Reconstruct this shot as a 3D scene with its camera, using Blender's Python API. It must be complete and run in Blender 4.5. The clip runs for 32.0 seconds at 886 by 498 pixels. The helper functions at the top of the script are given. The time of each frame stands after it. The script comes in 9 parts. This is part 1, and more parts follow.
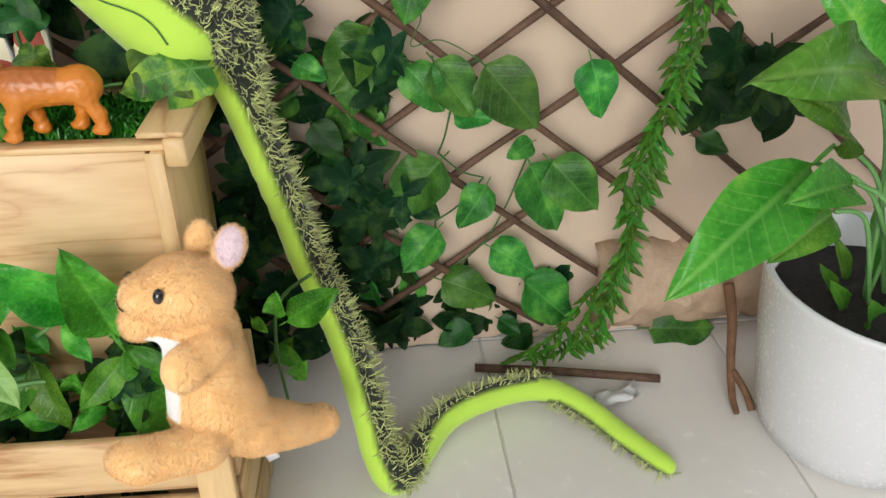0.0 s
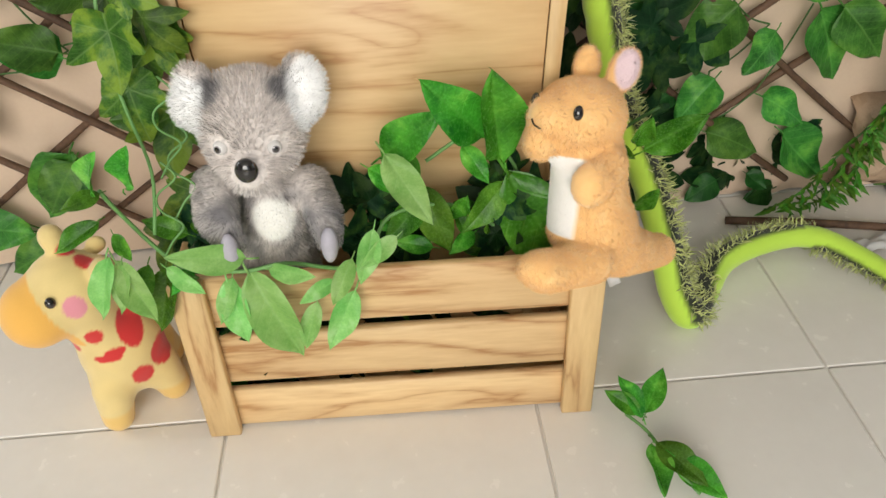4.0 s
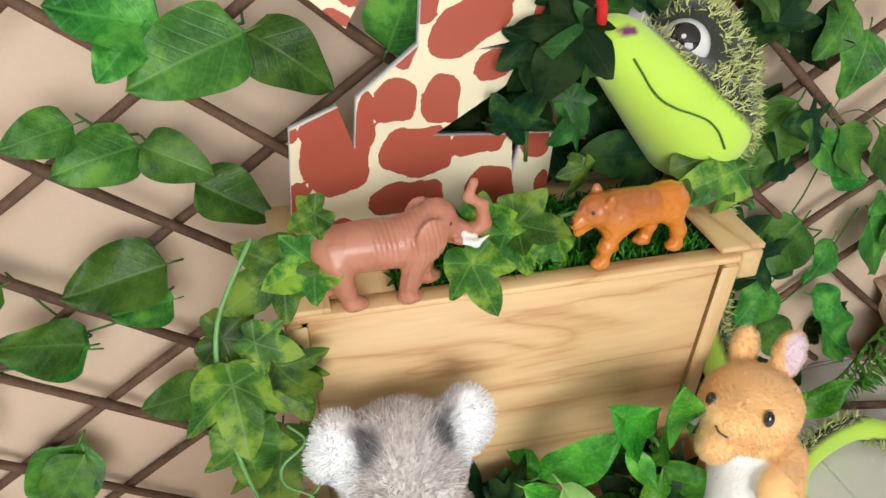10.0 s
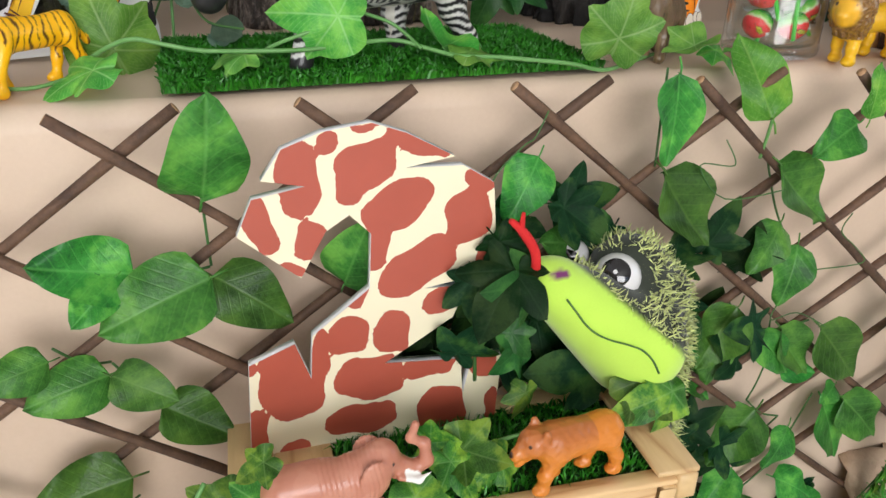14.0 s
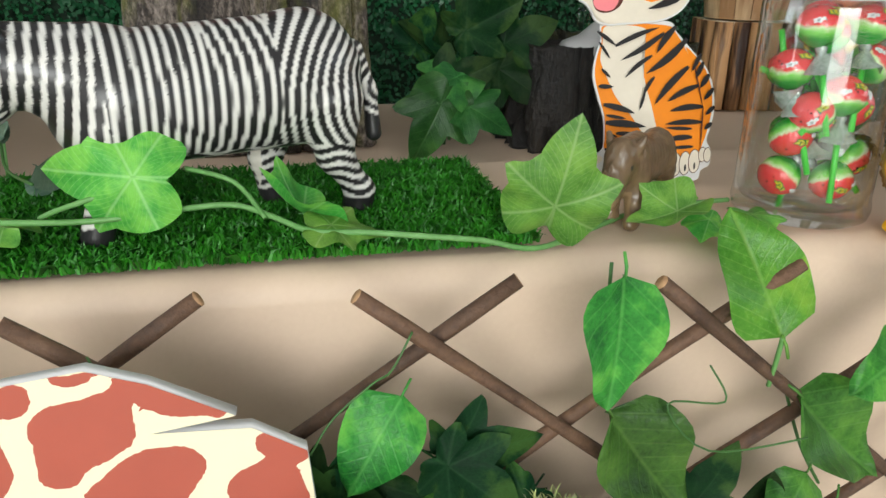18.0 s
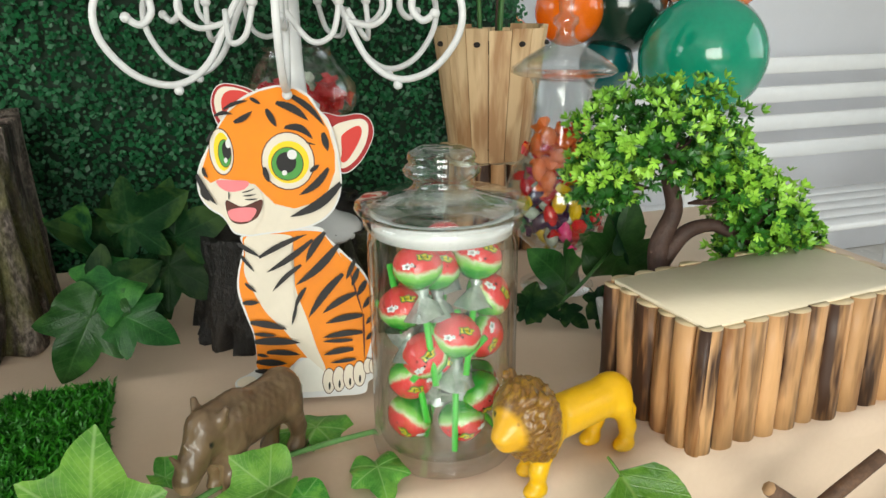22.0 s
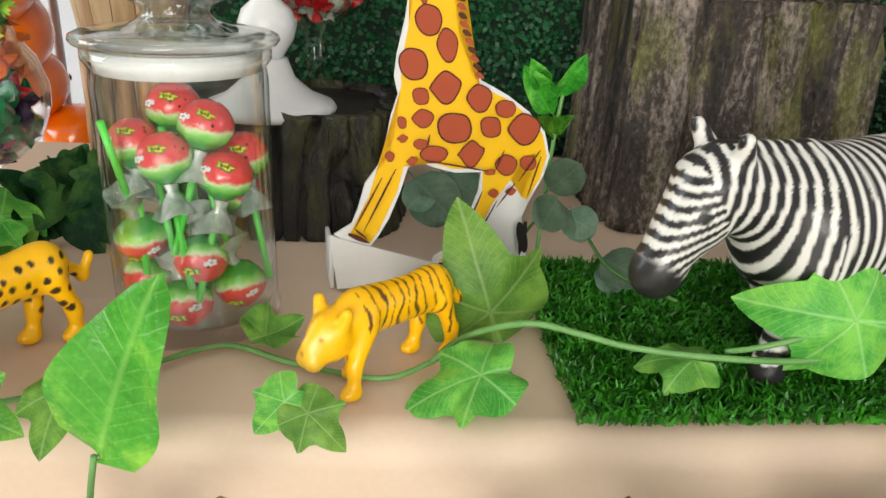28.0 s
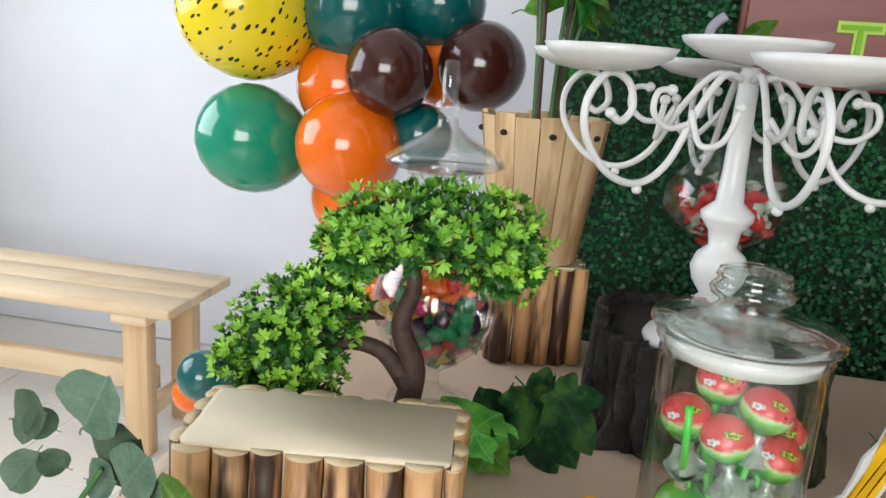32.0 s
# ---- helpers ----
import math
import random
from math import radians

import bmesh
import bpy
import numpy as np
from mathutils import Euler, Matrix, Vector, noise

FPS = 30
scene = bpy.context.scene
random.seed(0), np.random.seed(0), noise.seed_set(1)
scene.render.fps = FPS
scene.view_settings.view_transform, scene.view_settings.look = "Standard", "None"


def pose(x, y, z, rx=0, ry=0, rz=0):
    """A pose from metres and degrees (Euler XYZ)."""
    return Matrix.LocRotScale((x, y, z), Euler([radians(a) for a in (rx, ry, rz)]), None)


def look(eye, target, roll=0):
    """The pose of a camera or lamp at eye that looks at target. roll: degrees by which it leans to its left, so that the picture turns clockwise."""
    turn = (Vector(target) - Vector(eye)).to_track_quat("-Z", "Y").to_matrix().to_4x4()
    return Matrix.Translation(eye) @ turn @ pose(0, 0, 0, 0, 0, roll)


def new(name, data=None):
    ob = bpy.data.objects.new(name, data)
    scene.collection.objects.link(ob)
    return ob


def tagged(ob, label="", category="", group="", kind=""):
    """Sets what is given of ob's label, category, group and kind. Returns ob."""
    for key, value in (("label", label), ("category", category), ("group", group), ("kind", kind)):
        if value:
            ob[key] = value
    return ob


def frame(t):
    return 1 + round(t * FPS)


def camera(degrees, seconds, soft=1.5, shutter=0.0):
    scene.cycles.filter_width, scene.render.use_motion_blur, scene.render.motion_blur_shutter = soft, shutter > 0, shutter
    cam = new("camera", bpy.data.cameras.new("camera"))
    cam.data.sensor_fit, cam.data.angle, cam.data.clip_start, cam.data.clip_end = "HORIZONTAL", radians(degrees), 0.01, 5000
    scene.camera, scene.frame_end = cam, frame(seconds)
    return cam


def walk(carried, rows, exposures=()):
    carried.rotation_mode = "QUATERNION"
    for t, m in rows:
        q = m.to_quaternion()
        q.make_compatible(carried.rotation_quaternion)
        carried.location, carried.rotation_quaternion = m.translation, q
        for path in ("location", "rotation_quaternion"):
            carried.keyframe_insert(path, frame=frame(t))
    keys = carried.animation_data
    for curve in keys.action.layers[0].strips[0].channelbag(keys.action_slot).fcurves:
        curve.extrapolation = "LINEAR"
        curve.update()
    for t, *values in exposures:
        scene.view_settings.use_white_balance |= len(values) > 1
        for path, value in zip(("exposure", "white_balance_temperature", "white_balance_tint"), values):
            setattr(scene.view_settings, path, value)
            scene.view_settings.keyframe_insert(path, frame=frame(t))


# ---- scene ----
cam = camera(60.5, 32.0)
METRES, EYE, TILT, LEAN, TURN = 2.5, 0.734, -32.8, 0.3, -7.7
ROWS = [
    (0.0, 0.0, 0.0, 0.0, 0.0, 0.0, -0.0),
    (0.5, -0.0228, -0.0004, -0.0065, 0.0, -1.32, 0.26),
    (1.0, -0.0432, -0.0024, -0.0126, -0.15, -2.33, -0.08),
    (1.5, -0.0599, -0.0055, -0.0171, -0.11, -2.95, -0.34),
    (2.0, -0.0763, -0.0089, -0.0201, 0.2, -3.6, -0.46),
    (2.5, -0.0932, -0.0118, -0.0256, 0.82, -4.37, -0.42),
    (3.0, -0.1077, -0.0149, -0.0311, 1.32, -5.07, -0.17),
    (3.5, -0.1225, -0.0164, -0.0334, 1.75, -5.82, 0.23),
    (5.5, -0.1639, -0.0159, -0.0236, 0.87, -6.98, 1.66),
    (6.0, -0.1782, -0.0043, -0.0199, 0.08, -6.91, 1.89),
    (6.5, -0.1967, 0.0142, -0.0131, -0.9, -6.72, 2.11),
    (7.0, -0.2117, 0.0257, -0.003, -1.97, -6.35, 2.0),
    (7.5, -0.2217, 0.0299, 0.0085, -3.71, -5.52, 1.48),
    (8.0, -0.2279, 0.0324, 0.0175, -6.0, -4.77, 2.08),
    (8.5, -0.2305, 0.0314, 0.0316, -7.84, -4.02, 3.09),
    (9.0, -0.2316, 0.0316, 0.0416, -8.84, -3.43, 3.78),
    (9.5, -0.2318, 0.0328, 0.0491, -9.29, -2.73, 4.07),
    (10.0, -0.2311, 0.0327, 0.0538, -9.4, -1.99, 4.09),
    (10.5, -0.2292, 0.0315, 0.0589, -9.33, -0.8, 4.07),
    (11.0, -0.2271, 0.0301, 0.0637, -9.31, 0.2, 4.1),
    (11.5, -0.224, 0.0268, 0.0705, -9.31, 1.42, 4.2),
    (12.0, -0.2219, 0.0219, 0.0751, -9.38, 2.48, 4.21),
    (12.5, -0.2199, 0.0176, 0.0811, -9.47, 3.58, 4.17),
    (13.0, -0.2174, 0.0146, 0.0855, -9.44, 4.48, 4.11),
    (13.5, -0.2149, 0.0121, 0.0884, -9.53, 5.52, 4.08),
    (15.5, -0.2167, 0.0055, 0.0955, -8.69, 8.84, 3.64),
    (16.0, -0.2161, 0.0067, 0.1013, -8.18, 9.59, 3.45),
    (16.5, -0.2105, 0.0138, 0.1118, -7.46, 10.32, 3.34),
    (17.0, -0.2002, 0.0243, 0.1196, -6.55, 11.05, 3.28),
    (17.5, -0.17, 0.0541, 0.131, -4.84, 11.63, 2.14),
    (18.0, -0.1375, 0.0812, 0.1472, -3.63, 11.62, 0.85),
    (18.5, -0.1102, 0.0964, 0.1636, -2.69, 11.91, 0.67),
    (19.0, -0.0953, 0.1011, 0.1725, -2.36, 12.15, 1.72),
    (19.5, -0.0788, 0.1037, 0.1826, -2.57, 12.48, 3.49),
    (20.0, -0.0652, 0.1029, 0.1891, -3.39, 12.65, 4.97),
    (20.5, -0.0546, 0.0999, 0.1909, -4.85, 12.91, 6.1),
    (21.0, -0.0482, 0.0964, 0.1945, -6.24, 13.35, 6.42),
    (21.5, -0.043, 0.0889, 0.2018, -7.64, 14.01, 6.29),
    (22.0, -0.0409, 0.0827, 0.2075, -8.46, 14.36, 5.84),
    (22.5, -0.0445, 0.077, 0.2102, -8.71, 13.99, 5.24),
    (23.0, -0.0489, 0.0682, 0.214, -8.38, 13.08, 4.74),
    (23.5, -0.0557, 0.0666, 0.213, -7.92, 12.43, 3.85),
    (24.0, -0.0668, 0.0676, 0.2066, -7.47, 12.1, 2.79),
    (24.5, -0.0893, 0.0698, 0.1937, -6.74, 11.94, 1.43),
    (25.0, -0.1194, 0.0746, 0.1815, -5.82, 11.73, 0.37),
    (25.5, -0.1591, 0.0802, 0.1737, -4.19, 11.23, -0.68),
    (26.0, -0.1929, 0.0862, 0.1707, -2.77, 10.73, -1.45),
    (26.5, -0.2226, 0.0911, 0.1697, -1.25, 10.47, -2.2),
    (28.5, -0.2929, 0.0922, 0.1837, 4.83, 10.95, -6.34),
    (29.0, -0.3041, 0.0869, 0.1863, 6.29, 11.18, -7.47),
    (29.5, -0.3164, 0.0831, 0.1852, 7.91, 11.79, -8.85),
    (30.0, -0.3315, 0.0816, 0.1822, 9.52, 12.11, -10.14),
    (30.5, -0.353, 0.0804, 0.1792, 11.39, 12.2, -11.41),
    (31.0, -0.3705, 0.0781, 0.178, 12.7, 12.37, -12.14),
    (31.5, -0.3824, 0.0705, 0.1847, 13.74, 13.86, -13.06),
    (32.0, -0.3781, 0.0574, 0.1982, 13.73, 17.89, -13.92),
]
walk(cam, [(t, pose(0, 0, EYE, TILT, LEAN, TURN) @ pose(METRES * x, METRES * y, METRES * z, 90 + pitch, roll, yaw)) for t, x, y, z, yaw, pitch, roll in ROWS], [(0, 0.0, 6350, 9), (3, -0.08, 6500, 9), (6, -0.32, 7600, 5), (7, -0.30, 7650, 4), (9, -0.06, 6800, 8), (12, 0.12, 6300, 11), (16, 0.10, 6200, 10), (18, 0.22, 6300, 5), (20, 0.36, 6250, -2), (22, 0.28, 6550, 2), (24, 0.36, 6950, 4), (26, 0.40, 7050, 5), (29, 0.14, 6500, 8), (32, 0.06, 6300, 8)])

# ---------- daylight: sky outside, unseen wide glazed openings behind the camera and on both sides ---
world = bpy.data.worlds.new("daylight")
scene.world = world
world.use_nodes = True
wnt = world.node_tree
sky = wnt.nodes.new("ShaderNodeTexSky")
sky.sky_type, sky.sun_disc = "NISHITA", False
sky.sun_elevation, sky.sun_rotation = radians(48), radians(200)
wnt.links.new(sky.outputs[0], wnt.nodes["Background"].inputs[0])
wnt.nodes["Background"].inputs[1].default_value = 0.12


def sky_panel(name, m, w, h, power, colour=(1.0, 0.97, 0.93)):
    """The sky's light in one opening."""
    la = bpy.data.lights.new(name, "AREA")
    la.shape, la.size, la.size_y, la.energy, la.color = "RECTANGLE", w, h, power, colour
    ob = new(name, la)
    ob.matrix_world = m
    return ob


sky_panel("daylight_doors", look((-0.9, -2.62, 1.55), (-0.3, 1.0, 0.7)), 2.2, 1.5, 94)
# assumed left window, added to brighten the white back wall
sky_panel("back_wall_fill", look((-3.12, 1.45, 1.55), (0, 1.6, 0.9)), 1.6, 1.3, 30, (0.90, 0.95, 1.0))
sky_panel("daylight_right_window", look((2.9, 0.6, 1.50), (0, 0.9, 0.7)), 1.8, 1.4, 12, (0.96, 0.98, 1.0))

# ---------- mesh helpers ----------
TAU = math.tau
rng = random.Random(7)


def part(name, bm, material, parent=None, label="", smooth=True):
    """Links a bmesh (or a mesh) as one object under a thing."""
    if isinstance(bm, bmesh.types.BMesh):
        me = bpy.data.meshes.new(name)
        bm.normal_update()
        bm.to_mesh(me)
        bm.free()
    else:
        me = bm
    if smooth:
        me.polygons.foreach_set("use_smooth", [True] * len(me.polygons))
    for m in (material if isinstance(material, (list, tuple)) else [material]):
        if m is not None and len(me.materials) < 16:
            me.materials.append(m)
    ob = new(name, me)
    if parent is not None:
        ob.parent = parent
    if label:
        ob["label"] = label
    return ob


def thing(name, label, category, m=None, group="", kind=""):
    ob = new(name)
    ob.empty_display_size = 0.02
    if m is not None:
        ob.matrix_world = m
    return tagged(ob, label, category, group, kind)


def share(name, mesh, parent, m, label=""):
    """A piece on a mesh that others use too."""
    ob = new(name, mesh)
    ob.parent = parent
    ob.matrix_basis = m
    if label:
        ob["label"] = label
    return ob


def box(x0, x1, y0, y1, z0, z1, bevel=0.0, bm=None, seg=1):
    own = bm is None
    b = bmesh.new()
    bmesh.ops.create_cube(b, size=1.0)
    for v in b.verts:
        v.co = ((x0 + x1) / 2 + v.co.x * (x1 - x0), (y0 + y1) / 2 + v.co.y * (y1 - y0), (z0 + z1) / 2 + v.co.z * (z1 - z0))
    if bevel:
        bmesh.ops.bevel(b, geom=b.edges[:], offset=bevel, segments=seg, affect="EDGES", profile=0.6)
    if own:
        return b
    merge(bm, b)
    return bm


def merge(bm, other, m=None):
    me = bpy.data.meshes.new("tmp")
    other.to_mesh(me)
    other.free()
    if m is not None:
        me.transform(m)
    bm.from_mesh(me)
    bpy.data.meshes.remove(me)
    return bm


def lathe(profile, seg=32, bm=None, closed=False):
    """Turns (radius, height) points about z; closed joins the last point to the first."""
    bm = bm or bmesh.new()
    rings = []
    for r, z in profile:
        if r < 1e-5:
            rings.append([bm.verts.new((0, 0, z))])
        else:
            rings.append([bm.verts.new((r * math.cos(TAU * i / seg), r * math.sin(TAU * i / seg), z)) for i in range(seg)])
    pairs = list(zip(rings, rings[1:])) + ([(rings[-1], rings[0])] if closed else [])
    for a, b in pairs:
        for i in range(seg):
            j = (i + 1) % seg
            if len(a) == 1 and len(b) == 1:
                continue
            if len(a) == 1:
                bm.faces.new((a[0], b[j], b[i]))
            elif len(b) == 1:
                bm.faces.new((a[i], a[j], b[0]))
            else:
                bm.faces.new((a[i], a[j], b[j], b[i]))
    bmesh.ops.recalc_face_normals(bm, faces=bm.faces[:])
    return bm


def spline(pts, n=8, closed=False):
    """Catmull-Rom points through pts."""
    p = [Vector(q) for q in pts]
    out = []
    k = len(p)
    for i in range(k if closed else k - 1):
        if closed:
            a, b, c, d = p[i - 1], p[i], p[(i + 1) % k], p[(i + 2) % k]
        else:
            a, b, c, d = p[max(i - 1, 0)], p[i], p[i + 1], p[min(i + 2, k - 1)]
        for j in range(n):
            t = j / n
            out.append(0.5 * ((2 * b) + (c - a) * t + (2 * a - 5 * b + 4 * c - d) * t * t + (3 * b - a - 3 * c + d) * t ** 3))
    if not closed:
        out.append(p[-1])
    return out


def tube(pts, radius, seg=8, bm=None, caps=True):
    """A round bar along pts; radius a number or one for each point."""
    bm = bm or bmesh.new()
    pts = [Vector(p) for p in pts]
    rad = radius if isinstance(radius, (list, tuple)) else [radius] * len(pts)
    rings, up = [], None
    for i, p in enumerate(pts):
        d = (pts[min(i + 1, len(pts) - 1)] - pts[max(i - 1, 0)])
        d = d.normalized() if d.length > 1e-9 else Vector((0, 0, 1))
        if up is None:
            up = d.orthogonal().normalized()
        up = (up - d * up.dot(d))
        up = up.normalized() if up.length > 1e-6 else d.orthogonal().normalized()
        side = d.cross(up)
        rings.append([bm.verts.new(p + (up * math.cos(TAU * k / seg) + side * math.sin(TAU * k / seg)) * rad[i]) for k in range(seg)])
    for a, b in zip(rings, rings[1:]):
        for k in range(seg):
            bm.faces.new((a[k], a[(k + 1) % seg], b[(k + 1) % seg], b[k]))
    if caps:
        bm.faces.new(rings[0][::-1])
        bm.faces.new(rings[-1])
    return bm


def plate(points, depth, bm=None):
    """A flat outline in x, z (front at y = 0) with a thickness towards +y."""
    bm = bm or bmesh.new()
    f = [bm.verts.new((p[0], 0, p[1])) for p in points]
    b = [bm.verts.new((p[0], depth, p[1])) for p in points]
    bm.faces.new(f)
    bm.faces.new(b[::-1])
    for i in range(len(f)):
        j = (i + 1) % len(f)
        bm.faces.new((f[i], b[i], b[j], f[j]))
    bmesh.ops.recalc_face_normals(bm, faces=bm.faces[:])
    return bm


def ball(r, sub=2, scale=(1, 1, 1), at=(0, 0, 0), bm=None):
    bm = bm or bmesh.new()
    res = bmesh.ops.create_icosphere(bm, subdivisions=sub, radius=r)
    for v in res["verts"]:
        v.co = Vector((v.co.x * scale[0], v.co.y * scale[1], v.co.z * scale[2])) + Vector(at)
    return bm


def orient(loc, tip, face, size=1.0):
    """A pose whose y runs along tip and whose z looks along face."""
    y = Vector(tip).normalized()
    z = Vector(face)
    z = z - y * z.dot(y)
    z = z.normalized() if z.length > 1e-6 else y.orthogonal().normalized()
    x = y.cross(z)
    m = Matrix((x, y, z)).transposed().to_4x4()
    return Matrix.Translation(loc) @ m @ Matrix.Diagonal((size, size, size, 1))


# ---------- soft bodies: distance fields turned into meshes ----------
def seg_field(P, a, b, ra, rb):
    a, b = np.array(a), np.array(b)
    ab = b - a
    t = np.clip(((P - a) @ ab) / max(ab @ ab, 1e-12), 0, 1)
    return np.linalg.norm(P - a - t[:, None] * ab, axis=1) - (ra + (rb - ra) * t)


def oval_field(P, at, r, turn=(0, 0, 0)):
    q = P - np.array(at)
    if any(turn):
        q = q @ np.array(Euler([radians(a) for a in turn]).to_matrix())
    r = np.array(r)
    k = np.linalg.norm(q / r, axis=1)
    k2 = np.linalg.norm(q / (r * r), axis=1)
    return k * (k - 1) / np.maximum(k2, 1e-9)


def field(P, prims, soft):
    """Smooth union of prims: ("c", a, b, ra, rb) tapered bars, ("o", centre, radii, turn) ovals; a leading "-" carves."""
    d = None
    for p in prims:
        kind = p[0].lstrip("-")
        e = seg_field(P, *p[1:]) if kind == "c" else oval_field(P, *p[1:])
        if d is None:
            d = e
        elif p[0].startswith("-"):
            h = np.clip(0.5 - 0.5 * (d + e) / soft, 0, 1)
            d = d + (-e - d) * h + soft * h * (1 - h)
        else:
            h = np.clip(0.5 + 0.5 * (d - e) / soft, 0, 1)
            d = d + (e - d) * h - soft * h * (1 - h)
    return d


def body_mesh(prims, lo, hi, step, soft, rough=None):
    """Surface of a field as vertices and quads (surface nets)."""
    lo, hi = np.array(lo, float), np.array(hi, float)
    n = np.ceil((hi - lo) / step).astype(int) + 1
    ax = [lo[i] + step * np.arange(n[i]) for i in range(3)]
    G = np.stack(np.meshgrid(*ax, indexing="ij"), -1).reshape(-1, 3)
    V = field(G, prims, soft)
    if rough is not None:
        V = V + rough(G)
    V = V.reshape(n)
    S = V < 0
    c = np.zeros((n[0] - 1, n[1] - 1, n[2] - 1), int)
    cnt = np.zeros(c.shape)
    acc = np.zeros((*c.shape, 3))
    off = [(i, j, k) for i in (0, 1) for j in (0, 1) for k in (0, 1)]

    def sl(o):
        return V[o[0]:n[0] - 1 + o[0], o[1]:n[1] - 1 + o[1], o[2]:n[2] - 1 + o[2]]
    for a in off:
        for axis in range(3):
            if a[axis] == 0:
                b = tuple(a[i] + (i == axis) for i in range(3))
                va, vb = sl(a), sl(b)
                cross = (va < 0) != (vb < 0)
                t = np.where(cross, va / np.where(cross, va - vb, 1), 0)
                for i in range(3):
                    acc[..., i] += np.where(cross, a[i] + (t if i == axis else 0), 0)
                cnt += cross
    act = cnt > 0
    idx = np.full(c.shape, -1)
    idx[act] = np.arange(act.sum())
    base = np.argwhere(act)
    verts = lo + step * (base + acc[act] / cnt[act][:, None])
    quads = []
    for axis in range(3):
        u, w = [i for i in range(3) if i != axis]
        s = [slice(1, n[i] - 1) for i in range(3)]
        s[axis] = slice(0, n[axis] - 1)
        a = S[tuple(s)]
        s2 = list(s)
        s2[axis] = slice(1, n[axis])
        b = S[tuple(s2)]
        e = np.argwhere(a != b)
        flip = a[tuple(e.T)]
        e = e + np.array([0 if i == axis else 1 for i in range(3)])
        q = []
        for du, dw in ((1, 1), (0, 1), (0, 0), (1, 0)):
            f = e.copy()
            f[:, u] -= du
            f[:, w] -= dw
            q.append(idx[tuple(f.T)])
        q = np.stack(q, 1)
        if axis == 1:
            flip = ~flip
        q[~flip] = q[~flip][:, ::-1]
        quads.append(q)
    return verts, np.concatenate(quads)


def toy(name, prims, lo, hi, step, soft, pigment, material, m, label, category, fur=0, hair=None, rough=None, group="", tint_fur=0.25):
    """One plain mesh with its colours laid on as pigment; fur adds that many hairs, hair(P, N) -> their vectors."""
    V, F = body_mesh(prims, lo, hi, step, soft, rough)
    C = pigment(V)
    faces = F.tolist()
    if fur:
        r = np.random.RandomState(5)
        tri = F[r.randint(0, len(F), fur)]
        w = r.dirichlet((1, 1, 1, 1), fur)
        P = np.einsum("nk,nki->ni", w, V[tri])
        N = np.cross(V[tri[:, 2]] - V[tri[:, 0]], V[tri[:, 3]] - V[tri[:, 1]])
        N /= np.maximum(np.linalg.norm(N, axis=1), 1e-12)[:, None]
        H, width = hair(P, N)
        side = np.cross(H, N + 0.35 * r.normal(size=H.shape))
        side /= np.maximum(np.linalg.norm(side, axis=1), 1e-12)[:, None]
        mid = P + H * 0.55 + N * np.linalg.norm(H, axis=1)[:, None] * 0.12
        pts = np.stack([P - side * width[:, None], P + side * width[:, None], mid + side * width[:, None] * 0.7, P + H, mid - side * width[:, None] * 0.7], 1)
        cf = pigment(P)
        cf = np.clip(cf * (1 + tint_fur * r.normal(size=(fur, 1))), 0, 1)
        k = len(V)
        V = np.concatenate([V, pts.reshape(-1, 3)])
        C = np.concatenate([C, np.repeat(cf, 5, 0)])
        faces += (k + np.arange(fur * 5).reshape(-1, 5)).tolist()
    me = bpy.data.meshes.new(name)
    me.from_pydata(V.tolist(), [], faces)
    at = me.color_attributes.new("pigment", "FLOAT_COLOR", "POINT")
    at.data.foreach_set("color", np.concatenate([C, np.ones((len(C), 1))], 1).astype(np.float32).ravel())
    ob = part(name, me, material)
    ob.matrix_world = m
    return tagged(ob, label, category, group)


def lay(C, mask, colour):
    """Lays a colour over pigment where mask is 0..1."""
    mask = np.clip(mask, 0, 1)[:, None]
    return C * (1 - mask) + np.array(colour)[None, :] * mask


def near(P, at, r, edge=0.002, scale=(1, 1, 1)):
    return np.clip((r - np.linalg.norm((P - np.array(at)) * np.array(scale), axis=1)) / edge + 0.5, 0, 1)

# ---------- materials ----------
def mat_start(name):
    m = bpy.data.materials.new(name)
    m.use_nodes = True
    nt = m.node_tree
    b = nt.nodes["Principled BSDF"]

    def add(kind, **kw):
        n = nt.nodes.new(kind)
        for k, v in kw.items():
            if k.startswith("i_"):
                n.inputs[k[2:].replace("_", " ")].default_value = v
            else:
                setattr_plain(n, k, v)
        return n
    return m, nt, b, add


def setattr_plain(n, k, v):
    if k == "operation":
        n.operation = v
    elif k == "blend_type":
        n.blend_type = v
    elif k == "attribute_name":
        n.attribute_name = v
    elif k == "data_type":
        n.data_type = v
    elif k == "feature":
        n.feature = v
    elif k == "wave_type":
        n.wave_type = v
    elif k == "bands_direction":
        n.bands_direction = v


def ramp(nt, add, fac, stops):
    r = add("ShaderNodeValToRGB")
    while len(r.color_ramp.elements) < len(stops):
        r.color_ramp.elements.new(0.5)
    for e, (p, c) in zip(r.color_ramp.elements, stops):
        e.position, e.color = p, (*c, 1)
    nt.links.new(fac, r.inputs[0])
    return r.outputs[0]


def mixc(nt, add, fac, a, b, blend="MIX"):
    n = add("ShaderNodeMix", data_type="RGBA", blend_type=blend)
    for sock, v in ((n.inputs[0], fac), (n.inputs[6], a), (n.inputs[7], b)):
        if isinstance(v, (int, float)):
            sock.default_value = v
        elif isinstance(v, (tuple, list)):
            sock.default_value = (*v, 1)
        else:
            nt.links.new(v, sock)
    return n.outputs[2]


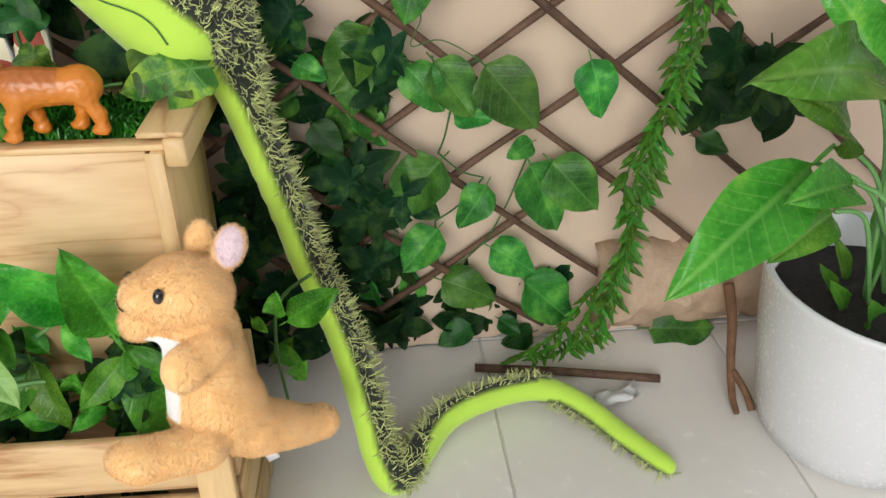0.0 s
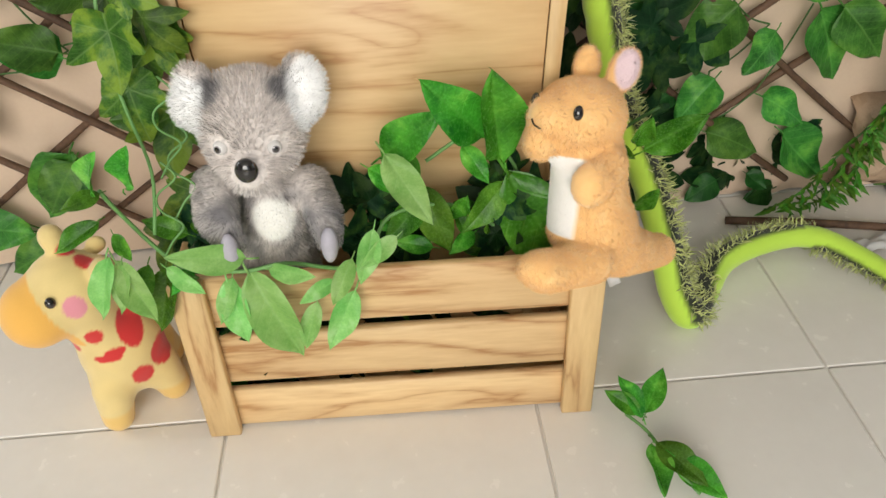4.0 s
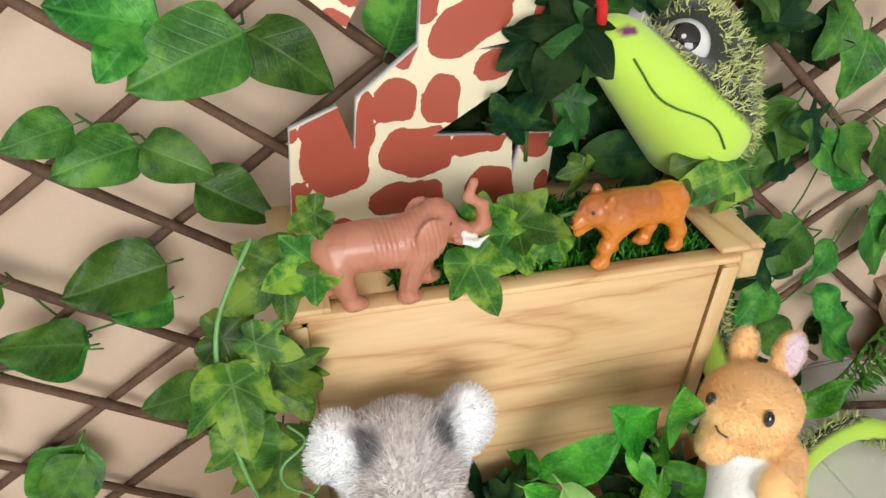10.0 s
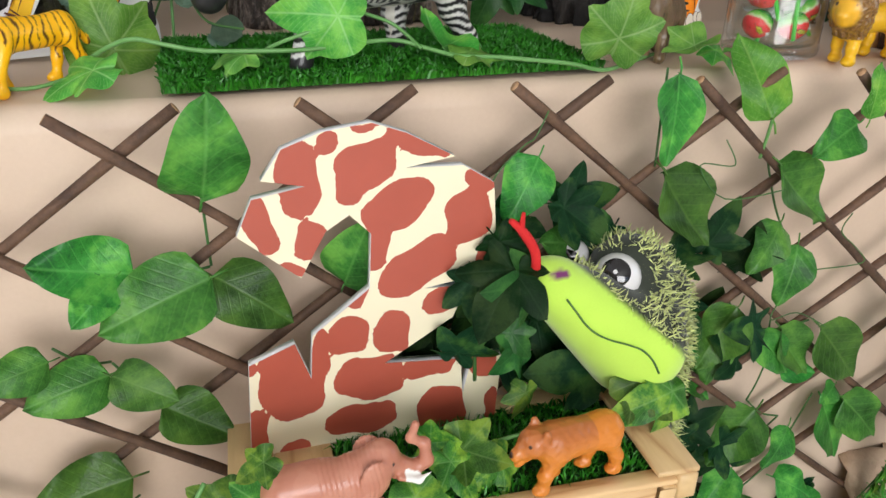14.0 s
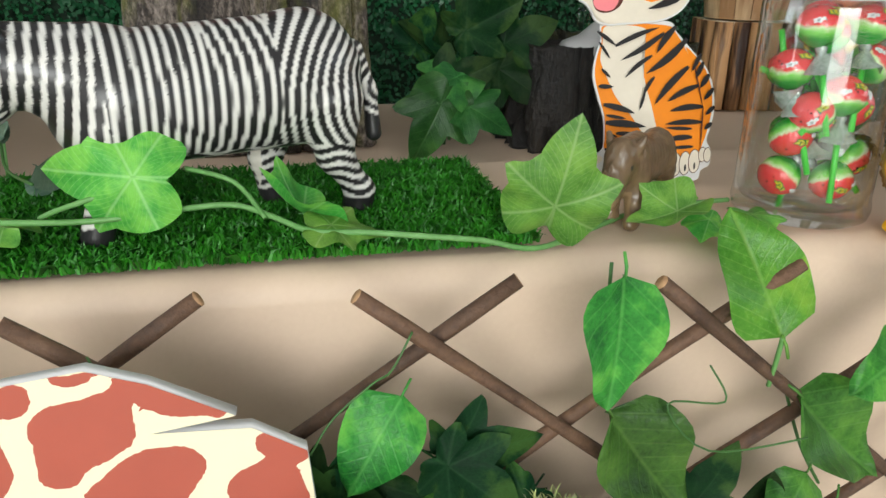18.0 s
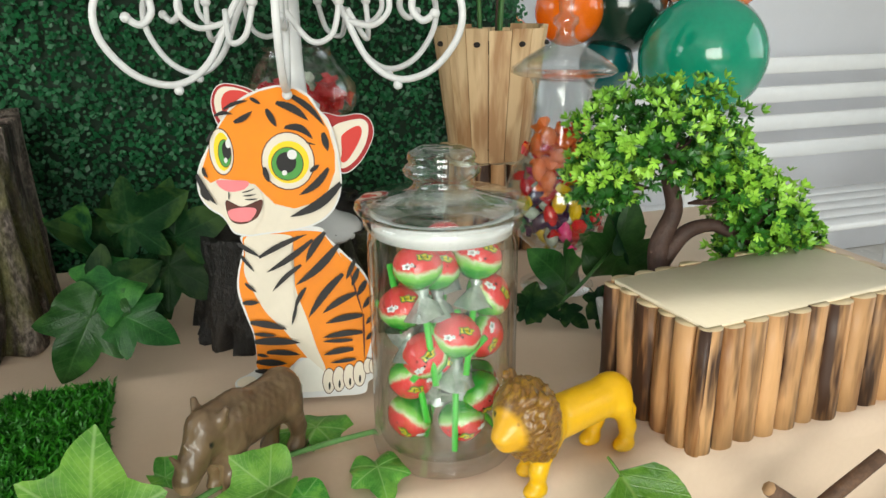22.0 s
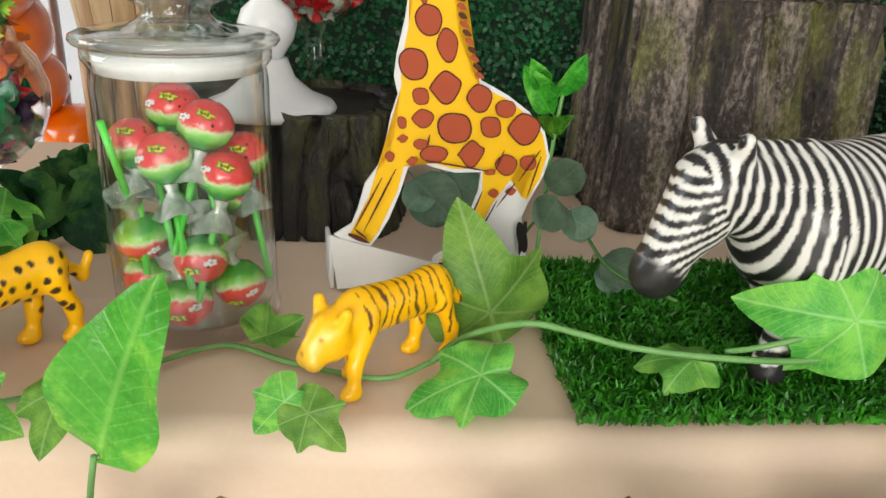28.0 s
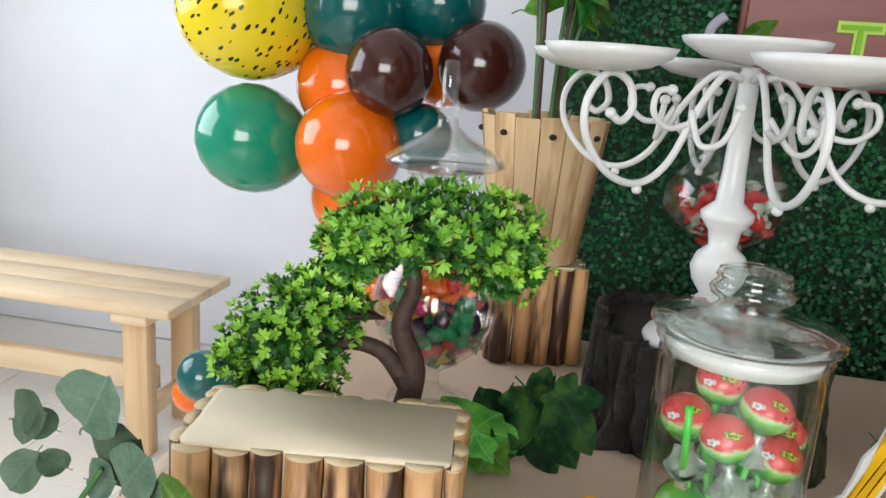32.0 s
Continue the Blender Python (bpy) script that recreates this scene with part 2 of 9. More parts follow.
def mathn(nt, add, op, a, b=None):
    n = add("ShaderNodeMath", operation=op)
    for i, v in enumerate((a, b)):
        if v is None:
            continue
        if isinstance(v, (int, float)):
            n.inputs[i].default_value = v
        else:
            nt.links.new(v, n.inputs[i])
    return n.outputs[0]


def coords(nt, add, stretch=(1, 1, 1), kind="Object", rand=False):
    t = add("ShaderNodeTexCoord")
    mp = add("ShaderNodeMapping", i_Scale=stretch)
    nt.links.new(t.outputs[kind], mp.inputs[0])
    if rand:
        o = add("ShaderNodeObjectInfo")
        v = mathn(nt, add, "MULTIPLY", o.outputs["Random"], 37.0)
        cb = add("ShaderNodeCombineXYZ")
        for i in range(3):
            nt.links.new(v, cb.inputs[i])
        nt.links.new(cb.outputs[0], mp.inputs["Location"])
    return mp.outputs[0]


def noise_out(nt, add, vec, scale, detail=4.0, rough=0.55, dist=0.0):
    n = add("ShaderNodeTexNoise", i_Scale=scale, i_Detail=detail, i_Roughness=rough, i_Distortion=dist)
    nt.links.new(vec, n.inputs["Vector"])
    return n.outputs[0]


def bump_to(nt, add, b, height, strength, dist=0.002):
    n = add("ShaderNodeBump", i_Strength=strength, i_Distance=dist)
    nt.links.new(height, n.inputs["Height"])
    nt.links.new(n.outputs[0], b.inputs["Normal"])


def surface(name, c1, c2, scale=20, fine=180, rough=0.5, bump=0.2, metal=0.0, stretch=(1, 1, 1), rand=0.0, coat=0.0, sheen=0.0, dist=0.0, subsurf=0.0, bump_dist=0.002, spec=0.5, transmission=0.0):
    """Two tones mixed by broad and fine noise, with fine relief."""
    m, nt, b, add = mat_start(name)
    v = coords(nt, add, stretch, rand=True)
    n1 = noise_out(nt, add, v, scale, 5, 0.6, dist)
    n2 = noise_out(nt, add, v, fine, 3, 0.6)
    f = mathn(nt, add, "ADD", mathn(nt, add, "MULTIPLY", n1, 0.72), mathn(nt, add, "MULTIPLY", n2, 0.28))
    col = ramp(nt, add, f, [(0.32, c1), (0.68, c2)])
    if rand:
        o = add("ShaderNodeObjectInfo")
        h = add("ShaderNodeHueSaturation")
        nt.links.new(mathn(nt, add, "ADD", mathn(nt, add, "MULTIPLY", o.outputs["Random"], rand), 1 - rand / 2), h.inputs["Value"])
        nt.links.new(col, h.inputs["Color"])
        col = h.outputs[0]
    nt.links.new(col, b.inputs["Base Color"])
    r = mathn(nt, add, "ADD", mathn(nt, add, "MULTIPLY", n2, 0.2), rough - 0.1)
    nt.links.new(r, b.inputs["Roughness"])
    b.inputs["Metallic"].default_value = metal
    b.inputs["Coat Weight"].default_value = coat
    b.inputs["Sheen Weight"].default_value = sheen
    b.inputs["Specular IOR Level"].default_value = spec
    if subsurf:
        b.inputs["Subsurface Weight"].default_value = subsurf
        b.inputs["Subsurface Radius"].default_value = (0.01, 0.006, 0.004)
    if bump:
        bump_to(nt, add, b, n2, bump, bump_dist)
    return m


def wood(name, c1, c2, axis=0, grain=14.0, rough=0.5, bands=7.0, rand=0.12, bump=0.15, dark=None):
    """Pale timber: stretched rings along one axis with darker streaks."""
    m, nt, b, add = mat_start(name)
    st = [1.0, 1.0, 1.0]
    st[axis] = 0.12
    v = coords(nt, add, st, rand=True)
    n1 = noise_out(nt, add, v, grain, 3, 0.5, 0.6)
    w = mathn(nt, add, "POWER", mathn(nt, add, "PINGPONG", mathn(nt, add, "MULTIPLY", n1, bands), 1.0), 0.6)
    n2 = noise_out(nt, add, v, grain * 14, 2, 0.6)
    n4 = noise_out(nt, add, v, grain * 0.5, 3, 0.6)
    f = mathn(nt, add, "ADD", mathn(nt, add, "MULTIPLY", w, 0.42), mathn(nt, add, "ADD", mathn(nt, add, "MULTIPLY", n2, 0.34), mathn(nt, add, "MULTIPLY", n4, 0.24)))
    col = ramp(nt, add, f, [(0.28, c2), (0.50, [(p + q * 2) / 3 for p, q in zip(c2, c1)]), (0.78, c1)])
    if dark is not None:
        n3 = noise_out(nt, add, v, grain * 2.0, 4, 0.6)
        col = mixc(nt, add, ramp(nt, add, n3, [(0.47, (0, 0, 0)), (0.60, (1, 1, 1))]), col, dark)
    o = add("ShaderNodeObjectInfo")
    h = add("ShaderNodeHueSaturation")
    nt.links.new(mathn(nt, add, "ADD", mathn(nt, add, "MULTIPLY", o.outputs["Random"], rand), 1 - rand / 2), h.inputs["Value"])
    nt.links.new(col, h.inputs["Color"])
    nt.links.new(h.outputs[0], b.inputs["Base Color"])
    b.inputs["Roughness"].default_value = rough
    bump_to(nt, add, b, f, bump, 0.001)
    return m


def leaf_material(name, dark, light, vein, lobed=False, rough=0.38, pale=(0.25, 0.42, 0.05), pale_amount=0.35, veins=7.0, val=0.8, vein_amount=0.3, gloss=0.28):
    """Printed fabric leaf: lighter ribs, blotches towards yellow-green, another tone for every leaf."""
    m, nt, b, add = mat_start(name)
    t = add("ShaderNodeTexCoord")
    s = add("ShaderNodeSeparateXYZ")
    nt.links.new(t.outputs["Object"], s.inputs[0])
    ax = mathn(nt, add, "ABSOLUTE", s.outputs[0])
    if lobed:
        ang = mathn(nt, add, "ARCTAN2", s.outputs[0], s.outputs[1])
        r = mathn(nt, add, "POWER", mathn(nt, add, "ADD", mathn(nt, add, "MULTIPLY", s.outputs[0], s.outputs[0]), mathn(nt, add, "MULTIPLY", s.outputs[1], s.outputs[1])), 0.5)
        pp = mathn(nt, add, "PINGPONG", ang, 0.51)
        rib = mathn(nt, add, "MULTIPLY", pp, r)
        side = mathn(nt, add, "PINGPONG", mathn(nt, add, "SUBTRACT", mathn(nt, add, "MULTIPLY", r, 9.0), mathn(nt, add, "MULTIPLY", pp, 8.0)), 0.5)
    else:
        rib = ax
        side = mathn(nt, add, "PINGPONG", mathn(nt, add, "SUBTRACT", mathn(nt, add, "MULTIPLY", s.outputs[1], veins), mathn(nt, add, "MULTIPLY", ax, veins * 0.9)), 0.5)
    main = ramp(nt, add, rib, [(0.006, (1, 1, 1)), (0.022, (0, 0, 0))])
    fine = ramp(nt, add, side, [(0.0, (0.65, 0.65, 0.65)), (0.1, (0, 0, 0))])
    vm = mathn(nt, add, "MAXIMUM", main, fine)
    v = coords(nt, add, (1, 1, 1), rand=True)
    n1 = noise_out(nt, add, v, 2.2, 4, 0.6)
    n2 = noise_out(nt, add, v, 30, 3, 0.6)
    base = ramp(nt, add, mathn(nt, add, "ADD", mathn(nt, add, "MULTIPLY", n1, 0.75), mathn(nt, add, "MULTIPLY", n2, 0.25)), [(0.35, dark), (0.66, light)])
    o = add("ShaderNodeObjectInfo")
    edge = mathn(nt, add, "ADD", n1, mathn(nt, add, "MULTIPLY", r, 0.16)) if lobed else mathn(nt, add, "ADD", n1, mathn(nt, add, "MULTIPLY", ax, 0.2))
    yel = mathn(nt, add, "MULTIPLY", ramp(nt, add, edge, [(0.56, (0, 0, 0)), (0.70, (1, 1, 1))]), mathn(nt, add, "MULTIPLY", mathn(nt, add, "ADD", o.outputs["Random"], 0.35), pale_amount))
    base = mixc(nt, add, yel, base, pale)
    base = mixc(nt, add, mathn(nt, add, "MULTIPLY", vm, vein_amount), base, vein)
    h = add("ShaderNodeHueSaturation")
    nt.links.new(mathn(nt, add, "ADD", mathn(nt, add, "MULTIPLY", o.outputs["Random"], val), 1.08 - val / 2), h.inputs["Value"])
    nt.links.new(mathn(nt, add, "ADD", mathn(nt, add, "MULTIPLY", o.outputs["Random"], 0.05), 0.465), h.inputs["Hue"])
    nt.links.new(base, h.inputs["Color"])
    nt.links.new(h.outputs[0], b.inputs["Base Color"])
    nt.links.new(mathn(nt, add, "ADD", mathn(nt, add, "MULTIPLY", n2, 0.2), rough - 0.1), b.inputs["Roughness"])
    hgt = mathn(nt, add, "SUBTRACT", mathn(nt, add, "MULTIPLY", n2, 0.5), vm)
    bump_to(nt, add, b, hgt, 0.16, 0.012)
    b.inputs["Specular IOR Level"].default_value = gloss
    tr = add("ShaderNodeBsdfTranslucent")
    nt.links.new(h.outputs[0], tr.inputs[0])
    mx = add("ShaderNodeMixShader")
    mx.inputs[0].default_value = 0.22
    nt.links.new(b.outputs[0], mx.inputs[1])
    nt.links.new(tr.outputs[0], mx.inputs[2])
    nt.links.new(mx.outputs[0], nt.nodes["Material Output"].inputs[0])
    return m


def pigment_material(name, rough=0.45, bump=0.1, fine=300, coat=0.0, sheen=0.0, var=0.12, bump_dist=0.001):
    """Colours carried by the mesh as pigment."""
    m, nt, b, add = mat_start(name)
    a = add("ShaderNodeAttribute", attribute_name="pigment")
    v = coords(nt, add)
    n = noise_out(nt, add, v, fine, 4, 0.6)
    h = add("ShaderNodeHueSaturation")
    nt.links.new(mathn(nt, add, "ADD", mathn(nt, add, "MULTIPLY", n, var), 1 - var / 2), h.inputs["Value"])
    nt.links.new(a.outputs["Color"], h.inputs["Color"])
    nt.links.new(h.outputs[0], b.inputs["Base Color"])
    b.inputs["Roughness"].default_value = rough
    b.inputs["Coat Weight"].default_value = coat
    b.inputs["Sheen Weight"].default_value = sheen
    if bump:
        bump_to(nt, add, b, n, bump, bump_dist)
    return m


def thin_glass(name, tint=(0.985, 0.995, 0.99)):
    """A thin clear wall: sees straight through, with a mirror gloss that grows at grazing angles."""
    m, nt, b, add = mat_start(name)
    tr = add("ShaderNodeBsdfTransparent")
    tr.inputs[0].default_value = (*tint, 1)
    gl = add("ShaderNodeBsdfGlossy")
    gl.inputs["Roughness"].default_value = 0.02
    lw = add("ShaderNodeLayerWeight", i_Blend=0.5)
    mx = add("ShaderNodeMixShader")
    nt.links.new(mathn(nt, add, "ADD", mathn(nt, add, "MULTIPLY", mathn(nt, add, "POWER", lw.outputs["Facing"], 2.6), 0.75), 0.06), mx.inputs[0])
    nt.links.new(tr.outputs[0], mx.inputs[1])
    nt.links.new(gl.outputs[0], mx.inputs[2])
    nt.links.new(mx.outputs[0], nt.nodes["Material Output"].inputs[0])
    return m


KRAFT = surface("kraft_paper", (0.66, 0.495, 0.365), (0.73, 0.565, 0.43), 4, 220, 0.55, 0.12, bump_dist=0.001)
KRAFT_CRUMPLED = surface("crumpled_kraft", (0.40, 0.27, 0.17), (0.56, 0.40, 0.28), 9, 120, 0.6, 0.5, bump_dist=0.004)
TILE = surface("floor_tile", (0.78, 0.745, 0.69), (0.86, 0.825, 0.77), 3, 40, 0.24, 0.03, rand=0.06)
GROUT = surface("grout", (0.70, 0.67, 0.62), (0.78, 0.75, 0.70), 40, 300, 0.85, 0.3)
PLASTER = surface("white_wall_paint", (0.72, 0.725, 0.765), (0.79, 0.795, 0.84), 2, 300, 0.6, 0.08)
# grey and pale tones of the unseen walls and ceiling, chosen for their bounce
UNSEEN_WALL = surface("low_bounce_greige", (0.36, 0.35, 0.34), (0.42, 0.41, 0.40), 2, 300, 0.7, 0.08)
CEILING = surface("unseen_ceiling_pale", (0.60, 0.60, 0.60), (0.66, 0.66, 0.66), 2, 300, 0.7, 0.05)
PINE_X = wood("pine_planed_x", (0.80, 0.57, 0.30), (0.46, 0.235, 0.095), 0, 20, 0.48, bands=9.0)
PINE_Z = wood("pine_planed_z", (0.75, 0.53, 0.26), (0.42, 0.22, 0.085), 2, 20, 0.48)
PINE_Y = wood("pine_planed_y", (0.75, 0.53, 0.26), (0.49, 0.275, 0.115), 1, 15, 0.48)
PLY_X = wood("pine_plywood", (0.82, 0.58, 0.30), (0.56, 0.30, 0.125), 0, 15, 0.42, bands=11.0, bump=0.08)
BENCHWOOD = wood("bench_pine", (0.84, 0.66, 0.44), (0.72, 0.51, 0.30), 0, 10, 0.5)
STICK = surface("willow_stick", (0.05, 0.025, 0.015), (0.17, 0.092, 0.052), 40, 260, 0.7, 0.6, rand=0.4)
STICK_CUT = surface("cut_stick_end", (0.42, 0.23, 0.11), (0.55, 0.34, 0.18), 90, 400, 0.75, 0.3)
LOG = wood("half_log_bark", (0.66, 0.37, 0.165), (0.35, 0.15, 0.05), 2, 20, 0.5, rand=0.35, bump=0.6, dark=(0.05, 0.02, 0.009))
LOG_CUT = surface("log_end_grain", (0.66, 0.50, 0.29), (0.77, 0.62, 0.40), 60, 300, 0.7, 0.2)
PLY_TOP = surface("pale_ply_top", (0.86, 0.74, 0.54), (0.92, 0.81, 0.62), 8, 160, 0.85, 0.1, spec=0.15)


def bark_material(name, deep, mid, pale, moss_amount):
    """Moulded bark: dark grooves, rubbed pale ridges and soft moss streaks."""
    m, nt, b, add = mat_start(name)
    v = coords(nt, add, (1, 1, 0.22))
    v2 = coords(nt, add, (1, 1, 0.6))
    n1 = noise_out(nt, add, v, 30, 4, 0.65, 0.4)
    n2 = noise_out(nt, add, v2, 240, 4, 0.7)
    f = mathn(nt, add, "ADD", mathn(nt, add, "MULTIPLY", n1, 0.58), mathn(nt, add, "MULTIPLY", n2, 0.42))
    col = ramp(nt, add, f, [(0.38, deep), (0.49, mid), (0.64, pale)])
    n3 = noise_out(nt, add, coords(nt, add, (1, 1, 0.35)), 13, 4, 0.7)
    mm = mathn(nt, add, "MULTIPLY", ramp(nt, add, n3, [(0.54, (0, 0, 0)), (0.66, (1, 1, 1))]), moss_amount)
    col = mixc(nt, add, mm, col, mixc(nt, add, n2, (0.03, 0.04, 0.006), (0.30, 0.30, 0.03)))
    nt.links.new(col, b.inputs["Base Color"])
    nt.links.new(mathn(nt, add, "ADD", mathn(nt, add, "MULTIPLY", n2, 0.5), 0.22), b.inputs["Roughness"])
    bump_to(nt, add, b, f, 1.0, 0.009)
    return m


BARK = bark_material("moulded_bark", (0.006, 0.004, 0.003), (0.055, 0.040, 0.031), (0.40, 0.33, 0.28), 0.6)
BARK_DARK = bark_material("dark_moulded_bark", (0.003, 0.0025, 0.002), (0.008, 0.006, 0.005), (0.032, 0.025, 0.02), 0.25)
SOIL = surface("dark_soil", (0.010, 0.008, 0.007), (0.04, 0.03, 0.025), 120, 300, 0.9, 0.9, bump_dist=0.006)
WHITE_POT = surface("white_glazed_pot", (0.70, 0.70, 0.71), (0.76, 0.76, 0.77), 5, 200, 0.25, 0.03)
WHITE_METAL = surface("white_painted_metal", (0.68, 0.68, 0.68), (0.74, 0.74, 0.74), 30, 200, 0.32, 0.05)
CARD_WHITE = surface("white_card", (0.68, 0.67, 0.66), (0.74, 0.73, 0.72), 10, 200, 0.6, 0.05)
GLASS = thin_glass("clear_glass")
GLASS_THICK = thin_glass("thick_clear_glass", (0.955, 0.98, 0.97))
GRASS_MATS = [surface("turf_blade", (0.010, 0.10, 0.005), (0.05, 0.33, 0.012), 60, 200, 0.45, 0.0)]
TURF_BASE = surface("turf_backing", (0.006, 0.035, 0.006), (0.012, 0.06, 0.01), 80, 200, 0.8, 0.4)
BOXWOOD = surface("boxwood_leaf", (0.005, 0.058, 0.020), (0.016, 0.150, 0.045), 14, 120, 0.45, 0.0)
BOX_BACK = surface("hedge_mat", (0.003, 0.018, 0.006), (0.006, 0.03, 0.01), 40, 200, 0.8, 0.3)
LEAF_OVAL = leaf_material("pothos_leaf", (0.012, 0.085, 0.012), (0.075, 0.30, 0.045), (0.17, 0.43, 0.10), pale=(0.22, 0.48, 0.07), pale_amount=0.38, rough=0.34, vein_amount=0.26)
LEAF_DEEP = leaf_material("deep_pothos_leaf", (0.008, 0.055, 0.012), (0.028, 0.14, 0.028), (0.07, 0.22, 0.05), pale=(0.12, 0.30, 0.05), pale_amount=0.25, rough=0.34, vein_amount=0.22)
LEAF_IVY = leaf_material("ivy_leaf", (0.012, 0.080, 0.010), (0.09, 0.29, 0.035), (0.24, 0.43, 0.14), lobed=True, pale=(0.34, 0.50, 0.05), pale_amount=0.62)
LEAF_IVY_PALE = leaf_material("pale_ivy_leaf", (0.045, 0.24, 0.030), (0.16, 0.50, 0.08), (0.38, 0.64, 0.26), lobed=True, pale=(0.28, 0.56, 0.08), pale_amount=0.4, val=0.6, vein_amount=0.45)
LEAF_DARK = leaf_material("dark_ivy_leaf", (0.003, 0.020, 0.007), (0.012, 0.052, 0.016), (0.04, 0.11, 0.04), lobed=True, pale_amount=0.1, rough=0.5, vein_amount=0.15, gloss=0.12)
LEAF_BRIGHT = leaf_material("ficus_leaf", (0.012, 0.11, 0.008), (0.095, 0.40, 0.035), (0.18, 0.46, 0.08), pale=(0.28, 0.56, 0.10), pale_amount=0.35, rough=0.26, vein_amount=0.12)
LEAF_MINT = leaf_material("pale_ficus_leaf", (0.14, 0.46, 0.10), (0.34, 0.68, 0.22), (0.38, 0.66, 0.30), pale=(0.46, 0.70, 0.38), pale_amount=0.5, rough=0.34, vein_amount=0.12, val=0.5)
LEAF_GREY = leaf_material("eucalyptus_leaf", (0.06, 0.115, 0.075), (0.13, 0.20, 0.14), (0.20, 0.28, 0.2), pale_amount=0.0, rough=0.5)
LEAF_WILLOW = leaf_material("willow_leaf", (0.025, 0.13, 0.015), (0.08, 0.26, 0.02), (0.15, 0.33, 0.06), pale_amount=0.3)
LEAF_LILY = leaf_material("peace_lily_leaf", (0.03, 0.19, 0.016), (0.12, 0.42, 0.05), (0.30, 0.56, 0.14), pale=(0.38, 0.60, 0.08), pale_amount=0.4, rough=0.25, veins=10.0)
STEM = surface("green_stem", (0.10, 0.27, 0.06), (0.20, 0.42, 0.14), 30, 200, 0.5, 0.1)
STEM_DARK = surface("dark_green_stem", (0.03, 0.10, 0.02), (0.07, 0.19, 0.04), 30, 200, 0.5, 0.1)
# one leaf in two colours, lit and shaded, for the bonsai crowns
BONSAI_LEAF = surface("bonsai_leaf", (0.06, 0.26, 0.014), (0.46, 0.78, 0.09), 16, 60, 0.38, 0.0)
BONSAI_LEAF_SHADED = surface("bonsai_leaf_shaded", (0.012, 0.08, 0.01), (0.05, 0.21, 0.018), 6, 60, 0.42, 0.0)
BONSAI_BARK = surface("bonsai_trunk", (0.035, 0.018, 0.014), (0.10, 0.055, 0.04), 40, 200, 0.65, 0.6)
TOY_PLASTIC = pigment_material("toy_plastic", 0.36, 0.25, 220, 0.15)
PLUSH = pigment_material("plush_pile", 0.9, 0.3, 500, 0.0, 0.5, 0.3)
PLUSH_SOFT = pigment_material("soft_plush", 0.95, 0.2, 800, 0.0, 0.6, 0.12, 0.002)
PLUSH_SMOOTH = pigment_material("smooth_plush", 0.85, 0.25, 700, 0.0, 0.35, 0.1)

# ---------- the room ----------
TOP = 0.744          # table top
FRONT = 0.868        # front plane of the hanging paper


def structure(name, bm, material, label, category):
    return tagged(part(name, bm, material, None, "", False), label, category, "", "structure")


structure("floor", box(-3.6, 3.3, -3.2, 3.6, -0.12, -0.004), GROUT, "grey grout bed under pale floor tiles", "floor")
structure("wall_north", box(-3.5, 3.2, 2.95, 3.1, 0, 2.6), PLASTER, "plain white painted wall behind the party table", "wall")
# west, east and south walls are unseen, added to hold down bounced fill
bm = box(-3.35, -3.2, -2.9, 2.95, 0, 0.9)
box(-3.35, -3.2, -2.9, 2.95, 2.2, 2.6, bm=bm)
box(-3.35, -3.2, -2.9, 0.6, 0.9, 2.2, bm=bm)
box(-3.35, -3.2, 2.3, 2.95, 0.9, 2.2, bm=bm)
structure("wall_west", bm, UNSEEN_WALL, "unseen greige wall toned to limit bounce, with a window opening", "wall")
bm = box(2.95, 3.1, -2.9, 2.95, 0, 0.7)
box(2.95, 3.1, -2.9, 2.95, 2.2, 2.6, bm=bm)
box(2.95, 3.1, -2.9, -0.3, 0.7, 2.2, bm=bm)
box(2.95, 3.1, 1.5, 2.95, 0.7, 2.2, bm=bm)
structure("wall_east", bm, UNSEEN_WALL, "unseen greige wall toned to limit bounce, with a wide window opening", "wall")
bm = box(-3.35, -2.0, -2.9, -2.75, 0, 2.6)
box(1.4, 3.1, -2.9, -2.75, 0, 2.6, bm=bm)
box(-2.0, 1.4, -2.9, -2.75, 2.3, 2.6, bm=bm)
structure("wall_south", bm, UNSEEN_WALL, "unseen greige wall toned to limit bounce, with an open terrace doorway", "wall")
# unseen too; its tone sets how much light comes back from above
structure("ceiling", box(-3.4, 3.15, -2.95, 3.1, 2.6, 2.7), CEILING, "plain unseen pale ceiling, toned to set the bounce from above", "ceiling")

# ---------- party table with its paper cloth ----------
TX0, TX1, TY1 = -1.20, 0.75, 1.47
table = thing("party_table", "long trestle table hidden under a paper cloth", "table")
part("tabletop", box(TX0 + 0.015, TX1 - 0.015, FRONT + 0.02, TY1 - 0.02, TOP - 0.035, TOP - 0.006, 0.003), PINE_X, table)
for x in (TX0 + 0.1, TX1 - 0.1):
    for y in (FRONT + 0.09, TY1 - 0.08):
        part("leg", box(x - 0.02, x + 0.02, y - 0.02, y + 0.02, 0, TOP - 0.035, 0.002), PINE_Z, table)


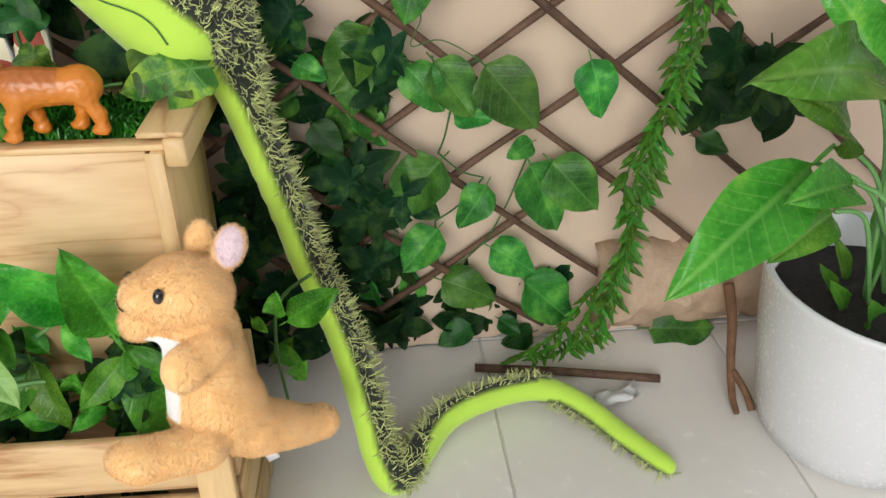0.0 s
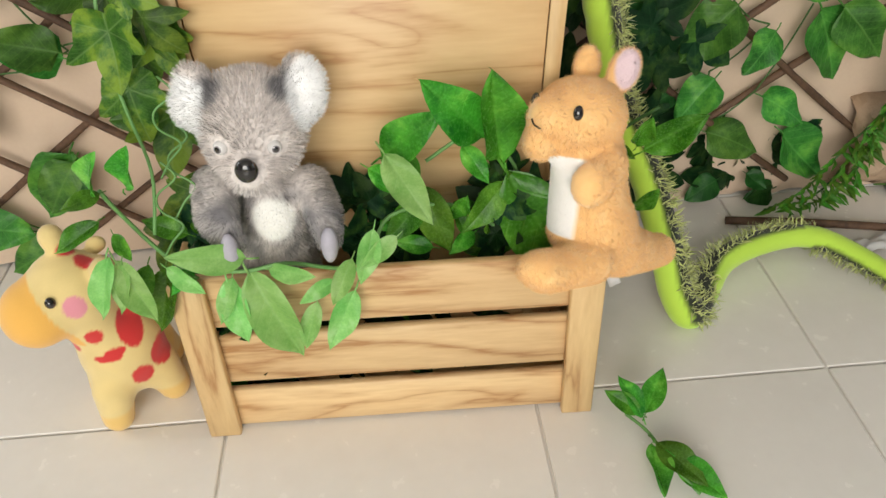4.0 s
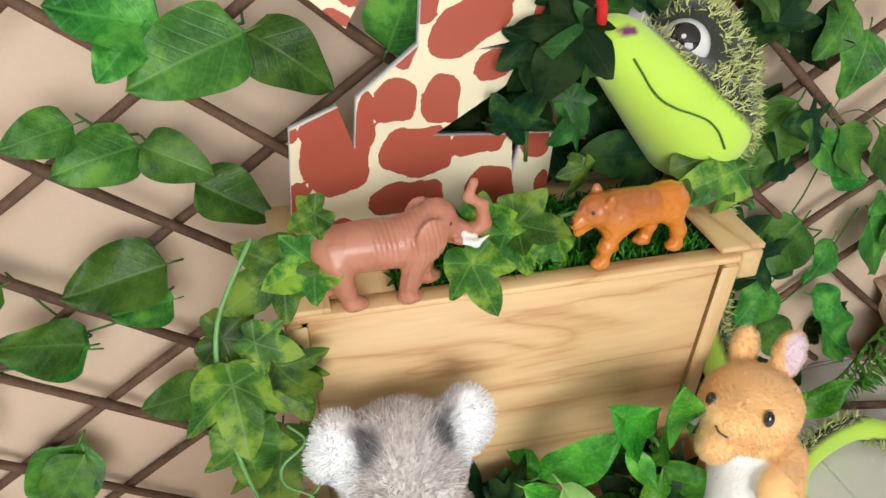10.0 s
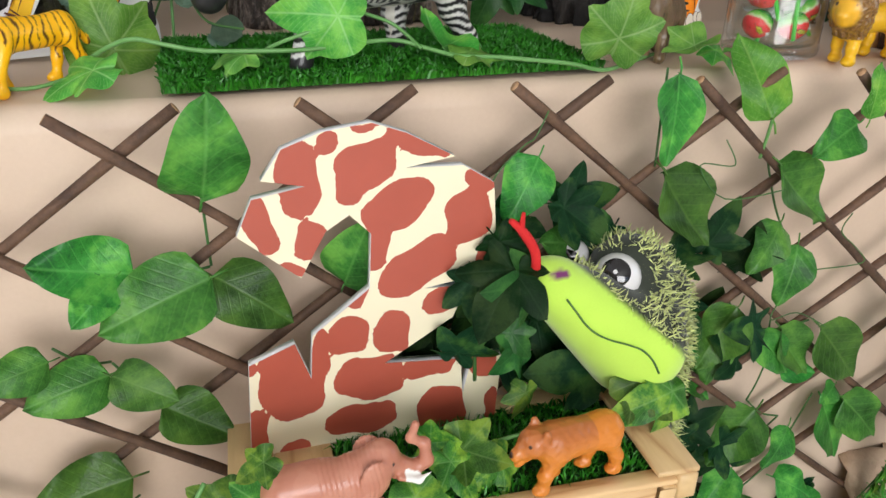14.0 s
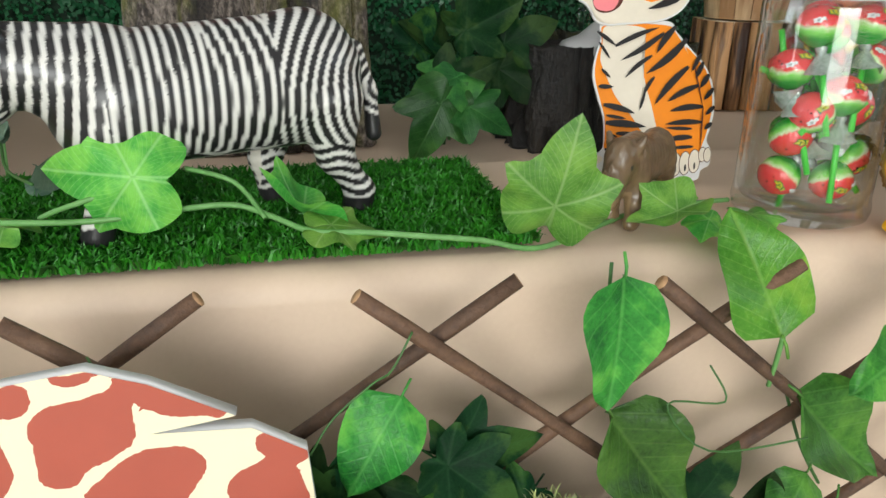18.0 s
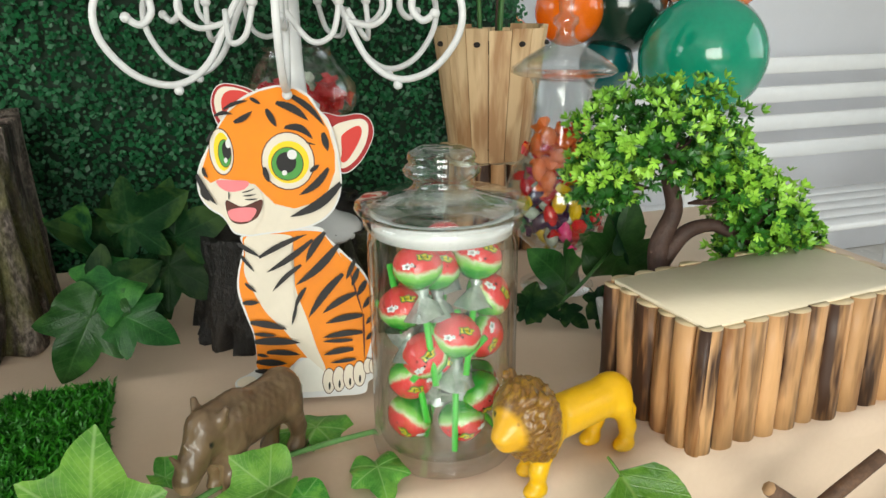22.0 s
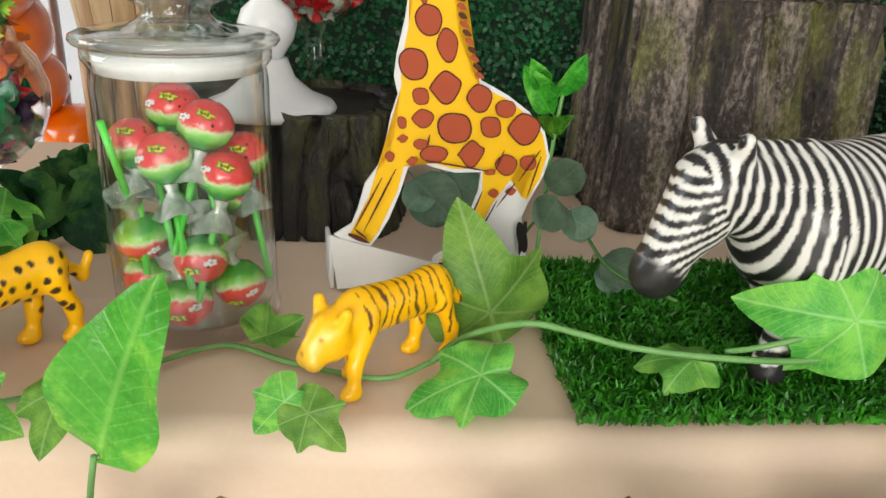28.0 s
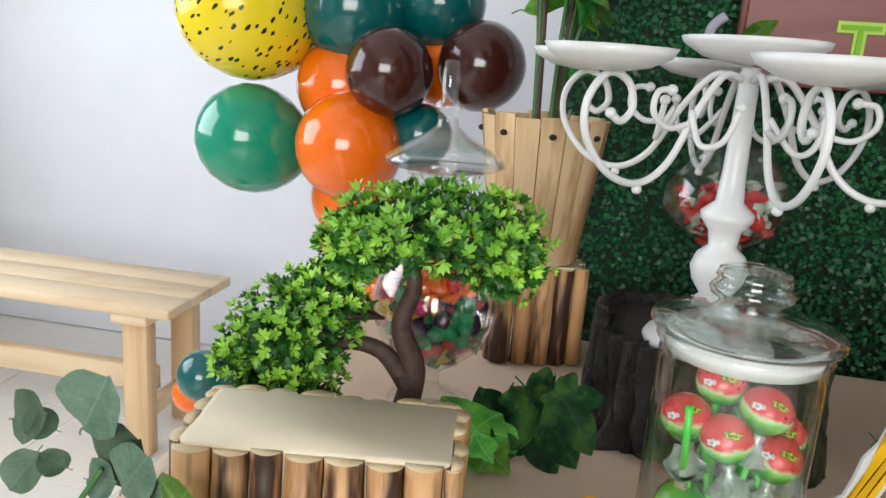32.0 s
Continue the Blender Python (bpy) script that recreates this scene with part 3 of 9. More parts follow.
def cloth_mesh():
    """Kraft paper over the top and down the sides, rounded at the edge, with slight sag and creases."""
    bm = bmesh.new()
    nx, r = 150, 0.022
    prof = [(TY1, 0.03)] + [(TY1, TOP - r - 0.02)]
    prof += [(TY1 - r + r * math.cos(a), TOP - r + r * math.sin(a)) for a in (0.3, 0.8, 1.3)]
    prof += [(TY1 - r + (FRONT + r - TY1 + r) * k / 26, TOP) for k in range(0, 27)]
    prof += [(FRONT + r - r * math.sin(a), TOP - r + r * math.cos(a)) for a in (0.3, 0.7, 1.1, 1.45)]
    prof += [(FRONT, TOP - r - (TOP - r - 0.004) * k / 30) for k in range(0, 31)]
    cols = []
    for i in range(nx + 1):
        x = TX0 + (TX1 - TX0) * i / nx
        col = []
        for k, (y, z) in enumerate(prof):
            hang = max(0.0, (TOP - 0.02 - z)) if y < 1.0 else 0.0
            n1 = noise.noise(Vector((x * 3.1, z * 1.4, 3.0)))
            n2 = noise.noise(Vector((x * 9.0, z * 5.0 + y * 6, 9.0)))
            dy = hang * (0.012 * n1) + (0.0035 * n2 * min(1, hang * 8) if y < 1.0 else 0)
            low = max(0.0, hang - 0.52)
            dy += low * 0.06 * noise.noise(Vector((x * 26, z * 18, 1.0)))
            dz = 0.0
            if z >= TOP - 1e-4:
                dz = 0.0016 * noise.noise(Vector((x * 7, y * 9, 0.5))) - 0.0008
                if y > 1.06:
                    dz += 0.006 * math.exp(-((y - 1.115 - 0.02 * math.sin(x * 5)) / 0.008) ** 2)
            ny = y + dy
            col.append(bm.verts.new((x, ny, z + dz)))
        cols.append(col)
    for a, b in zip(cols, cols[1:]):
        for k in range(len(prof) - 1):
            bm.faces.new((a[k], b[k], b[k + 1], a[k + 1]))
    for side in (cols[0], cols[-1]):
        x = side[0].co.x
        s = -1 if side is cols[0] else 1
        low = [bm.verts.new((x + s * 0.012, v.co.y, 0.01)) for v in side]
        mid = [bm.verts.new((x + s * 0.010, v.co.y, min(v.co.z, TOP - 0.018))) for v in side]
        for k in range(len(side) - 1):
            if side[k].co.z > 0.3 and side[k + 1].co.z > 0.3:
                bm.faces.new((side[k], side[k + 1], mid[k + 1], mid[k]))
                bm.faces.new((mid[k], mid[k + 1], low[k + 1], low[k]))
    bmesh.ops.recalc_face_normals(bm, faces=bm.faces[:])
    return bm


cloth = part("tablecloth", cloth_mesh(), KRAFT)
tagged(cloth, "brown kraft paper cloth draped over the party table", "tablecloth")

# crumpled spare paper at the foot of the cloth
bm = bmesh.new()
g = [[bm.verts.new((0.33 + 0.36 * i / 30, 0.868 - 0.05 * math.sin(math.pi * j / 12) - 0.02 * noise.noise(Vector((i * 0.45, j * 0.5, 0))) - 0.025 * abs(noise.noise(Vector((i * 0.2, j * 0.9, 4)))), 0.012 + 0.15 * j / 12 + 0.01 * noise.noise(Vector((i * 0.3, j * 0.3, 8))))) for j in range(13)] for i in range(31)]
for a, b in zip(g, g[1:]):
    for j in range(12):
        bm.faces.new((a[j], b[j], b[j + 1], a[j + 1]))
ob = part("crumpled_paper", bm, KRAFT_CRUMPLED)
ob.modifiers.new("thick", "SOLIDIFY").thickness = 0.002
tagged(ob, "crumpled brown paper bunched at the foot of the cloth", "paper")


# ---------- timber crate on the floor ----------
def crate():
    base = Matrix.Translation((-0.56, 0.514, 0)) @ Matrix.Rotation(radians(-3.0), 4, "Z")
    t = thing("slatted_crate", "open pine crate with slatted sides, standing on the tiles", "crate", base)
    W, D, H = 0.427, 0.17, 0.212
    post = 0.034
    lean = 0.014
    for sx in (0, 1):
        for sy in (0, 1):
            x0 = 0 if sx == 0 else W - post
            y0 = 0 if sy == 0 else D - 0.012
            b = box(x0, x0 + post, y0, y0 + 0.012, 0.001, H, 0.0015)
            for v in b.verts:
                v.co.y += lean * v.co.z / H
            part("corner_post", b, PINE_Z, t)
    for sy in (0, 1):
        y0 = 0.0125 if sy == 0 else D - 0.0225
        for k, (z0, z1) in enumerate(((0.004, 0.057), (0.070, 0.134), (0.147, 0.210))):
            b = box(0.004, W - 0.004, y0, y0 + 0.010, z0, z1, 0.0015)
            for v in b.verts:
                v.co.y += lean * v.co.z / H
            part("slat", b, PINE_X, t)
    for sx in (0, 1):
        x0 = 0.0005 if sx == 0 else W - 0.0095
        for z0, z1 in ((0.004, 0.057), (0.070, 0.134), (0.147, 0.210)):
            b = box(x0, x0 + 0.009, 0.024, D - 0.024, z0, z1, 0.0015)
            for v in b.verts:
                v.co.y += lean * v.co.z / H
            part("end_slat", b, PINE_Y, t)
    part("bottom_board", box(0.01, W - 0.01, 0.014, D - 0.01, 0.006, 0.014, 0.001), PINE_X, t)
    return t


crate()


# ---------- tall planter box behind the crate ----------
def planter():
    t = thing("tall_planter_box", "tall tapered pine planter box with a turf slot in its lid", "planter", Matrix.Translation((-0.339, 0.705, 0)) @ Matrix.Rotation(radians(-3.5), 4, "Z"))
    H = 0.452
    top, bot = 0.183, 0.170
    d0, d1 = 0.070, 0.060

    def taper(b):
        for v in b.verts:
            k = v.co.z / H
            v.co.x *= (bot + (top - bot) * k) / top
            v.co.y *= (d1 + (d0 - d1) * k) / d0
        return b
    part("front_panel", taper(box(-top + 0.016, top - 0.016, -d0, -d0 + 0.010, 0.05, H - 0.0005, 0.001)), PLY_X, t)
    part("back_panel", taper(box(-top + 0.014, top - 0.014, d0 - 0.010, d0, 0.05, H - 0.012, 0.001)), PLY_X, t)
    for s in (-1, 1):
        part("side_panel", taper(box(min(s * top, s * (top - 0.012)), max(s * top, s * (top - 0.012)), -d0 - 0.003, d0 + 0.003, 0.0, H - 0.0005, 0.001)), PINE_Z, t)
        part("corner_trim", taper(box(min(s * (top - 0.0005), s * (top - 0.016)), max(s * (top - 0.0005), s * (top - 0.016)), -d0 - 0.0045, -d0 - 0.0032, 0.03, H - 0.001, 0.001)), PINE_Z, t)
    # lid: a frame of boards round a slot
    fr, z0, z1 = 0.016, H - 0.012, H + 0.012
    part("lid_front_board", box(-top - 0.002, top + 0.006, -d0 - 0.0015, -d0 + 0.016, H, H + 0.006, 0.001), PLY_X, t)
    part("lid_back_board", box(-top - 0.004, top + 0.010, d0 - 0.016, d0 + 0.006, z0, z0 + 0.018, 0.0015), PINE_X, t)
    part("lid_end_board", box(-top - 0.004, -top + 0.034, -d0 - 0.002, d0 + 0.008, z0 + 0.0184, z0 + 0.024, 0.001), PINE_Y, t)
    part("lid_end_board", box(top + 0.0005, top + 0.020, -d0 - 0.004, d0 + 0.008, z0 - 0.004, z0 + 0.0235, 0.0025), PINE_Y, t)
    part("lid_end_board", box(top - 0.020, top + 0.0200, -d0 - 0.003, d0 + 0.008, z0 + 0.0239, z0 + 0.030, 0.0015), PINE_Y, t)
    part("lid_inner_board", box(-top + 0.035, -top + 0.085, -d0 + 0.0165, d0 - 0.0165, z0, z0 + 0.018, 0.0015), PINE_Y, t)
    part("turf_bed", box(-top + 0.086, top - 0.0, -d0 + 0.0165, d0 - 0.0165, z0 - 0.006, z0 + 0.012, 0.002), TURF_BASE, t, "green artificial turf in the lid's slot")
    grass = turf_blades(-top + 0.087, top - 0.018, -d0 + 0.017, d0 - 0.018, z0 + 0.012, 2600, 0.014, 31)
    tagged(part("turf_pile", grass, GRASS_MATS[0], t, "short bright green turf blades"), kind="stuff")
    return t


def turf_blades(x0, x1, y0, y1, z, n, length, seed, inside=None, width=0.0011):
    """Many bent blades in one mesh."""
    r = np.random.RandomState(seed)
    V, F = [], []
    P = np.stack([r.uniform(x0, x1, n), r.uniform(y0, y1, n)], 1)
    if inside is not None:
        P = P[inside(P)]
    n = len(P)
    a = r.uniform(0, TAU, n)
    L = length * r.uniform(0.6, 1.15, n)
    lean = r.uniform(0.2, 0.95, n)
    w = width * r.uniform(0.7, 1.2, n)
    b = r.uniform(0, TAU, n)
    ux, uy = np.cos(a), np.sin(a)
    sx, sy = np.cos(b) * w, np.sin(b) * w
    base = np.column_stack([P, np.full(n, z)])
    mid = base + np.column_stack([ux * lean * L * 0.35, uy * lean * L * 0.35, L * 0.6])
    tip = base + np.column_stack([ux * lean * L, uy * lean * L, L * (1.05 - 0.5 * lean)])
    s = np.column_stack([sx, sy, np.zeros(n)])
    V = np.stack([base - s, base + s, mid + s * 0.8, tip, mid - s * 0.8], 1).reshape(-1, 3)
    me = bpy.data.meshes.new("turf_pile")
    me.from_pydata(V.tolist(), [], (np.arange(n * 5).reshape(-1, 5)).tolist())
    return me


planter()


# ---------- giraffe-print figure two ----------
def print_material(name, ground, patch, width, rough=0.4):
    """Patches where the mesh's own distance to the next cell is large."""
    m, nt, b, add = mat_start(name)
    a = add("ShaderNodeAttribute", attribute_name="cell")
    v = coords(nt, add)
    n = noise_out(nt, add, v, 130, 3, 0.6)
    d = mathn(nt, add, "ADD", a.outputs["Fac"], mathn(nt, add, "MULTIPLY", mathn(nt, add, "SUBTRACT", n, 0.5), 0.003))
    k = mathn(nt, add, "GREATER_THAN", d, width)
    n2 = noise_out(nt, add, v, 25, 3, 0.6)
    pat = mixc(nt, add, n2, [c * 0.9 for c in patch], [min(1, c * 1.1) for c in patch])
    nt.links.new(mixc(nt, add, k, ground, pat), b.inputs["Base Color"])
    b.inputs["Roughness"].default_value = rough
    return m


def cut_grid(bm, faces_axis, step):
    """Cuts a flat shape in x, z into cells."""
    xs = [v.co.x for v in bm.verts]
    zs = [v.co.z for v in bm.verts]
    for axis, lo, hi in ((0, min(xs), max(xs)), (2, min(zs), max(zs))):
        k = lo + step
        while k < hi:
            co, no = [0, 0, 0], [0, 0, 0]
            co[axis], no[axis] = k, 1
            bmesh.ops.bisect_plane(bm, geom=bm.verts[:] + bm.edges[:] + bm.faces[:], plane_co=co, plane_no=no)
            k += step


def patch_depth(P, patches):
    """How deep inside the nearest rounded patch a point lies; below 0 outside all."""
    out = np.full(len(P), -9.0)
    for cx, cz, rx, rz, lean in patches:
        c, k = math.cos(radians(lean)), math.sin(radians(lean))
        u, w = P[:, 0] - cx, P[:, 1] - cz
        q = (np.abs((u * c - w * k) / rx) ** 2.7 + np.abs((u * k + w * c) / rz) ** 2.7) ** (1 / 2.7)
        out = np.maximum(out, (1 - q) * min(rx, rz))
    return out


def figure_two():
    t = thing("giraffe_print_number_two", "board number two in red and cream giraffe print", "number sign", Matrix.Translation((0, 0.752, 0)))
    outline = [(-.497, .668), (-.451, .627), (-.430, .665), (-.411, .677), (-.394, .659), (-.396, .610), (-.445, .572), (-.448, .530), (-.460, .567), (-.498, .552), (-.504, .448), (-.278, .448), (-.274, .523), (-.303, .526), (-.311, .487), (-.314, .526), (-.384, .534), (-.323, .571), (-.310, .601), (-.350, .603), (-.303, .609), (-.286, .637), (-.291, .693), (-.318, .710), (-.366, .712), (-.325, .718), (-.365, .740), (-.393, .750), (-.430, .745), (-.460, .734), (-.476, .711), (-.444, .704), (-.484, .697)]
    part("board", plate(outline, 0.008), CARD_WHITE, t, "white foam board")
    bm = bmesh.new()
    bm.faces.new([bm.verts.new((x, -0.0008, z)) for x, z in outline])
    cut_grid(bm, None, 0.004)
    bmesh.ops.triangulate(bm, faces=bm.faces[:])
    # patches: centre, half width, half height, lean
    upper = [(-0.449, 0.709, 0.016, 0.031, 0), (-0.427, 0.737, 0.008, 0.009, 0), (-0.396, 0.717, 0.024, 0.019, -15), (-0.411, 0.7, 0.011, 0.016, 10), (-0.355, 0.731, 0.028, 0.008, 20), (-0.48, 0.676, 0.011, 0.025, -15), (-0.443, 0.659, 0.011, 0.018, 22), (-0.372, 0.681, 0.030, 0.019, -30), (-0.39, 0.648, 0.011, 0.022, 0), (-0.312, 0.665, 0.020, 0.024, 0), (-0.304, 0.696, 0.015, 0.008, 25), (-0.355, 0.624, 0.037, 0.019, -32), (-0.333, 0.59, 0.020, 0.011, -30), (-0.296, 0.627, 0.007, 0.019, 25), (-0.457, 0.635, 0.013, 0.005, 30), (-0.405, 0.603, 0.006, 0.012, 25), (-0.397, 0.747, 0.012, 0.003, -5)]
    lower = [(-0.415, 0.567, 0.018, 0.018, 0), (-0.377, 0.564, 0.016, 0.021, 0), (-0.464, 0.529, 0.028, 0.038, 0), (-0.438, 0.556, 0.006, 0.024, 0), (-0.397, 0.521, 0.031, 0.022, 8), (-0.343, 0.526, 0.025, 0.014, -3), (-0.292, 0.517, 0.014, 0.014, 0), (-0.405, 0.479, 0.033, 0.016, 0), (-0.331, 0.468, 0.023, 0.032, 0), (-0.281, 0.463, 0.008, 0.026, 0), (-0.498, 0.482, 0.011, 0.024, 0), (-0.467, 0.450, 0.014, 0.019, 0), (-0.497, 0.551, 0.005, 0.01, 0)]
    ob = part("printed_face", bm, print_material("giraffe_print", (0.86, 0.78, 0.55), (0.42, 0.085, 0.05), 0.0), t, "cream print with brick red giraffe patches", False)
    me = ob.data
    co = np.zeros(len(me.vertices) * 3)
    me.vertices.foreach_get("co", co)
    P = co.reshape(-1, 3)[:, (0, 2)]
    P = P + 0.0016 * np.column_stack([np.sin(P[:, 1] * 160), np.sin(P[:, 0] * 170)])
    at = me.attributes.new("cell", "FLOAT", "POINT")
    at.data.foreach_set("value", patch_depth(P, upper + lower).astype(np.float32))
    return t


figure_two()


# ---------- willow trellis leaning on the cloth ----------
def trellis_y(z):
    return 0.797 + (0.755 - z) * 0.085


def trellis():
    t = thing("willow_trellis", "expanding trellis of brown willow sticks set against the cloth", "trellis")
    r = random.Random(3)
    k = -6
    while k < 9:
        for slope, x0, off in ((-0.82, -0.620 + 0.1805 * k, -0.004), (0.74, -0.529 + 0.1830 * k, 0.005)):
            z0, x = 0.757 + r.uniform(-0.004, 0.004), x0
            pts, rad = [], []
            n = 9
            dx = (0.72 / abs(slope)) * (1 if slope < 0 else -1)
            a, b = 0.0, 1.0
            for i in range(n):
                f = i / (n - 1)
                px, pz = x + dx * f, z0 - 0.72 * f
                if -1.17 < px < 0.80:
                    pts.append((px + r.uniform(-.002, .002), trellis_y(pz) + off + r.uniform(-.0015, .0015), pz + r.uniform(-.002, .002)))
                    rad.append(0.0058 * (1 - 0.15 * f) + r.uniform(-.0006, .0006))
            if len(pts) > 2:
                bmx = tube(spline(pts, 3), [0.0049 + 0.0005 * math.sin(i * 1.7) for i in range((len(pts) - 1) * 3 + 1)], 8)
                st = part("stick", bmx, [STICK, STICK_CUT], t)
                for f in st.data.polygons:
                    if len(f.vertices) == 8:
                        f.material_index = 1
        k += 1
    return t


trellis()


# ---------- hedge panel behind the table ----------
def hedge():
    t = thing("boxwood_backdrop_panel", "dense dark green artificial boxwood hedge panel standing behind the table", "hedge panel")
    x0, x1, z0, z1, y = -0.93, 0.42, 0.05, 1.75, 1.53
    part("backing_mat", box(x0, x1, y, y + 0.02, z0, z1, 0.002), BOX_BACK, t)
    r = np.random.RandomState(11)
    n = 62000
    X, Z = r.uniform(x0, x1, n), r.uniform(0.70, z1, n)
    clump = np.array([noise.noise(Vector((a * 26, b * 26, 0))) for a, b in zip(X, Z)])
    Y = y - 0.006 - 0.022 * r.uniform(0, 1, n) * (1 + 0.7 * clump)
    L = 0.0085 * r.uniform(0.6, 1.25, n)
    a = r.uniform(0, TAU, n)
    tilt = r.normal(0, 0.5, (n, 2))
    u = np.column_stack([np.cos(a), -0.5 + 0.6 * tilt[:, 0], np.sin(a)])
    u /= np.linalg.norm(u, axis=1)[:, None]
    v = np.cross(u, np.column_stack([tilt[:, 1] * 0.8, -np.ones(n), tilt[:, 0] * 0.8]))
    v /= np.linalg.norm(v, axis=1)[:, None]
    C = np.column_stack([X, Y, Z])
    w = (L * 0.36)[:, None]
    L = L[:, None]
    V = np.stack([C, C + u * L * 0.5 + v * w, C + u * L, C + u * L * 0.5 - v * w], 1).reshape(-1, 3)
    me = bpy.data.meshes.new("hedge_leaves")
    me.from_pydata(V.tolist(), [], np.arange(n * 4).reshape(-1, 4).tolist())
    tagged(part("hedge_leaves", me, BOXWOOD, t, "thousands of small glossy boxwood leaves"), kind="stuff")
    for x in (x0 + 0.03, x1 - 0.03):
        part("support_post", box(x - 0.015, x + 0.015, y + 0.0205, y + 0.05, 0, z1, 0.002), STICK, t)
        part("foot", box(x - 0.015, x + 0.015, y + 0.0205, y + 0.35, 0, 0.02, 0.002), STICK, t)


hedge()


# ---------- log-clad risers ----------
def sheet(w, d, z, thick, r=0.014):
    """A thin sheet with rounded corners."""
    pts = []
    for sx, sy, a0 in ((1, 1, 0), (-1, 1, 1), (-1, -1, 2), (1, -1, 3)):
        for k in range(6):
            a = (a0 + k / 5) * math.pi / 2
            pts.append((sx * (w / 2 - r) + r * math.cos(a), sy * (d / 2 - r) + r * math.sin(a)))
    bm = plate(pts, thick)
    for v in bm.verts:
        v.co = (v.co.x, v.co.z, z - v.co.y)
    bmesh.ops.recalc_face_normals(bm, faces=bm.faces[:])
    return bm


def riser(m, W, D, H, label, seed, name="log_riser"):
    t = thing(name, label, "display riser", m, "log-clad display risers")
    r = random.Random(seed)
    part("core_box", box(-W / 2 + 0.006, W / 2 - 0.006, -D / 2 + 0.006, D / 2 - 0.006, 0.002, H - 0.004), PLY_TOP, t)

    def half_log(cx, cy, ang, w):
        h = H + r.uniform(-0.0016, 0.0014)
        bm = bmesh.new()
        n = 9
        prof = []
        for i in range(n):
            a = math.pi * i / (n - 1)
            prof.append((w / 2 * math.cos(a) * 0.97, -w * 0.40 * math.sin(a) * (1 + r.uniform(-.05, .05))))
        zs = [r.uniform(0.0, 0.002), H * 0.33, H * 0.66, h]
        rows = []
        for z in zs:
            j = r.uniform(-0.0008, 0.0008)
            rows.append([bm.verts.new((x + j, y + j, z)) for x, y in prof])
        for a, b in zip(rows, rows[1:]):
            for i in range(n - 1):
                bm.faces.new((a[i], a[i + 1], b[i + 1], b[i]))
            bm.faces.new((a[n - 1], a[0], b[0], b[n - 1]))
        f = bm.faces.new(rows[-1])
        f.material_index = 1
        bm.faces.new(rows[0][::-1])
        bmesh.ops.recalc_face_normals(bm, faces=bm.faces[:])
        o = part("half_log", bm, [LOG, LOG_CUT], t)
        o.matrix_basis = Matrix.Translation((cx, cy, 0)) @ Matrix.Rotation(ang, 4, "Z")
    for side, L, o in ((0, W, D / 2), (1, D, W / 2), (2, W, D / 2), (3, D, W / 2)):
        x = -L / 2
        while x < L / 2 - 0.006:
            w = min(r.uniform(0.018, 0.026), L / 2 - x + 0.003)
            c = x + w / 2
            a = side * math.pi / 2
            cx, cy = c, -o + 0.004
            half_log(cx * math.cos(a) - cy * math.sin(a), cx * math.sin(a) + cy * math.cos(a), a, w)
            x += w
    part("top_sheet", sheet(W - 0.0085, D - 0.0085, H + 0.0006, 0.0030, 0.006), PLY_TOP, t, "pale plywood top sheet")
    return t


riser(Matrix.Translation((0.380, 0.930, TOP)) @ Matrix.Rotation(radians(6), 4, "Z"), 0.225, 0.115, 0.098, "rectangular riser clad in scorched half logs with a pale top", 21)
riser(Matrix.Translation((-1.030, 0.947, TOP)) @ Matrix.Rotation(radians(8), 4, "Z"), 0.176, 0.088, 0.098, "rectangular riser clad in scorched half logs with a pale top", 22)
riser(Matrix.Translation((-0.930, 1.395, TOP)) @ Matrix.Rotation(radians(14), 4, "Z"), 0.105, 0.095, 0.115, "log-clad riser carrying a wooden pail", 23)
riser(Matrix.Translation((0.325, 1.395, TOP)) @ Matrix.Rotation(radians(-10), 4, "Z"), 0.105, 0.095, 0.115, "log-clad riser carrying a wooden pail", 24)


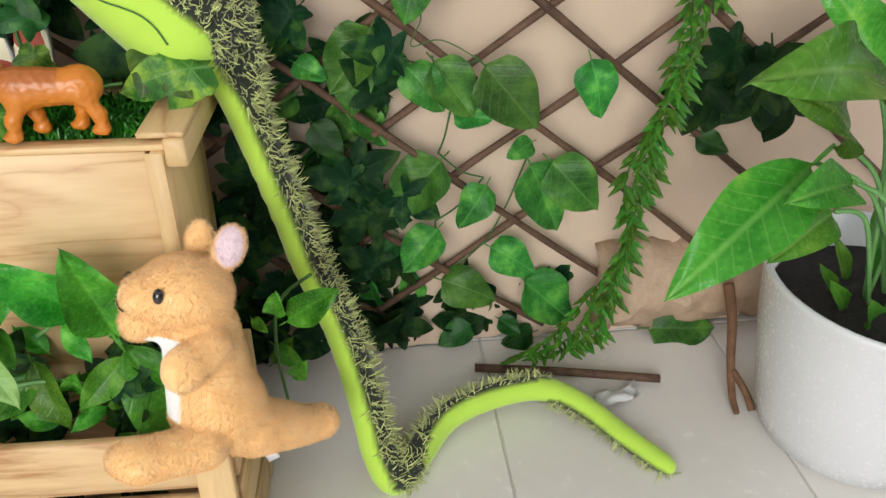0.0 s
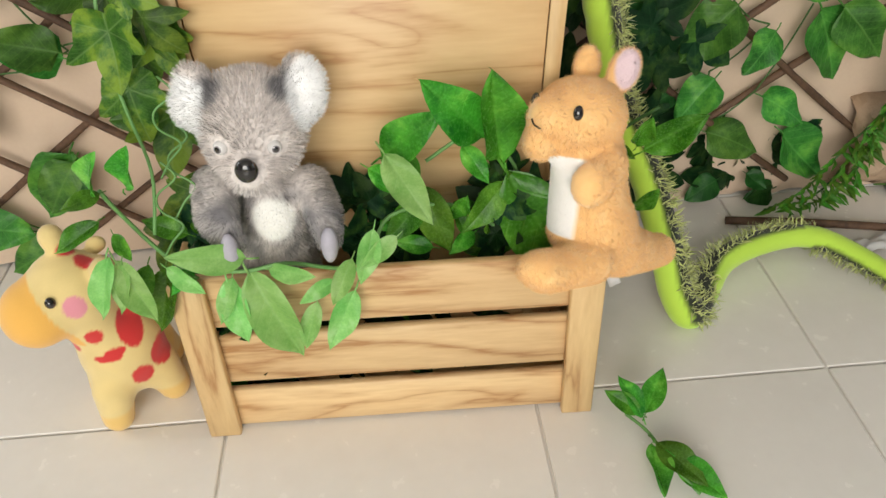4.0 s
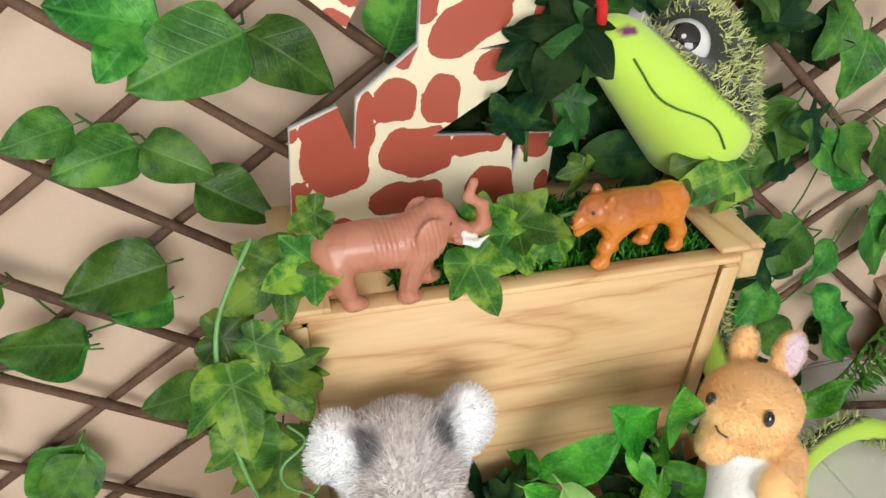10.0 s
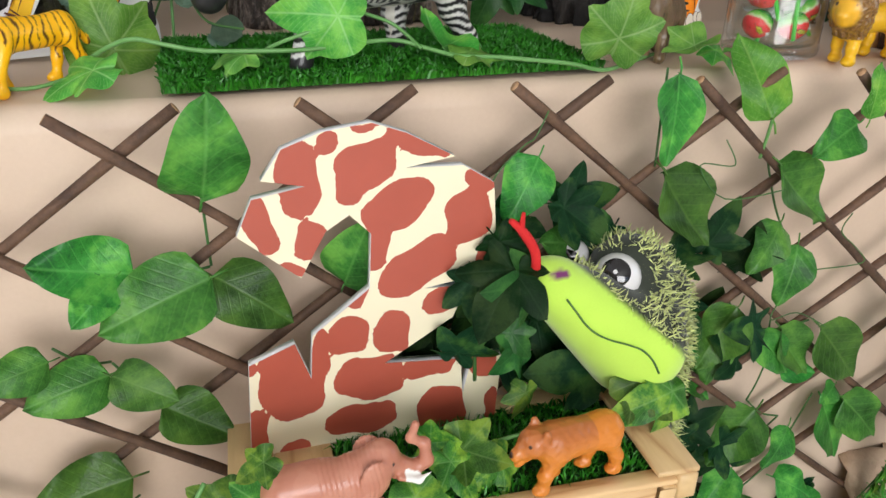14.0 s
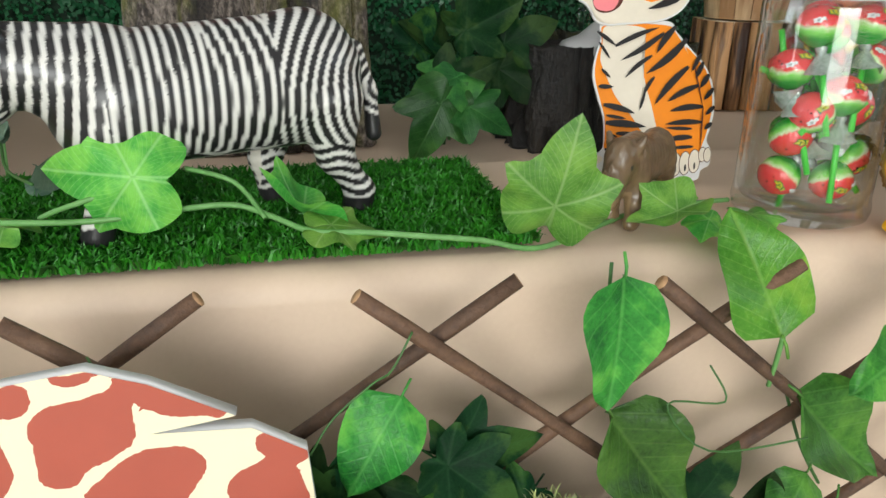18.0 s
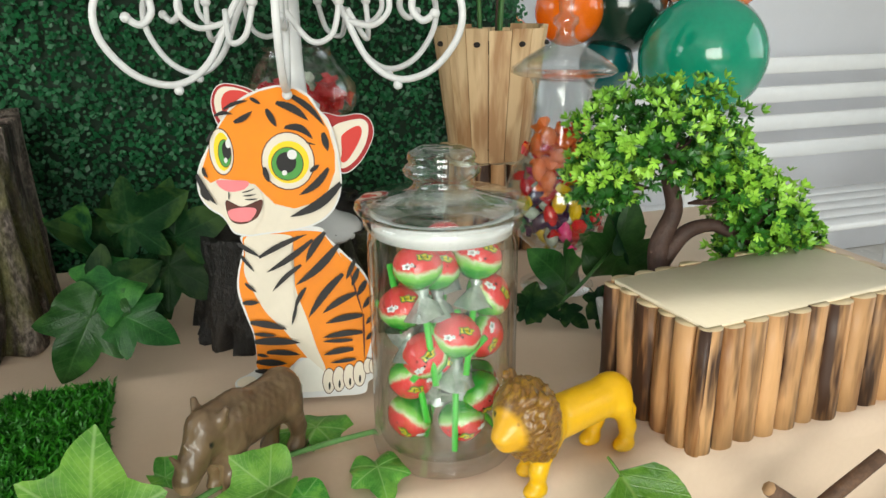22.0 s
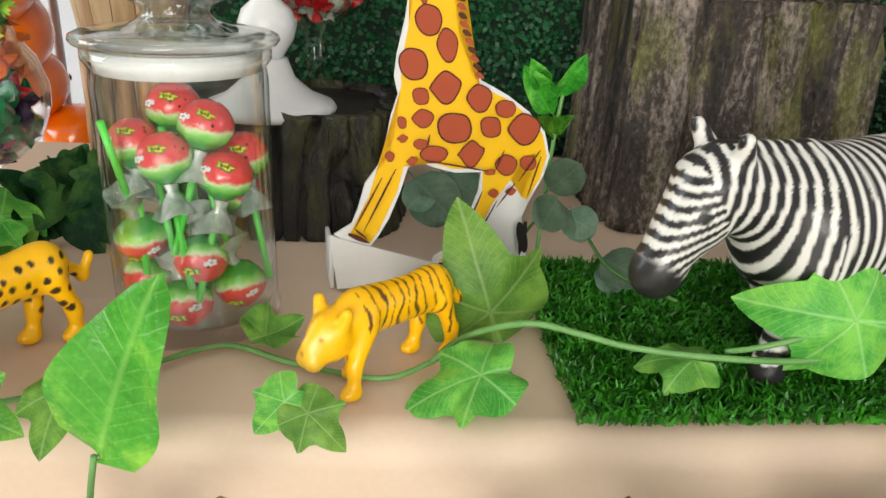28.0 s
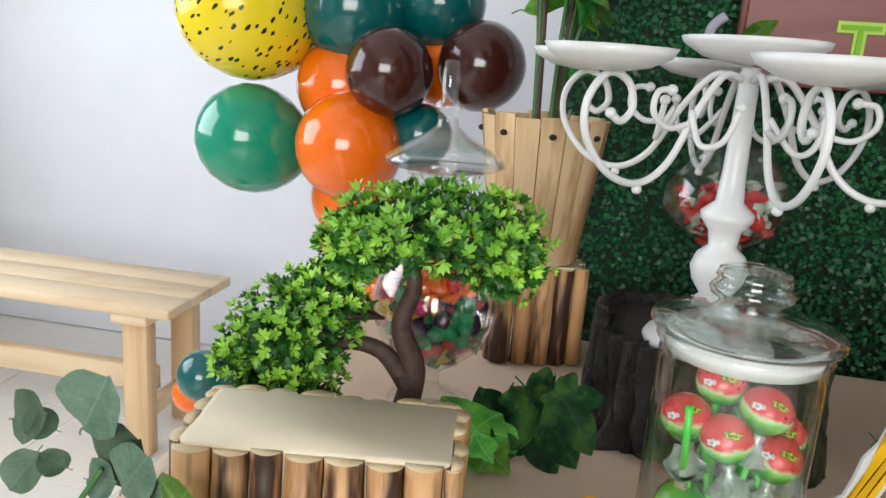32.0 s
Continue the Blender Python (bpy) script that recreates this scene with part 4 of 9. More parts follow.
# ---------- moulded tree-stump planters ----------
def stump(m, rx, ry, H, square, label, seed, material, depth=0.012, inner=None):
    """A hollow pot with vertical bark ridges; square 0 round .. 1 boxy."""
    inner = inner or SOIL
    t = thing("tree_stump_planter", label, "planter", m, "tree stump planters")
    bm = bmesh.new()
    n, nz = 200, 26
    p = 2 + 6 * square
    rings = []
    for k in range(nz + 1):
        f = k / nz
        ring = []
        for i in range(n):
            a = TAU * i / n
            ca, sa = math.cos(a), math.sin(a)
            rad = (abs(ca) ** p + abs(sa) ** p) ** (-1 / p)
            ridge = noise.noise(Vector((ca * 4.6 + seed, sa * 4.6, f * 0.7)))
            groove = -0.022 * max(0.0, 0.16 - abs(ridge)) / 0.16
            fine = 0.004 * noise.noise(Vector((ca * 22, sa * 22 + seed, f * 4)))
            flare = 0.010 * (1 - f) ** 2
            d = groove + fine + flare
            z = f * H + (0.005 * noise.noise(Vector((ca * 4, sa * 4, 5 + seed))) if k == nz else 0)
            ring.append(bm.verts.new(((rx * rad + d * (ca > -9)) * ca + d * 0, (ry * rad + d) * sa, z)))
        rings.append(ring)
    for f, z in ((0.90, H - 0.001), (0.87, H - 0.006), (0.86, H - depth)):
        ring = []
        for i in range(n):
            a = TAU * i / n
            ca, sa = math.cos(a), math.sin(a)
            rad = (abs(ca) ** p + abs(sa) ** p) ** (-1 / p)
            ring.append(bm.verts.new((rx * rad * f * ca, ry * rad * f * sa, z + 0.004 * noise.noise(Vector((ca * 5, sa * 5, seed))))))
        rings.append(ring)
    for a, b in zip(rings, rings[1:]):
        for i in range(n):
            bm.faces.new((a[i], a[(i + 1) % n], b[(i + 1) % n], b[i]))
    bm.faces.new(rings[-1][::-1])
    bm.faces.new(rings[0][::-1])
    bmesh.ops.recalc_face_normals(bm, faces=bm.faces[:])
    part("bark_shell", bm, material, t)
    ring = [((abs(math.cos(TAU * i / 60)) ** p + abs(math.sin(TAU * i / 60)) ** p) ** (-1 / p), TAU * i / 60) for i in range(60)]
    disc = plate([(rx * .855 * q * math.cos(a), ry * .855 * q * math.sin(a)) for q, a in ring], 0.003)
    for v in disc.verts:
        v.co = (v.co.x, v.co.z, H - depth + 0.004 - v.co.y)
    bmesh.ops.recalc_face_normals(disc, faces=disc.faces[:])
    part("inner_disc", disc, inner, t, "flat moulded top inside the rim")
    return t


stump(Matrix.Translation((-0.330, 1.30, TOP)) @ Matrix.Rotation(radians(4), 4, "Z"), 0.118, 0.105, 0.208, 1.0, "large boxy tree stump planter with grey-brown bark and moss streaks", 2, BARK, 0.014, LOG_CUT)
stump(Matrix.Translation((0.045, 1.235, TOP)), 0.098, 0.095, 0.107, 0.25, "low round tree stump planter in very dark bark", 5, BARK_DARK)
stump(Matrix.Translation((-0.752, 1.245, TOP)), 0.105, 0.095, 0.107, 0.3, "low round tree stump planter in very dark bark", 8, BARK_DARK)

# ---------- turf mat ----------
def turf_mat():
    t = thing("turf_mat", "rectangle of dark green artificial turf lying on the paper", "turf mat", Matrix.Translation((-0.335, 0.99, TOP + 0.003)) @ Matrix.Rotation(radians(2), 4, "Z"))
    part("backing", box(-0.200, 0.200, -0.100, 0.100, -0.0015, 0.002, 0.0008), TURF_BASE, t)
    tagged(part("turf_pile", turf_blades(-0.209, 0.209, -0.110, 0.108, 0.001, 26000, 0.012, 9), GRASS_MATS[0], t, "dense curled green blades"), kind="stuff")


turf_mat()

# ---------- toys ----------
def fn(P, f, seed=0.0):
    """Cheap layered waves in place of noise, for pigment."""
    x, y, z = P[:, 0] * f + seed, P[:, 1] * f + 1.7 * seed, P[:, 2] * f - seed
    return (np.sin(x * 1.3 + 2.1 * np.sin(y * 0.9)) + np.sin(y * 1.7 + 1.9 * np.sin(z * 1.1)) + np.sin(z * 1.5 + 2.3 * np.sin(x * 0.8))) / 3


def heading(x, y, z, ax, ay, s=1.0):
    """Stands a toy that faces +x at a place, facing (ax, ay)."""
    return Matrix.Translation((x, y, z)) @ Matrix.Rotation(math.atan2(ay, ax), 4, "Z") @ Matrix.Diagonal((s, s, s, 1))


def zebra():
    pr = [("c", (-.075, 0, .092), (.03, 0, .086), .045, .043), ("o", (-.090, 0, .096), (.042, .038, .045)), ("o", (.036, 0, .086), (.038, .034, .045)),
          ("c", (.040, 0, .098), (.097, 0, .112), .034, .020), ("c", (.100, 0, .110), (.122, 0, .072), .0205, .0140), ("o", (.103, 0, .096), (.017, .017, .020)), ("o", (.125, 0, .064), (.0150, .0135, .0145)),
          ("c", (.092, .012, .124), (.098, .020, .140), .0072, .0042), ("c", (.092, -.012, .124), (.098, -.020, .140), .0072, .0042), ("c", (.040, 0, .127), (.098, 0, .131), .006, .005),
          ("c", (-.100, .022, .080), (-.104, .024, .042), .026, .013), ("c", (-.104, .024, .042), (-.122, .024, .014), .012, .009), ("c", (-.122, .024, .014), (-.120, .024, .004), .011, .011),
          ("c", (-.075, -.022, .070), (-.066, -.022, .034), .024, .012), ("c", (-.066, -.022, .034), (-.070, -.022, .006), .011, .010),
          ("c", (.042, .020, .070), (.048, .022, .034), .020, .011), ("c", (.048, .022, .034), (.056, .022, .005), .0095, .0105),
          ("c", (.030, -.020, .070), (.024, -.020, .034), .019, .011), ("c", (.024, -.020, .034), (.018, -.020, .005), .0095, .0105),
          ("c", (-.130, 0, .112), (-.141, 0, .082), .006, .005), ("c", (-.141, 0, .082), (-.143, .002, .050), .005, .006)]

    def pig(P):
        x, y, z = P.T
        C = np.tile(np.array([.72, .705, .66]), (len(P), 1))
        bend = 0.003 * np.sin((z - .05) * 38) + 0.002 * np.sin(x * 60)
        u = (x + bend + np.where(x < -.018, -1, 1) * 0.10 * np.clip(z - .112, 0, 1)) / .0074
        rump = np.sqrt((x + .150) ** 2 + (z - .085) ** 2 * 1.3) / .0074
        k = np.clip((-.062 - x) / .02, 0, 1)
        u = np.where(x < -.062, rump + (-.062 / .0074 - np.sqrt((.088) ** 2 + 0) / .0074), u)
        leg = np.clip((.056 - z) / .006, 0, 1) * (np.abs(y) > .008)
        u2 = z / .0078 + 0.3 * np.sin(x * 200)
        neck = (x > .042) & (z > .055)
        u3 = ((x - .05) * 0.95 + (z - .1) * 0.12) / .0076
        headm = (x * 0.9 - z * 0.45) > .046
        u4 = (z * 0.92 + x * 0.55 + 0.25 * np.abs(y)) / .0056
        s = np.sin(u * TAU)
        s = np.where(neck, np.sin(u3 * TAU), s)
        s = np.where(headm, np.sin(u4 * TAU) - 0.1, s)
        s = np.where(leg > .5, np.sin(u2 * TAU) - 0.1, s)
        C = lay(C, s * 3.6 + 1.15, (.016, .015, .016))
        C = lay(C, ((np.abs(y) < .018) & (z < .060) & (x > -.06) & (x < .02)) * 0.9, (.74, .70, .61))
        C = lay(C, near(P, (.130, 0, .057), .021, .004), (.02, .019, .02))
        C = lay(C, (z < .012) * (1.0), (.02, .019, .02))
        C = lay(C, near(P, (.113, .017, .100), .0038, .001) + near(P, (.113, -.017, .100), .0038, .001), (.004, .004, .004))
        C = lay(C, (np.abs(y) < .004) * (z > .118) * (x > .04) * (np.sin(x * 900) > 0), (.02, .02, .02))
        C = lay(C, (x < -.136) * (z < .062), (.02, .02, .02))
        return C
    toy("zebra_figurine", pr, (-.158, -.05, -.003), (.155, .05, .160), .0016, .006, pig, TOY_PLASTIC, heading(-.370, .957, TOP + .009, -.956, -.29, 1.04), "black and cream striped plastic zebra grazing on the turf mat", "toy animal")


zebra()


def beast(a, z, r, w, leg, foot, splay=0.0):
    """Body and four legs of a small plastic animal; a half length, z spine height."""
    pr = [("c", (-a, 0, z), (a, 0, z + .001), r, r * 1.06), ("o", (-a, 0, z), (r * 1.15, r * 1.0, r * 1.1)), ("o", (a, 0, z - .001), (r * 1.15, r * 1.05, r * 1.15))]
    for sx, st in ((-1, -.1), (1, .12)):
        for sy in (-1, 1):
            k = splay * sx * sy
            pr += [("c", (sx * a, sy * w, z - r * .3), (sx * a + (st + k) * a, sy * w * 1.05, z * .42), leg * 1.5, leg), ("c", (sx * a + (st + k) * a, sy * w * 1.05, z * .42), (sx * a + (st * .5 + k * 1.3) * a, sy * w * 1.05, foot * .7), leg, leg * .85), ("o", (sx * a + (st * .5 + k * 1.3) * a + foot * .5, sy * w * 1.05, foot * .62), (foot * 1.35, foot * 1.0, foot * .75))]
    return pr


def lion():
    pr = beast(.034, .040, .0135, .0095, .0052, .0062, .14)
    pr += [("c", (.030, 0, .044), (.044, .003, .053), .015, .014), ("o", (.049, .004, .056), (.020, .021, .024)), ("o", (.043, .003, .046), (.020, .019, .022)), ("o", (.064, .006, .053), (.010, .009, .009)), ("o", (.071, .007, .050), (.006, .0065, .005)), ("o", (.067, .0065, .044), (.006, .006, .0045)),
           ("c", (-.047, 0, .044), (-.055, .002, .022), .003, .0028), ("c", (-.055, .002, .022), (-.052, .004, .012), .0028, .0045), ("o", (.052, .021, .074), (.004, .004, .005)), ("o", (.046, -.014, .074), (.004, .004, .005))]

    def pig(P):
        x, y, z = P.T
        C = np.tile(np.array([.88, .49, .006]), (len(P), 1))
        mane = np.clip((x - .030) / .006, 0, 1) * np.clip((.073 - x + .15 * (z - .05)) / .004 - 1.2, 0, 1) * (z > .026)
        streak = fn(P, 500) * .5 + fn(P, 1300, 3) * .5
        C = lay(C, mane * (0.9 + 0.3 * streak), (.13, .052, .014))
        C = lay(C, mane * np.clip(streak * 3 - .6, 0, .7), (.36, .18, .04))
        face = near(P, (.066, .006, .053), .0135, .004)
        C = lay(C, face, (.80, .42, .02))
        C = lay(C, near(P, (.064, .014, .060), .0022, .0006) + near(P, (.067, -.003, .060), .0022, .0006), (.05, .02, .01))
        return C

    def rough(P):
        x = P[:, 0]
        m = np.clip((x - .030) / .006, 0, 1) * np.clip((.064 - x) / .005, 0, 1) * (P[:, 2] > .026)
        return m * .0016 * np.sin(P[:, 1] * 900 + 3 * np.sin(P[:, 2] * 400)) * np.sin(P[:, 2] * 500 + P[:, 0] * 600)
    toy("lion_figurine", pr, (-.064, -.03, -.002), (.080, .032, .085), .0011, .0045, pig, TOY_PLASTIC, heading(.190, .881, TOP + .001, -.90, -.32, 1.06), "yellow plastic lion with a brown mane standing by the lollipop jar", "toy animal", rough=rough, group="plastic animals on the table")


def rhino():
    pr = beast(.030, .036, .0155, .0095, .0060, .0060, .1)
    pr += [("c", (.026, 0, .042), (.046, 0, .046), .0145, .0115), ("c", (.046, 0, .042), (.066, 0, .024), .0120, .0082), ("c", (.066, 0, .030), (.075, 0, .042), .0036, .0010), ("c", (.059, 0, .037), (.063, 0, .044), .0028, .0009), ("c", (.040, .011, .051), (.038, .0145, .057), .0034, .0022), ("c", (.040, -.011, .051), (.038, -.0145, .057), .0034, .0022),
           ("c", (-.044, 0, .040), (-.050, 0, .018), .0025, .002), ("o", (.016, 0, .043), (.016, .013, .014))]

    def pig(P):
        C = np.tile(np.array([.135, .085, .045]), (len(P), 1))
        C = lay(C, np.clip(fn(P, 260) * 1.4, 0, .5), (.20, .13, .07))
        C = lay(C, (P[:, 2] < .024) * (np.abs(P[:, 1]) < .010) * .6, (.30, .20, .10))
        C = lay(C, near(P, (.051, .0112, .041), .0018, .0006) + near(P, (.051, -.0112, .041), .0018, .0006), (.01, .01, .01))
        return C
    toy("rhino_figurine", pr, (-.058, -.026, -.002), (.080, .026, .070), .0012, .004, pig, TOY_PLASTIC, heading(-.024, .947, TOP + .001, -.72, -.70, 0.97) @ Matrix.Diagonal((1, 1, 1.26, 1)), "matt brown plastic rhinoceros standing on the paper cloth", "toy animal", rough=lambda P: .0004 * fn(P, 700), group="plastic animals on the table")


def big_cat(name, spots, m, label):
    pr = beast(.031, .042, .0124, .0094, .0046, .0054, .20)
    pr += [("c", (.028, 0, .044), (.046, 0, .039), .0122, .0115), ("o", (.051, 0, .036), (.0140, .0136, .0135)), ("o", (.0625, 0, .0295), (.0086, .0088, .0078)), ("c", (.050, .0098, .044), (.0485, .0135, .0520), .0048, .0036), ("c", (.050, -.0098, .044), (.0485, -.0135, .0520), .0048, .0036), ("o", (.066, .0042, .0265), (.0048, .0046, .0042)), ("o", (.066, -.0042, .0265), (.0048, .0046, .0042)), ("c", (.0565, 0, .0440), (.0655, 0, .0350), .0052, .0040), ("o", (.020, 0, .050), (.016, .008, .0055)), ("o", (-.026, 0, .049), (.014, .009, .0060)),
           ("c", (-.042, 0, .042), (-.056, 0, .030), .0036, .0030), ("c", (-.056, 0, .030), (-.062, 0, .040), .0030, .0030)]

    def pig(P):
        x, y, z = P.T
        C = np.tile(np.array([1.0, .52, .002]), (len(P), 1))
        C = lay(C, np.clip((x - .062) / .006, 0, 1) * .4, (.92, .58, .10))
        if spots:
            S = np.array([(sx * .0092 - .046 + .0046 * (k % 2), sz * .0078 + .018) for sx in range(10) for k, sz in enumerate(range(5))])
            j = np.random.RandomState(2).normal(0, .0014, S.shape)
            d = np.linalg.norm(np.stack([x, z], 1)[:, None, :] - (S + j)[None], axis=2).min(1)
            C = lay(C, (.0023 + .0006 * fn(P, 500) - d) / .0005 * (x < .036), (.035, .016, .006))
        else:
            u = (x + .0016 * np.sin(z * 260 + x * 90) + .06 * z) / .0068 + .12 * np.sin(x * 500)
            C = lay(C, (np.sin(u * TAU + .9 * fn(P, 260)) - .62 + .25 * fn(P, 420, 7)) * 4 * (z > .020 + .006 * fn(P, 300, 3)) * (x < .034), (.11, .042, .006))
        C = lay(C, (near(P, (.0625, .0075, .040), .0016, .0006) + near(P, (.0625, -.0075, .040), .0016, .0006) + near(P, (.0705, 0, .032), .0018, .0006)) * .7, (.35, .15, .01))
        return C
    toy(name, pr, (-.070, -.026, -.002), (.076, .026, .062), .0011, .004, pig, TOY_PLASTIC, m, label, "toy animal", group="plastic animals on the table")


def bear():
    pr = beast(.026, .045, .0165, .0085, .0062, .0060, .32)
    pr += [("o", (.012, 0, .049), (.020, .0150, .0150)), ("c", (.028, 0, .050), (.044, 0, .052), .0155, .0130), ("o", (.047, 0, .053), (.0130, .0135, .0130)), ("c", (.054, 0, .049), (.064, 0, .044), .0075, .0060), ("o", (.041, .011, .066), (.004, .003, .005)), ("o", (.041, -.011, .066), (.004, .003, .005)), ("c", (.053, 0, .040), (.061, 0, .034), .0045, .0040)]

    def pig(P):
        C = np.tile(np.array([.62, .20, .022]), (len(P), 1))
        C = lay(C, np.clip((P[:, 2] - .042) / .02, 0, .75) * (P[:, 0] > -.01), (.40, .12, .035))
        C = lay(C, near(P, (.056, .0095, .057), .0017, .0005) + near(P, (.056, -.0095, .057), .0017, .0005) + near(P, (.070, 0, .046), .0035, .001), (.02, .008, .004))
        return C
    toy("bear_figurine", pr, (-.052, -.026, -.002), (.078, .026, .078), .0011, .005, pig, TOY_PLASTIC, heading(-.246, .648, .463, -.995, -.10, 0.92), "glossy orange-brown plastic bear standing on the planter's turf", "toy animal", rough=lambda P: .0005 * fn(P, 480))


def elephant():
    pr = beast(.031, .049, .0190, .0115, .0078, .0078, .26)
    pr += [("o", (-.006, 0, .052), (.036, .020, .0195)), ("c", (.028, 0, .056), (.046, 0, .064), .0180, .0155), ("o", (.050, 0, .068), (.0160, .0150, .0170)), ("c", (.058, 0, .062), (.078, 0, .050), .0100, .0068), ("c", (.078, 0, .050), (.089, 0, .058), .0068, .0058), ("c", (.089, 0, .058), (.087, 0, .076), .0058, .0048), ("c", (.087, 0, .076), (.075, 0, .084), .0046, .0038), ("c", (.075, 0, .084), (.079, 0, .097), .0038, .0036),
           ("o", (.042, -.0175, .060), (.014, .004, .019), (0, 0, 14)), ("o", (.042, .0175, .060), (.014, .004, .019), (0, 0, -14)), ("c", (.064, -.010, .052), (.080, -.0115, .047), .0030, .0026), ("c", (.080, -.0115, .047), (.090, -.0115, .054), .0026, .0008), ("c", (.064, .010, .052), (.080, .0115, .047), .0030, .0026), ("c", (.080, .0115, .047), (.090, .0115, .054), .0026, .0008),
           ("c", (-.052, 0, .062), (-.060, 0, .040), .0028, .0022), ("c", (-.060, 0, .040), (-.059, 0, .022), .0022, .0030), ("c", (.062, 0, .050), (.070, 0, .044), .006, .004)]

    def pig(P):
        x, y, z = P.T
        C = np.tile(np.array([.47, .185, .115]), (len(P), 1))
        C = lay(C, np.clip(fn(P, 160) * 1.2, 0, .35), (.56, .26, .17))
        C = lay(C, (x > .068) * (np.abs(y) > .0072) * (z < .058) * 2.0, (.82, .80, .74))
        C = lay(C, (x < -.055) * (z < .032), (.03, .015, .01))
        C = lay(C, near(P, (.058, -.0135, .070), .0017, .0005) + near(P, (.058, .0135, .070), .0017, .0005), (.01, .005, .005))
        return C
    toy("elephant_figurine", pr, (-.068, -.030, -.002), (.100, .030, .106), .0013, .004, pig, TOY_PLASTIC, heading(-.457, .652, .460, .995, -.05, 0.90), "pinkish brown plastic elephant with raised trunk on the planter's lid", "toy animal", rough=lambda P: .0004 * np.sin(P[:, 0] * 1500 + 4 * np.sin(P[:, 2] * 90)) * (P[:, 0] > -.005) * (P[:, 0] < .05))


lion()
rhino()
big_cat("tiger_figurine", False, heading(-.640, .936, TOP + .001, -.74, -.67, .94) @ Matrix.Diagonal((1, 1, 1.14, 1)), "yellow plastic tiger with dark stripes walking on the paper cloth")
big_cat("cheetah_figurine", True, heading(-.871, .936, TOP + .001, -.50, -.84, 1.03) @ Matrix.Diagonal((1, 1, 1.14, 1)), "yellow plastic cheetah with dark spots beside the log riser")
bear()
elephant()


# soft toys
EYE_WHITE = surface("eye_white", (.72, .70, .69), (.78, .76, .75), 40, 200, .2, 0, coat=.6)
EYE_GREY = surface("eye_grey", (.16, .14, .15), (.22, .20, .21), 40, 200, .2, 0, coat=.6)
EYE_BLACK = surface("eye_black", (.006, .005, .005), (.012, .010, .010), 40, 200, .15, 0, coat=.8)


def button(name, ob, at, r, facing, zones, label, scale=(1, 1, 1)):
    """A small bead with rings of colour about the way it faces: zones are (cosine, material)."""
    marks = sorted(set([0.0, .25, .5, .8, 1.1, 1.4, 1.7, 2.1, 2.5, 2.85, math.pi] + [math.acos(q) for q, _ in zones if q > -1]))
    bm = lathe([(r * math.sin(a) if 0 < a < math.pi else 0.0, r * math.cos(a)) for a in marks], 24)
    m = Vector((0, 0, 1)).rotation_difference(Vector(facing).normalized()).to_matrix()
    for f in bm.faces:
        c = sum((v.co.z for v in f.verts)) / len(f.verts) / r
        f.material_index = max(k for k, (lim, _) in enumerate(zones) if c > lim - 1e-6 or k == 0)
    for v in bm.verts:
        q = m @ v.co
        v.co = (q.x * scale[0], q.y * scale[1], q.z * scale[2])
    o = part(name, bm, [m for _, m in zones], ob, label)
    o.location = at
    return o


